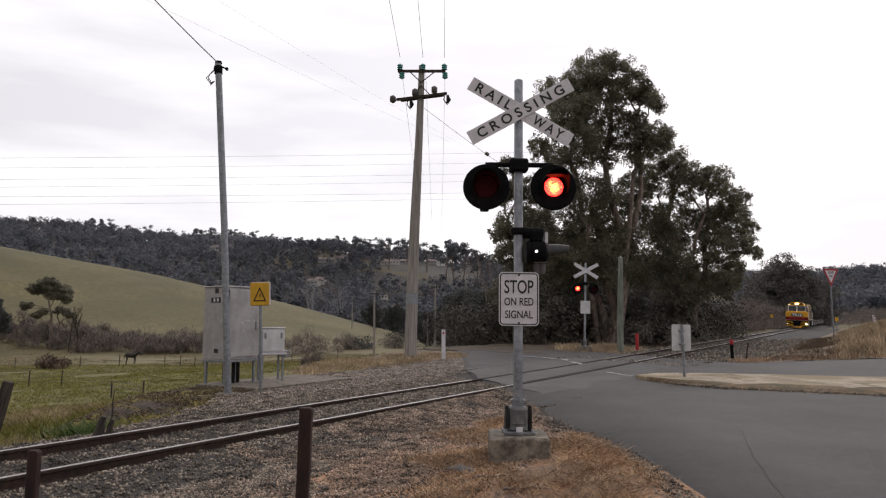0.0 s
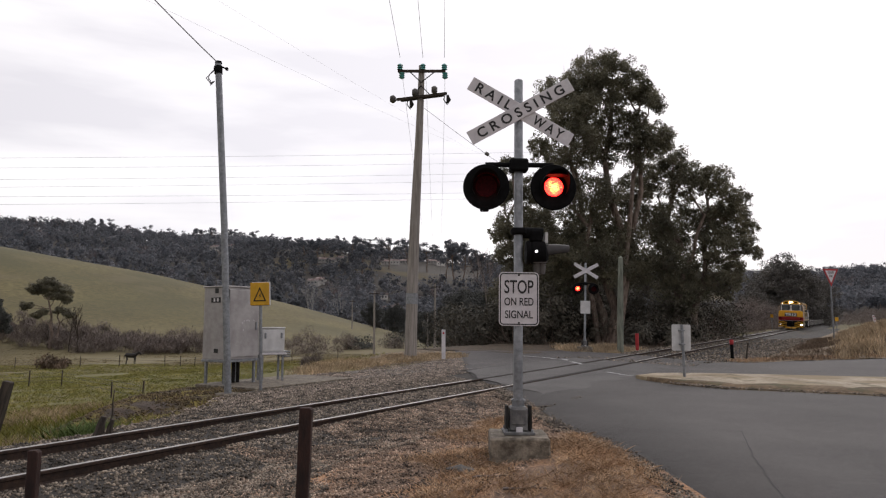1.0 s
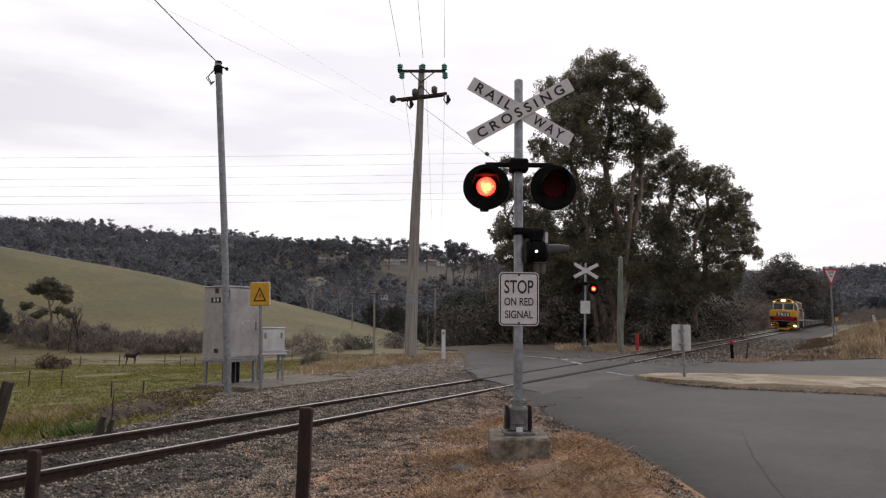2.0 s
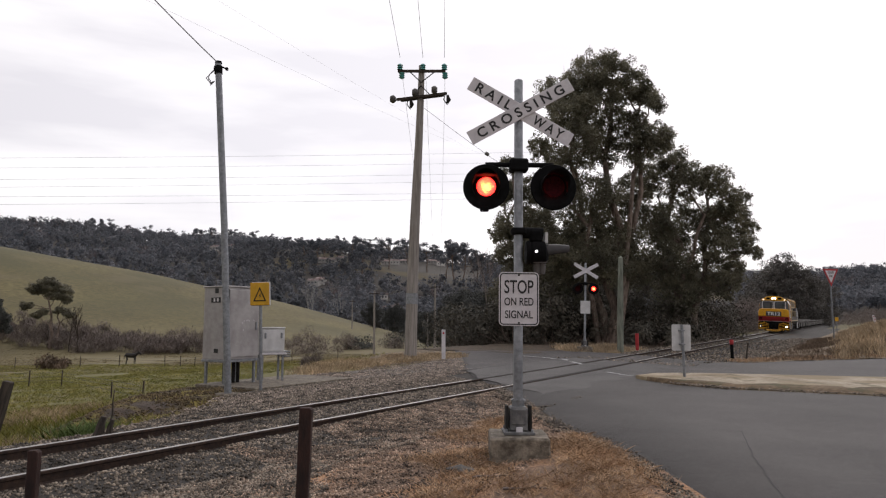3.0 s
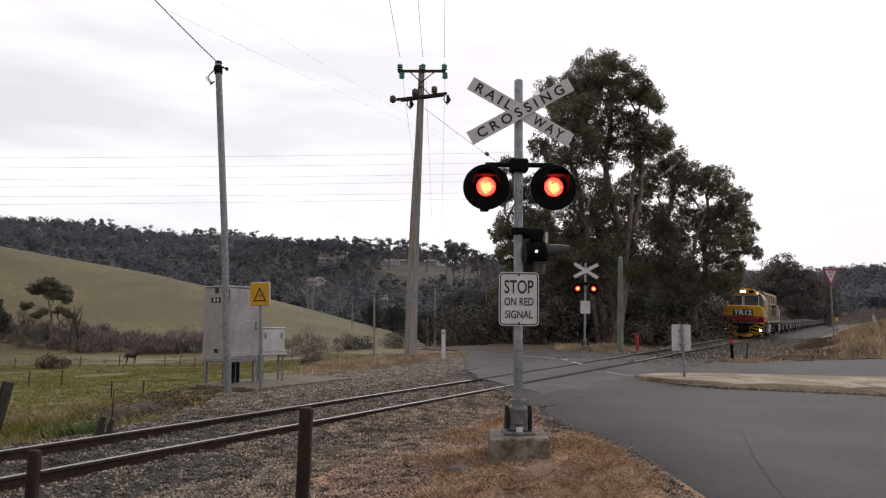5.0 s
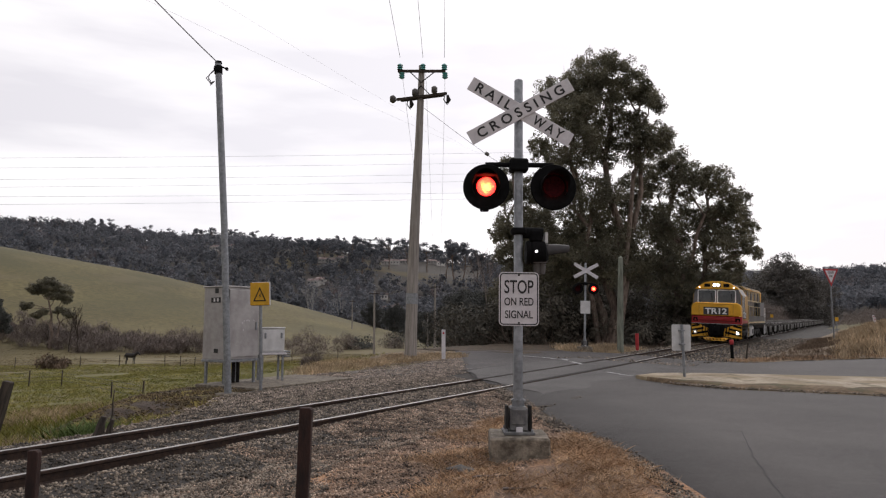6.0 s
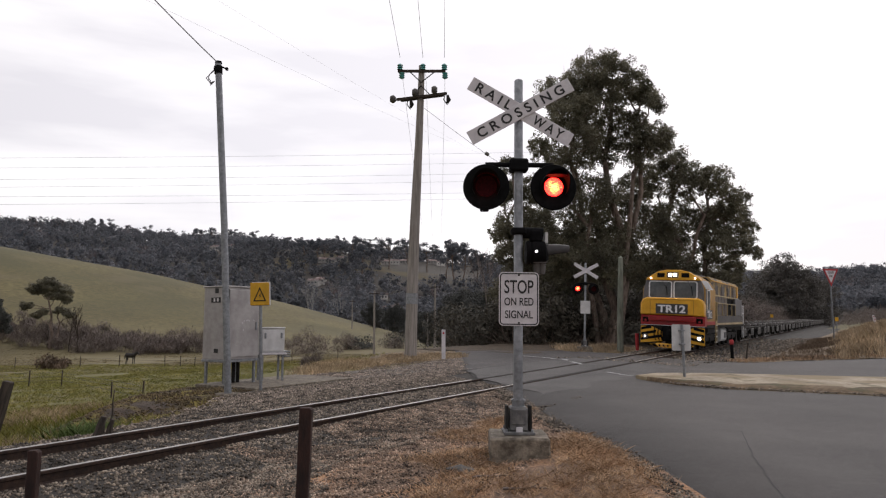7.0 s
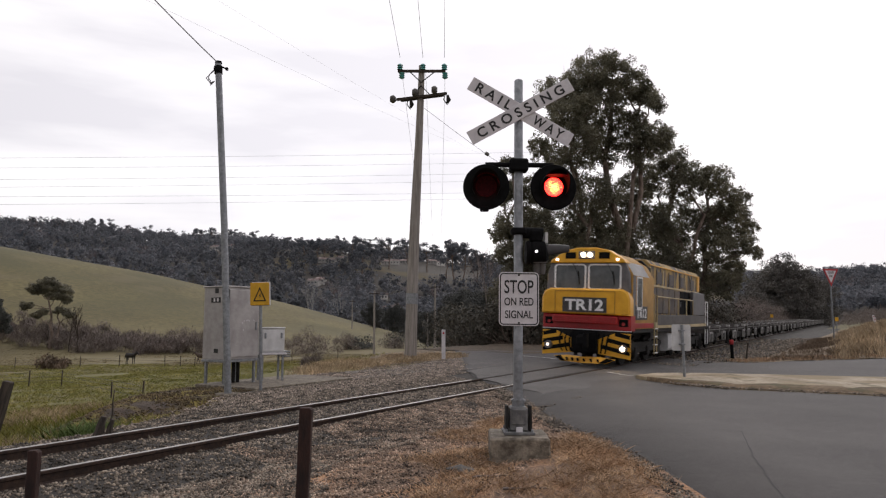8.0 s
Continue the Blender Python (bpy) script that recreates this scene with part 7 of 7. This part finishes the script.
def far_pole(px, d, top, foot):
    x = (px - 784) / 1200 * d
    z0 = min(land(x, d), EYE + (566 - foot) / 1200 * d)
    h = EYE + (566 - top) / 1200 * d - z0
    t = thing("far_power_pole", "distant timber power pole with a short crossarm", "pole", pose(x, d, z0 - 0.3), "distant power poles")
    bm = B()
    tube(bm, [(0, 0, 0), (0, 0, h + 0.3)], [0.2, 0.14], 8)
    part("shaft", bm, M_POLEWOOD, t)
    bm = B()
    box(bm, -0.9, 0.9, -0.2, -0.08, h - 0.3, h - 0.15, 0.01)
    part("crossarm", bm, M_OLDWOOD, t)


far_pole(770, 112, 503, 608)
far_pole(757, 150, 555, 597)
far_pole(663, 115, 515, 603)
far_pole(624, 200, 531, 560)
wire("overhead_wire", (-11.6, 115, 5.8), (-52, 160, 7.5), 1.2, 0.02, "thin distant overhead wire over the pasture")


# ---- pasture: horses, fences ----
def horse(x, y, rz, coat, label):
    t = thing("horse", label, "horse", pose(x, y, land(x, y), 0, 0, rz))
    bm = B()
    tube(bm, [(-0.78, 0, 1.12), (-0.6, 0, 1.2), (-0.2, 0, 1.14), (0.25, 0, 1.13), (0.58, 0, 1.2), (0.74, 0, 1.2)], [0.12, 0.29, 0.31, 0.31, 0.28, 0.12], 14)
    part("body", bm, coat, t)
    bm = B()
    tube(bm, [(0.55, 0, 1.22), (0.85, 0, 1.42), (0.98, 0, 1.52)], [0.22, 0.17, 0.13], 10)
    tube(bm, [(0.92, 0, 1.58), (1.08, 0, 1.5), (1.32, 0, 1.26)], [0.1, 0.11, 0.06], 10)
    for sd in (-0.05, 0.05):
        tube(bm, [(0.96, sd, 1.62), (0.98, sd, 1.76)], [0.035, 0.008], 6)
    part("head_and_neck", bm, coat, t)
    ls = []
    for lx, ly in ((0.52, 0.14), (0.48, -0.14), (-0.6, 0.14), (-0.55, -0.14)):
        bm = B()
        f = lx > 0
        tube(bm, [(0, 0, 0), (0.02 if f else 0.1, 0, -0.48), (0.0, 0, -0.55), (0.0 if f else -0.04, 0, -0.98), (0.04, 0, -1.06)], [0.11 if f else 0.15, 0.065, 0.05, 0.04, 0.06], 8)
        o = part("leg", bm, coat, t)
        o.matrix_basis = pose(lx, ly, 1.06)
        ls.append(o)
    bm = B()
    tube(bm, [(-0.76, 0, 1.28), (-0.88, 0, 1.1), (-0.9, 0, 0.65)], [0.04, 0.07, 0.03], 8)
    part("tail", bm, coat, t)
    return t, ls


HORSE, _ = horse(-41.9, 92, 4, M_HORSE, "dark brown horse standing in the pasture")
WALKER, WALKER_LEGS = horse(-28.0, 92, 180, M_BAY, "bay horse trotting past behind the cabinets")


def fence(points, label, h=1.15, r=0.06):
    t = thing("wire_fence", label, "fence", None, "pasture fences")
    prev = None
    rng = random.Random(len(points))
    for x, y in points:
        z = land(x, y)
        bm = B()
        hh = h * rng.uniform(0.85, 1.2)
        e = rng.uniform(-0.05, 0.05)
        tube(bm, [(x, y, z - 0.2), (x + e, y, z + hh)], [r, r * 0.85], 7)
        part("post", bm, M_OLDWOOD, t)
        if prev:
            for k in (0.45, 0.75, 1.02):
                bm = B()
                tube(bm, [(prev[0], prev[1], prev[2] + k), (x, y, z + k)], 0.008, 4)
                part("strand", bm, M_WIRE, t)
        prev = (x, y, z)


fence([((px - 784) / 1200 * d, d) for px, d in ((-30, 50), (62, 51.5), (119, 52), (207, 40), (262, 36))], "post and wire fence across the pasture", 1.1, 0.05)
fence([((px - 784) / 1200 * d, d) for px, d in ((36, 84), (150, 85), (218, 86), (298, 86), (325, 86), (350, 86), (365, 86), (420, 87), (520, 90), (600, 95))], "far post and wire fence in the pasture", 1.3, 0.05)


# ---- loose stones ----
def stones(name, spots, lo, hi, material, label, seed, zf):
    rng = np.random.default_rng(seed)
    n = len(spots)
    base = np.array([(1, 0, 0), (-1, 0, 0), (0, 1, 0), (0, -1, 0), (0, 0, 1), (0, 0, -1), (0.62, 0.6, 0.55), (-0.6, 0.55, -0.6)], float)
    tri = np.array([(4, 0, 6), (4, 6, 2), (0, 2, 6), (4, 2, 1), (4, 1, 3), (4, 3, 0), (5, 2, 0), (5, 0, 3), (5, 3, 1), (5, 1, 7), (5, 7, 2), (1, 2, 7)])
    size = rng.uniform(lo, hi, (n, 1, 1)) * rng.uniform(0.8, 1.25, (n, 1, 3)) * (1, 1, 0.75)
    v = base[None] * (1 + rng.uniform(-0.3, 0.3, (n, 8, 3)))
    a, b = rng.uniform(0, 6.28, n), rng.uniform(0, 6.28, n)
    ca, sa, cb, sb = np.cos(a), np.sin(a), np.cos(b), np.sin(b)
    R = np.zeros((n, 3, 3))
    R[:, 0, 0], R[:, 0, 1], R[:, 1, 0], R[:, 1, 1], R[:, 2, 2] = ca, -sa, sa, ca, 1
    T = np.zeros((n, 3, 3))
    T[:, 0, 0], T[:, 1, 1], T[:, 1, 2], T[:, 2, 1], T[:, 2, 2] = 1, cb, -sb, sb, cb
    v = np.einsum("nij,nkj->nki", R @ T, v * size)
    z = np.array([zf(float(x), float(y)) for x, y in spots]) + size[:, 0, 2] * rng.uniform(-0.2, 0.95, n)
    v += np.column_stack([spots, z])[:, None, :]
    f = (tri[None] + 8 * np.arange(n)[:, None, None]).reshape(-1, 3)
    me = bpy.data.meshes.new(name)
    me.vertices.add(8 * n)
    me.vertices.foreach_set("co", v.ravel())
    me.loops.add(3 * len(f))
    me.loops.foreach_set("vertex_index", f.ravel())
    me.polygons.add(len(f))
    me.polygons.foreach_set("loop_start", np.arange(0, 3 * len(f), 3))
    me.update()
    me.validate()
    me.materials.append(material)
    return tagged(new(name, me), label, "stones", kind="stuff")


def along(n, s0, s1, u0, u1, seed, bias=1.0):
    rng = np.random.default_rng(seed)
    s = s0 + (s1 - s0) * rng.random(n) ** bias
    u = rng.uniform(u0, u1, n)
    k = (np.abs(np.abs(u) - 0.567) > 0.055)
    s, u = s[k], u[k]
    far = s > 0
    ax, ay = np.where(far, AX_FAR[0], AX[0]), np.where(far, AX_FAR[1], AX[1])
    return np.column_stack([TX + ax * s - ay * u, TY + ay * s + ax * u])


stones("ballast_stones", np.array([q for q in along(62000, -19, -4.2, -2.6, 3.4, 91, 1.25) if track_su(*q)[1] < ballast_edge(track_su(*q)[0])]), 0.009, 0.021, M_STONE, "loose grey crushed ballast stones", 92, lambda x, y: max(ballast_z(x, y), verge_z(x, y)) if track_su(x, y)[1] < -0.9 else ballast_z(x, y))
stones("worn_ballast_stones", np.array([q for q in along(20000, -13.5, -3.2, -2.6, 2.6, 191) if noise.noise((q[0] * 0.8, q[1] * 0.8, 5)) + 0.8 * S(track_su(*q)[0], -13.5, -8) > 0.35]), 0.007, 0.016, M_CHIP, "pale brown-grey stones among the ballast", 192, ballast_z)
stones("brown_ballast_stones", np.array([q for q in along(36000, -13.5, -4.8, -2.7, -0.62, 291) if q[0] < interp(q[1], (7, 8.6, 10.2, 12.8, 15, 17), (1.9, 1.8, 1.55, 1.35, 1.1, 0.5)) and track_su(*q)[0] < -4.95 - 0.9 * S(track_su(*q)[1], -0.7, -2.3) and noise.noise((q[0] * 0.9, q[1] * 0.9, 5)) + 1.0 * S(track_su(*q)[0], -14, -9.5) > 0.45]), 0.006, 0.014, M_PEBBLE, "brown stones and grit spilled over the ballast", 292, lambda x, y: max(ballast_z(x, y), verge_z(x, y)) + 0.006)
stones("near_ballast_stones", np.array([q for q in along(62000, -19, -8.0, -3.9, -1.5, 99) if q[0] < -1.2 + 0.8 * noise.noise((q[0] * 1.3, q[1] * 1.3, 0)) and q[1] > 4.5]), 0.007, 0.018, M_STONE, "loose grey crushed ballast stones on the verge", 100, verge_z)
stones("shoulder_stones", np.array([q for q in along(16000, -11.4, -2.6, 1.7, 6.6, 93) if track_su(*q)[1] < interp(track_su(*q)[0], (-11, -9.9, -8.6, -6), (2.4, 3.3, 5.2, 6.9))]), 0.009, 0.021, M_CHIP, "loose grey stones on the shoulder", 94, lambda x, y: max(apron_z(x, y), ballast_z(x, y)) if track_su(x, y)[1] < 3.4 else apron_z(x, y))
rngv = np.random.default_rng(95)
vs = np.column_stack([rngv.uniform(-4, 2.2, 98000), 4.6 + 11.5 * rngv.random(98000) ** 1.3])
vs = np.array([p for p in vs if -4.6 < track_su(*p)[1] < -1.45 and p[0] < interp(p[1], (3, 5.5, 7, 8.6, 10.2, 12.8, 15, 17), (2.4, 2.12, 2.03, 1.9, 1.67, 1.48, 1.25, 0.9))])
stones("verge_stones", vs, 0.006, 0.016, M_PEBBLE, "small brown and grey stones on the verge", 96, verge_z)
stones("far_ballast_stones", along(5000, 5.2, 40, -2.6, 2.4, 97, 1.4), 0.03, 0.05, M_STONE, "grey ballast stones beyond the crossing", 98, ballast_z)


rngv = np.random.default_rng(101)
yy = 4.8 + 11 * rngv.random(5000) ** 1.2
ee = np.interp(yy, (3, 5.5, 7, 8.6, 10.2, 12.8, 15, 17), (2.45, 2.15, 2.08, 1.95, 1.72, 1.52, 1.3, 0.95)) + rngv.normal(size=5000) * 0.09 - 0.03
stones("road_edge_grit", np.column_stack([ee, yy]), 0.006, 0.017, M_STONE, "loose grit along the road edge", 102, lambda x, y: max(road_z(x, y), verge_z(x, y) if x < 2.2 else -1))
stones("margin_stones", np.array([q for q in along(7000, 5, 45, -4.8, -2.5, 103, 1.3) if q[1] > interp(q[0], (6, 8.6, 10.6, 14), (23.2, 24.3, 25.1, 26))]), 0.02, 0.045, M_STONE, "grey gravel between line and bank", 104, lambda x, y: land(x, y) + 0.04)
yy = np.interp(rngv.random(2500), (0, 0.3, 0.7, 1), (0, 2, 3, 4))
kx = np.interp(yy, (0, 1, 2, 3, 4), (5.6, 6.45, 8.95, 13.8, 22)) + rngv.normal(size=2500) * 0.15
ky = np.interp(yy, (0, 1, 2, 3, 4), (16.5, 15.3, 13.9, 12.0, 10.1)) + rngv.normal(size=2500) * 0.12
stones("kerb_grit", np.column_stack([kx, ky]), 0.008, 0.025, M_STONE, "grit and leaves along the island kerb", 105, lambda x, y: -0.06)


stones("spoil_stones", np.array([q for q in along(11000, -13.2, -8.0, 1.5, 7.2, 106) if interp(track_su(*q)[0], (-13.2, -11.2, -8.2), (1.5, 2.3, 4.2)) < track_su(*q)[1] < interp(track_su(*q)[0], (-13.2, -11.2, -8), (3.4, 6.0, 7.4))]), 0.01, 0.03, M_SPOIL, "brown clods and stones on the spoil", 107, lambda x, y: max(land(x, y), -0.75) + 0.06)
stones("apron_stones", np.array([q for q in along(16000, -3.4, 5, 2.4, 9.5, 108) if -2.6 < q[0] < 0.7 + 0.3 * noise.noise((q[0] * 2, q[1] * 2, 0)) and q[1] > 17.5]), 0.008, 0.019, M_CHIP, "loose stones on the gravel apron", 109, lambda x, y: apron_z(x, y) + 0.012)


def boulder(x, y, w, seed):
    bm = B()
    bmesh.ops.create_icosphere(bm, subdivisions=3, radius=1)
    for v in bm.verts:
        k = 1 + 0.35 * noise.noise(v.co * 1.6 + Vector((seed, 0, 0))) + 0.1 * noise.noise(v.co * 5)
        v.co = Vector((v.co.x * w, v.co.y * w * 0.6, v.co.z * w * 0.4)) * k
    solid("rock", bm, M_ROCK, "flat grey rock lying on the verge", "rock", pose(x, y, verge_z(x, y)), "rocks on the verge")


boulder(0.17, 6.9, 0.15, 1)
boulder(-1.55, 7.6, 0.09, 2)
boulder(-1.3, 7.6, 0.06, 4)


# low weeds and scraps
def weed(x, y, n, h, seed, m, label, name="weed_clump"):
    t = blades(name, tufts(n, 22, (x - 0.5, x + 0.5, y - 0.4, y + 0.4), lambda a, b: (a - x) ** 2 + (b - y) ** 2 < 0.2, seed, 0.05), m, label, seed + 1, (h * 0.5, h), 0.006, 0.5)


weed(-5.2, 10.1, 40, 0.42, 700, M_LUSH, "lush dark green weed clump below the track")
weed(-5.75, 10.0, 14, 0.22, 702, M_LUSH, "lush dark green weed clump below the track")


def twig(x, y, l, rz, seed):
    rng = random.Random(seed)
    bm = B()
    a = Vector((-l / 2, 0, 0.015))
    limb(bm, a, (l / 2, 0, 0.02), 0.012, 0.006, rng, 0.06, 6, 5)
    limb(bm, (0, 0, 0.018), (l * 0.25, l * 0.18, 0.03), 0.007, 0.003, rng, 0.06, 5, 3)
    solid("fallen_twig", bm, M_TWIG, "thin fallen reddish twig on the verge", "twig", pose(x, y, verge_z(x, y), 0, 0, rz), "fallen twigs")


twig(0.75, 6.15, 0.45, 4, 1)
twig(0.45, 6.55, 0.35, 12, 2)
twig(0.1, 7.2, 0.16, 50, 3)
twig(-0.35, 6.05, 0.2, -10, 4)


# ---- what moves ----
def motions():
    turn = math.degrees(math.pi - TH_FAR)

    def run(t):
        return 89.95 - 10.3 * t - 0.094 * t * t

    times = [0.25 * k for k in range(33)]
    walk(LOCO, [(t, Matrix.Translation(track(run(t))) @ pose(0, 0, 0, 0, -2.57, turn)) for t in times])
    for k, w in enumerate(WAGONS):
        walk(w, [(t, Matrix.Translation(track(run(t) + 13.75 + 13.45 * k)) @ pose(0, 0, 0, 0, -2.57, turn)) for t in times])
    # one horse shifts its weight, the other trots out from behind the cabinets
    zh = land(-41.9, 92)
    walk(HORSE, [(0.0, pose(-41.85, 92, zh, 0, 0, 4)), (5.0, pose(-41.85, 92, zh, 0, 0, 0)), (6.5, pose(-41.95, 92.05, zh, 0, 0, -10)), (8.0, pose(-41.95, 92.1, zh, 0, 0, -16))])
    rows = []
    for t in [0.25 * k for k in range(33)]:
        x = -26.2 - 3.7 * max(0.0, t - 6.35)
        rows.append((t, pose(x, 92, land(x, 92) + 0.03 * abs(math.sin(9 * max(0.0, t - 6.35))), 0, 0, 180)))
    walk(WALKER, rows)
    for k, leg in enumerate(WALKER_LEGS):
        o = leg.matrix_basis.translation.copy()
        walk(leg, [(t, pose(o.x, o.y, o.z, 0, 24 * math.sin(9 * max(0.0, t - 6.35) + (0 if k in (0, 3) else math.pi)) * (t > 6.35), 0)) for t in [0.125 * k for k in range(65)]])
    # crossing lamps flash in turn: an added shutter hangs closed over the dark one
    first, second = [], []
    on = [0.09 + 1.412 * k for k in range(-1, 7)]
    for k in on:
        first += [(k, False), (k + 0.70, True)]
        second += [(k + 0.06, True), (k + 0.65, False)]

    def flash(sh, changes):
        shut = pose(0, -0.036, 0.112)
        up = pose(0, -0.036, 0.112, -87, 0, 0)
        state = [c for k, c in changes if k <= 0][-1]
        rows = [(0.0, shut if state else up)]
        for k, c in changes:
            if 0.06 < k < 7.9:
                rows += [(k - 0.034, rows[-1][1]), (k + 0.034, shut if c else up)]
        rows.append((8.0, rows[-1][1]))
        walk(sh, rows)

    flash(NEAR_ADDED_SHUTTERS[0], first)
    flash(NEAR_ADDED_SHUTTERS[1], second)
    flash(FAR_ADDED_SHUTTERS[0], second)
    flash(FAR_ADDED_SHUTTERS[1], first)


WAGONS = [WAGON] + [copy_thing(WAGON, Matrix()) for _ in range(11)]
motions()
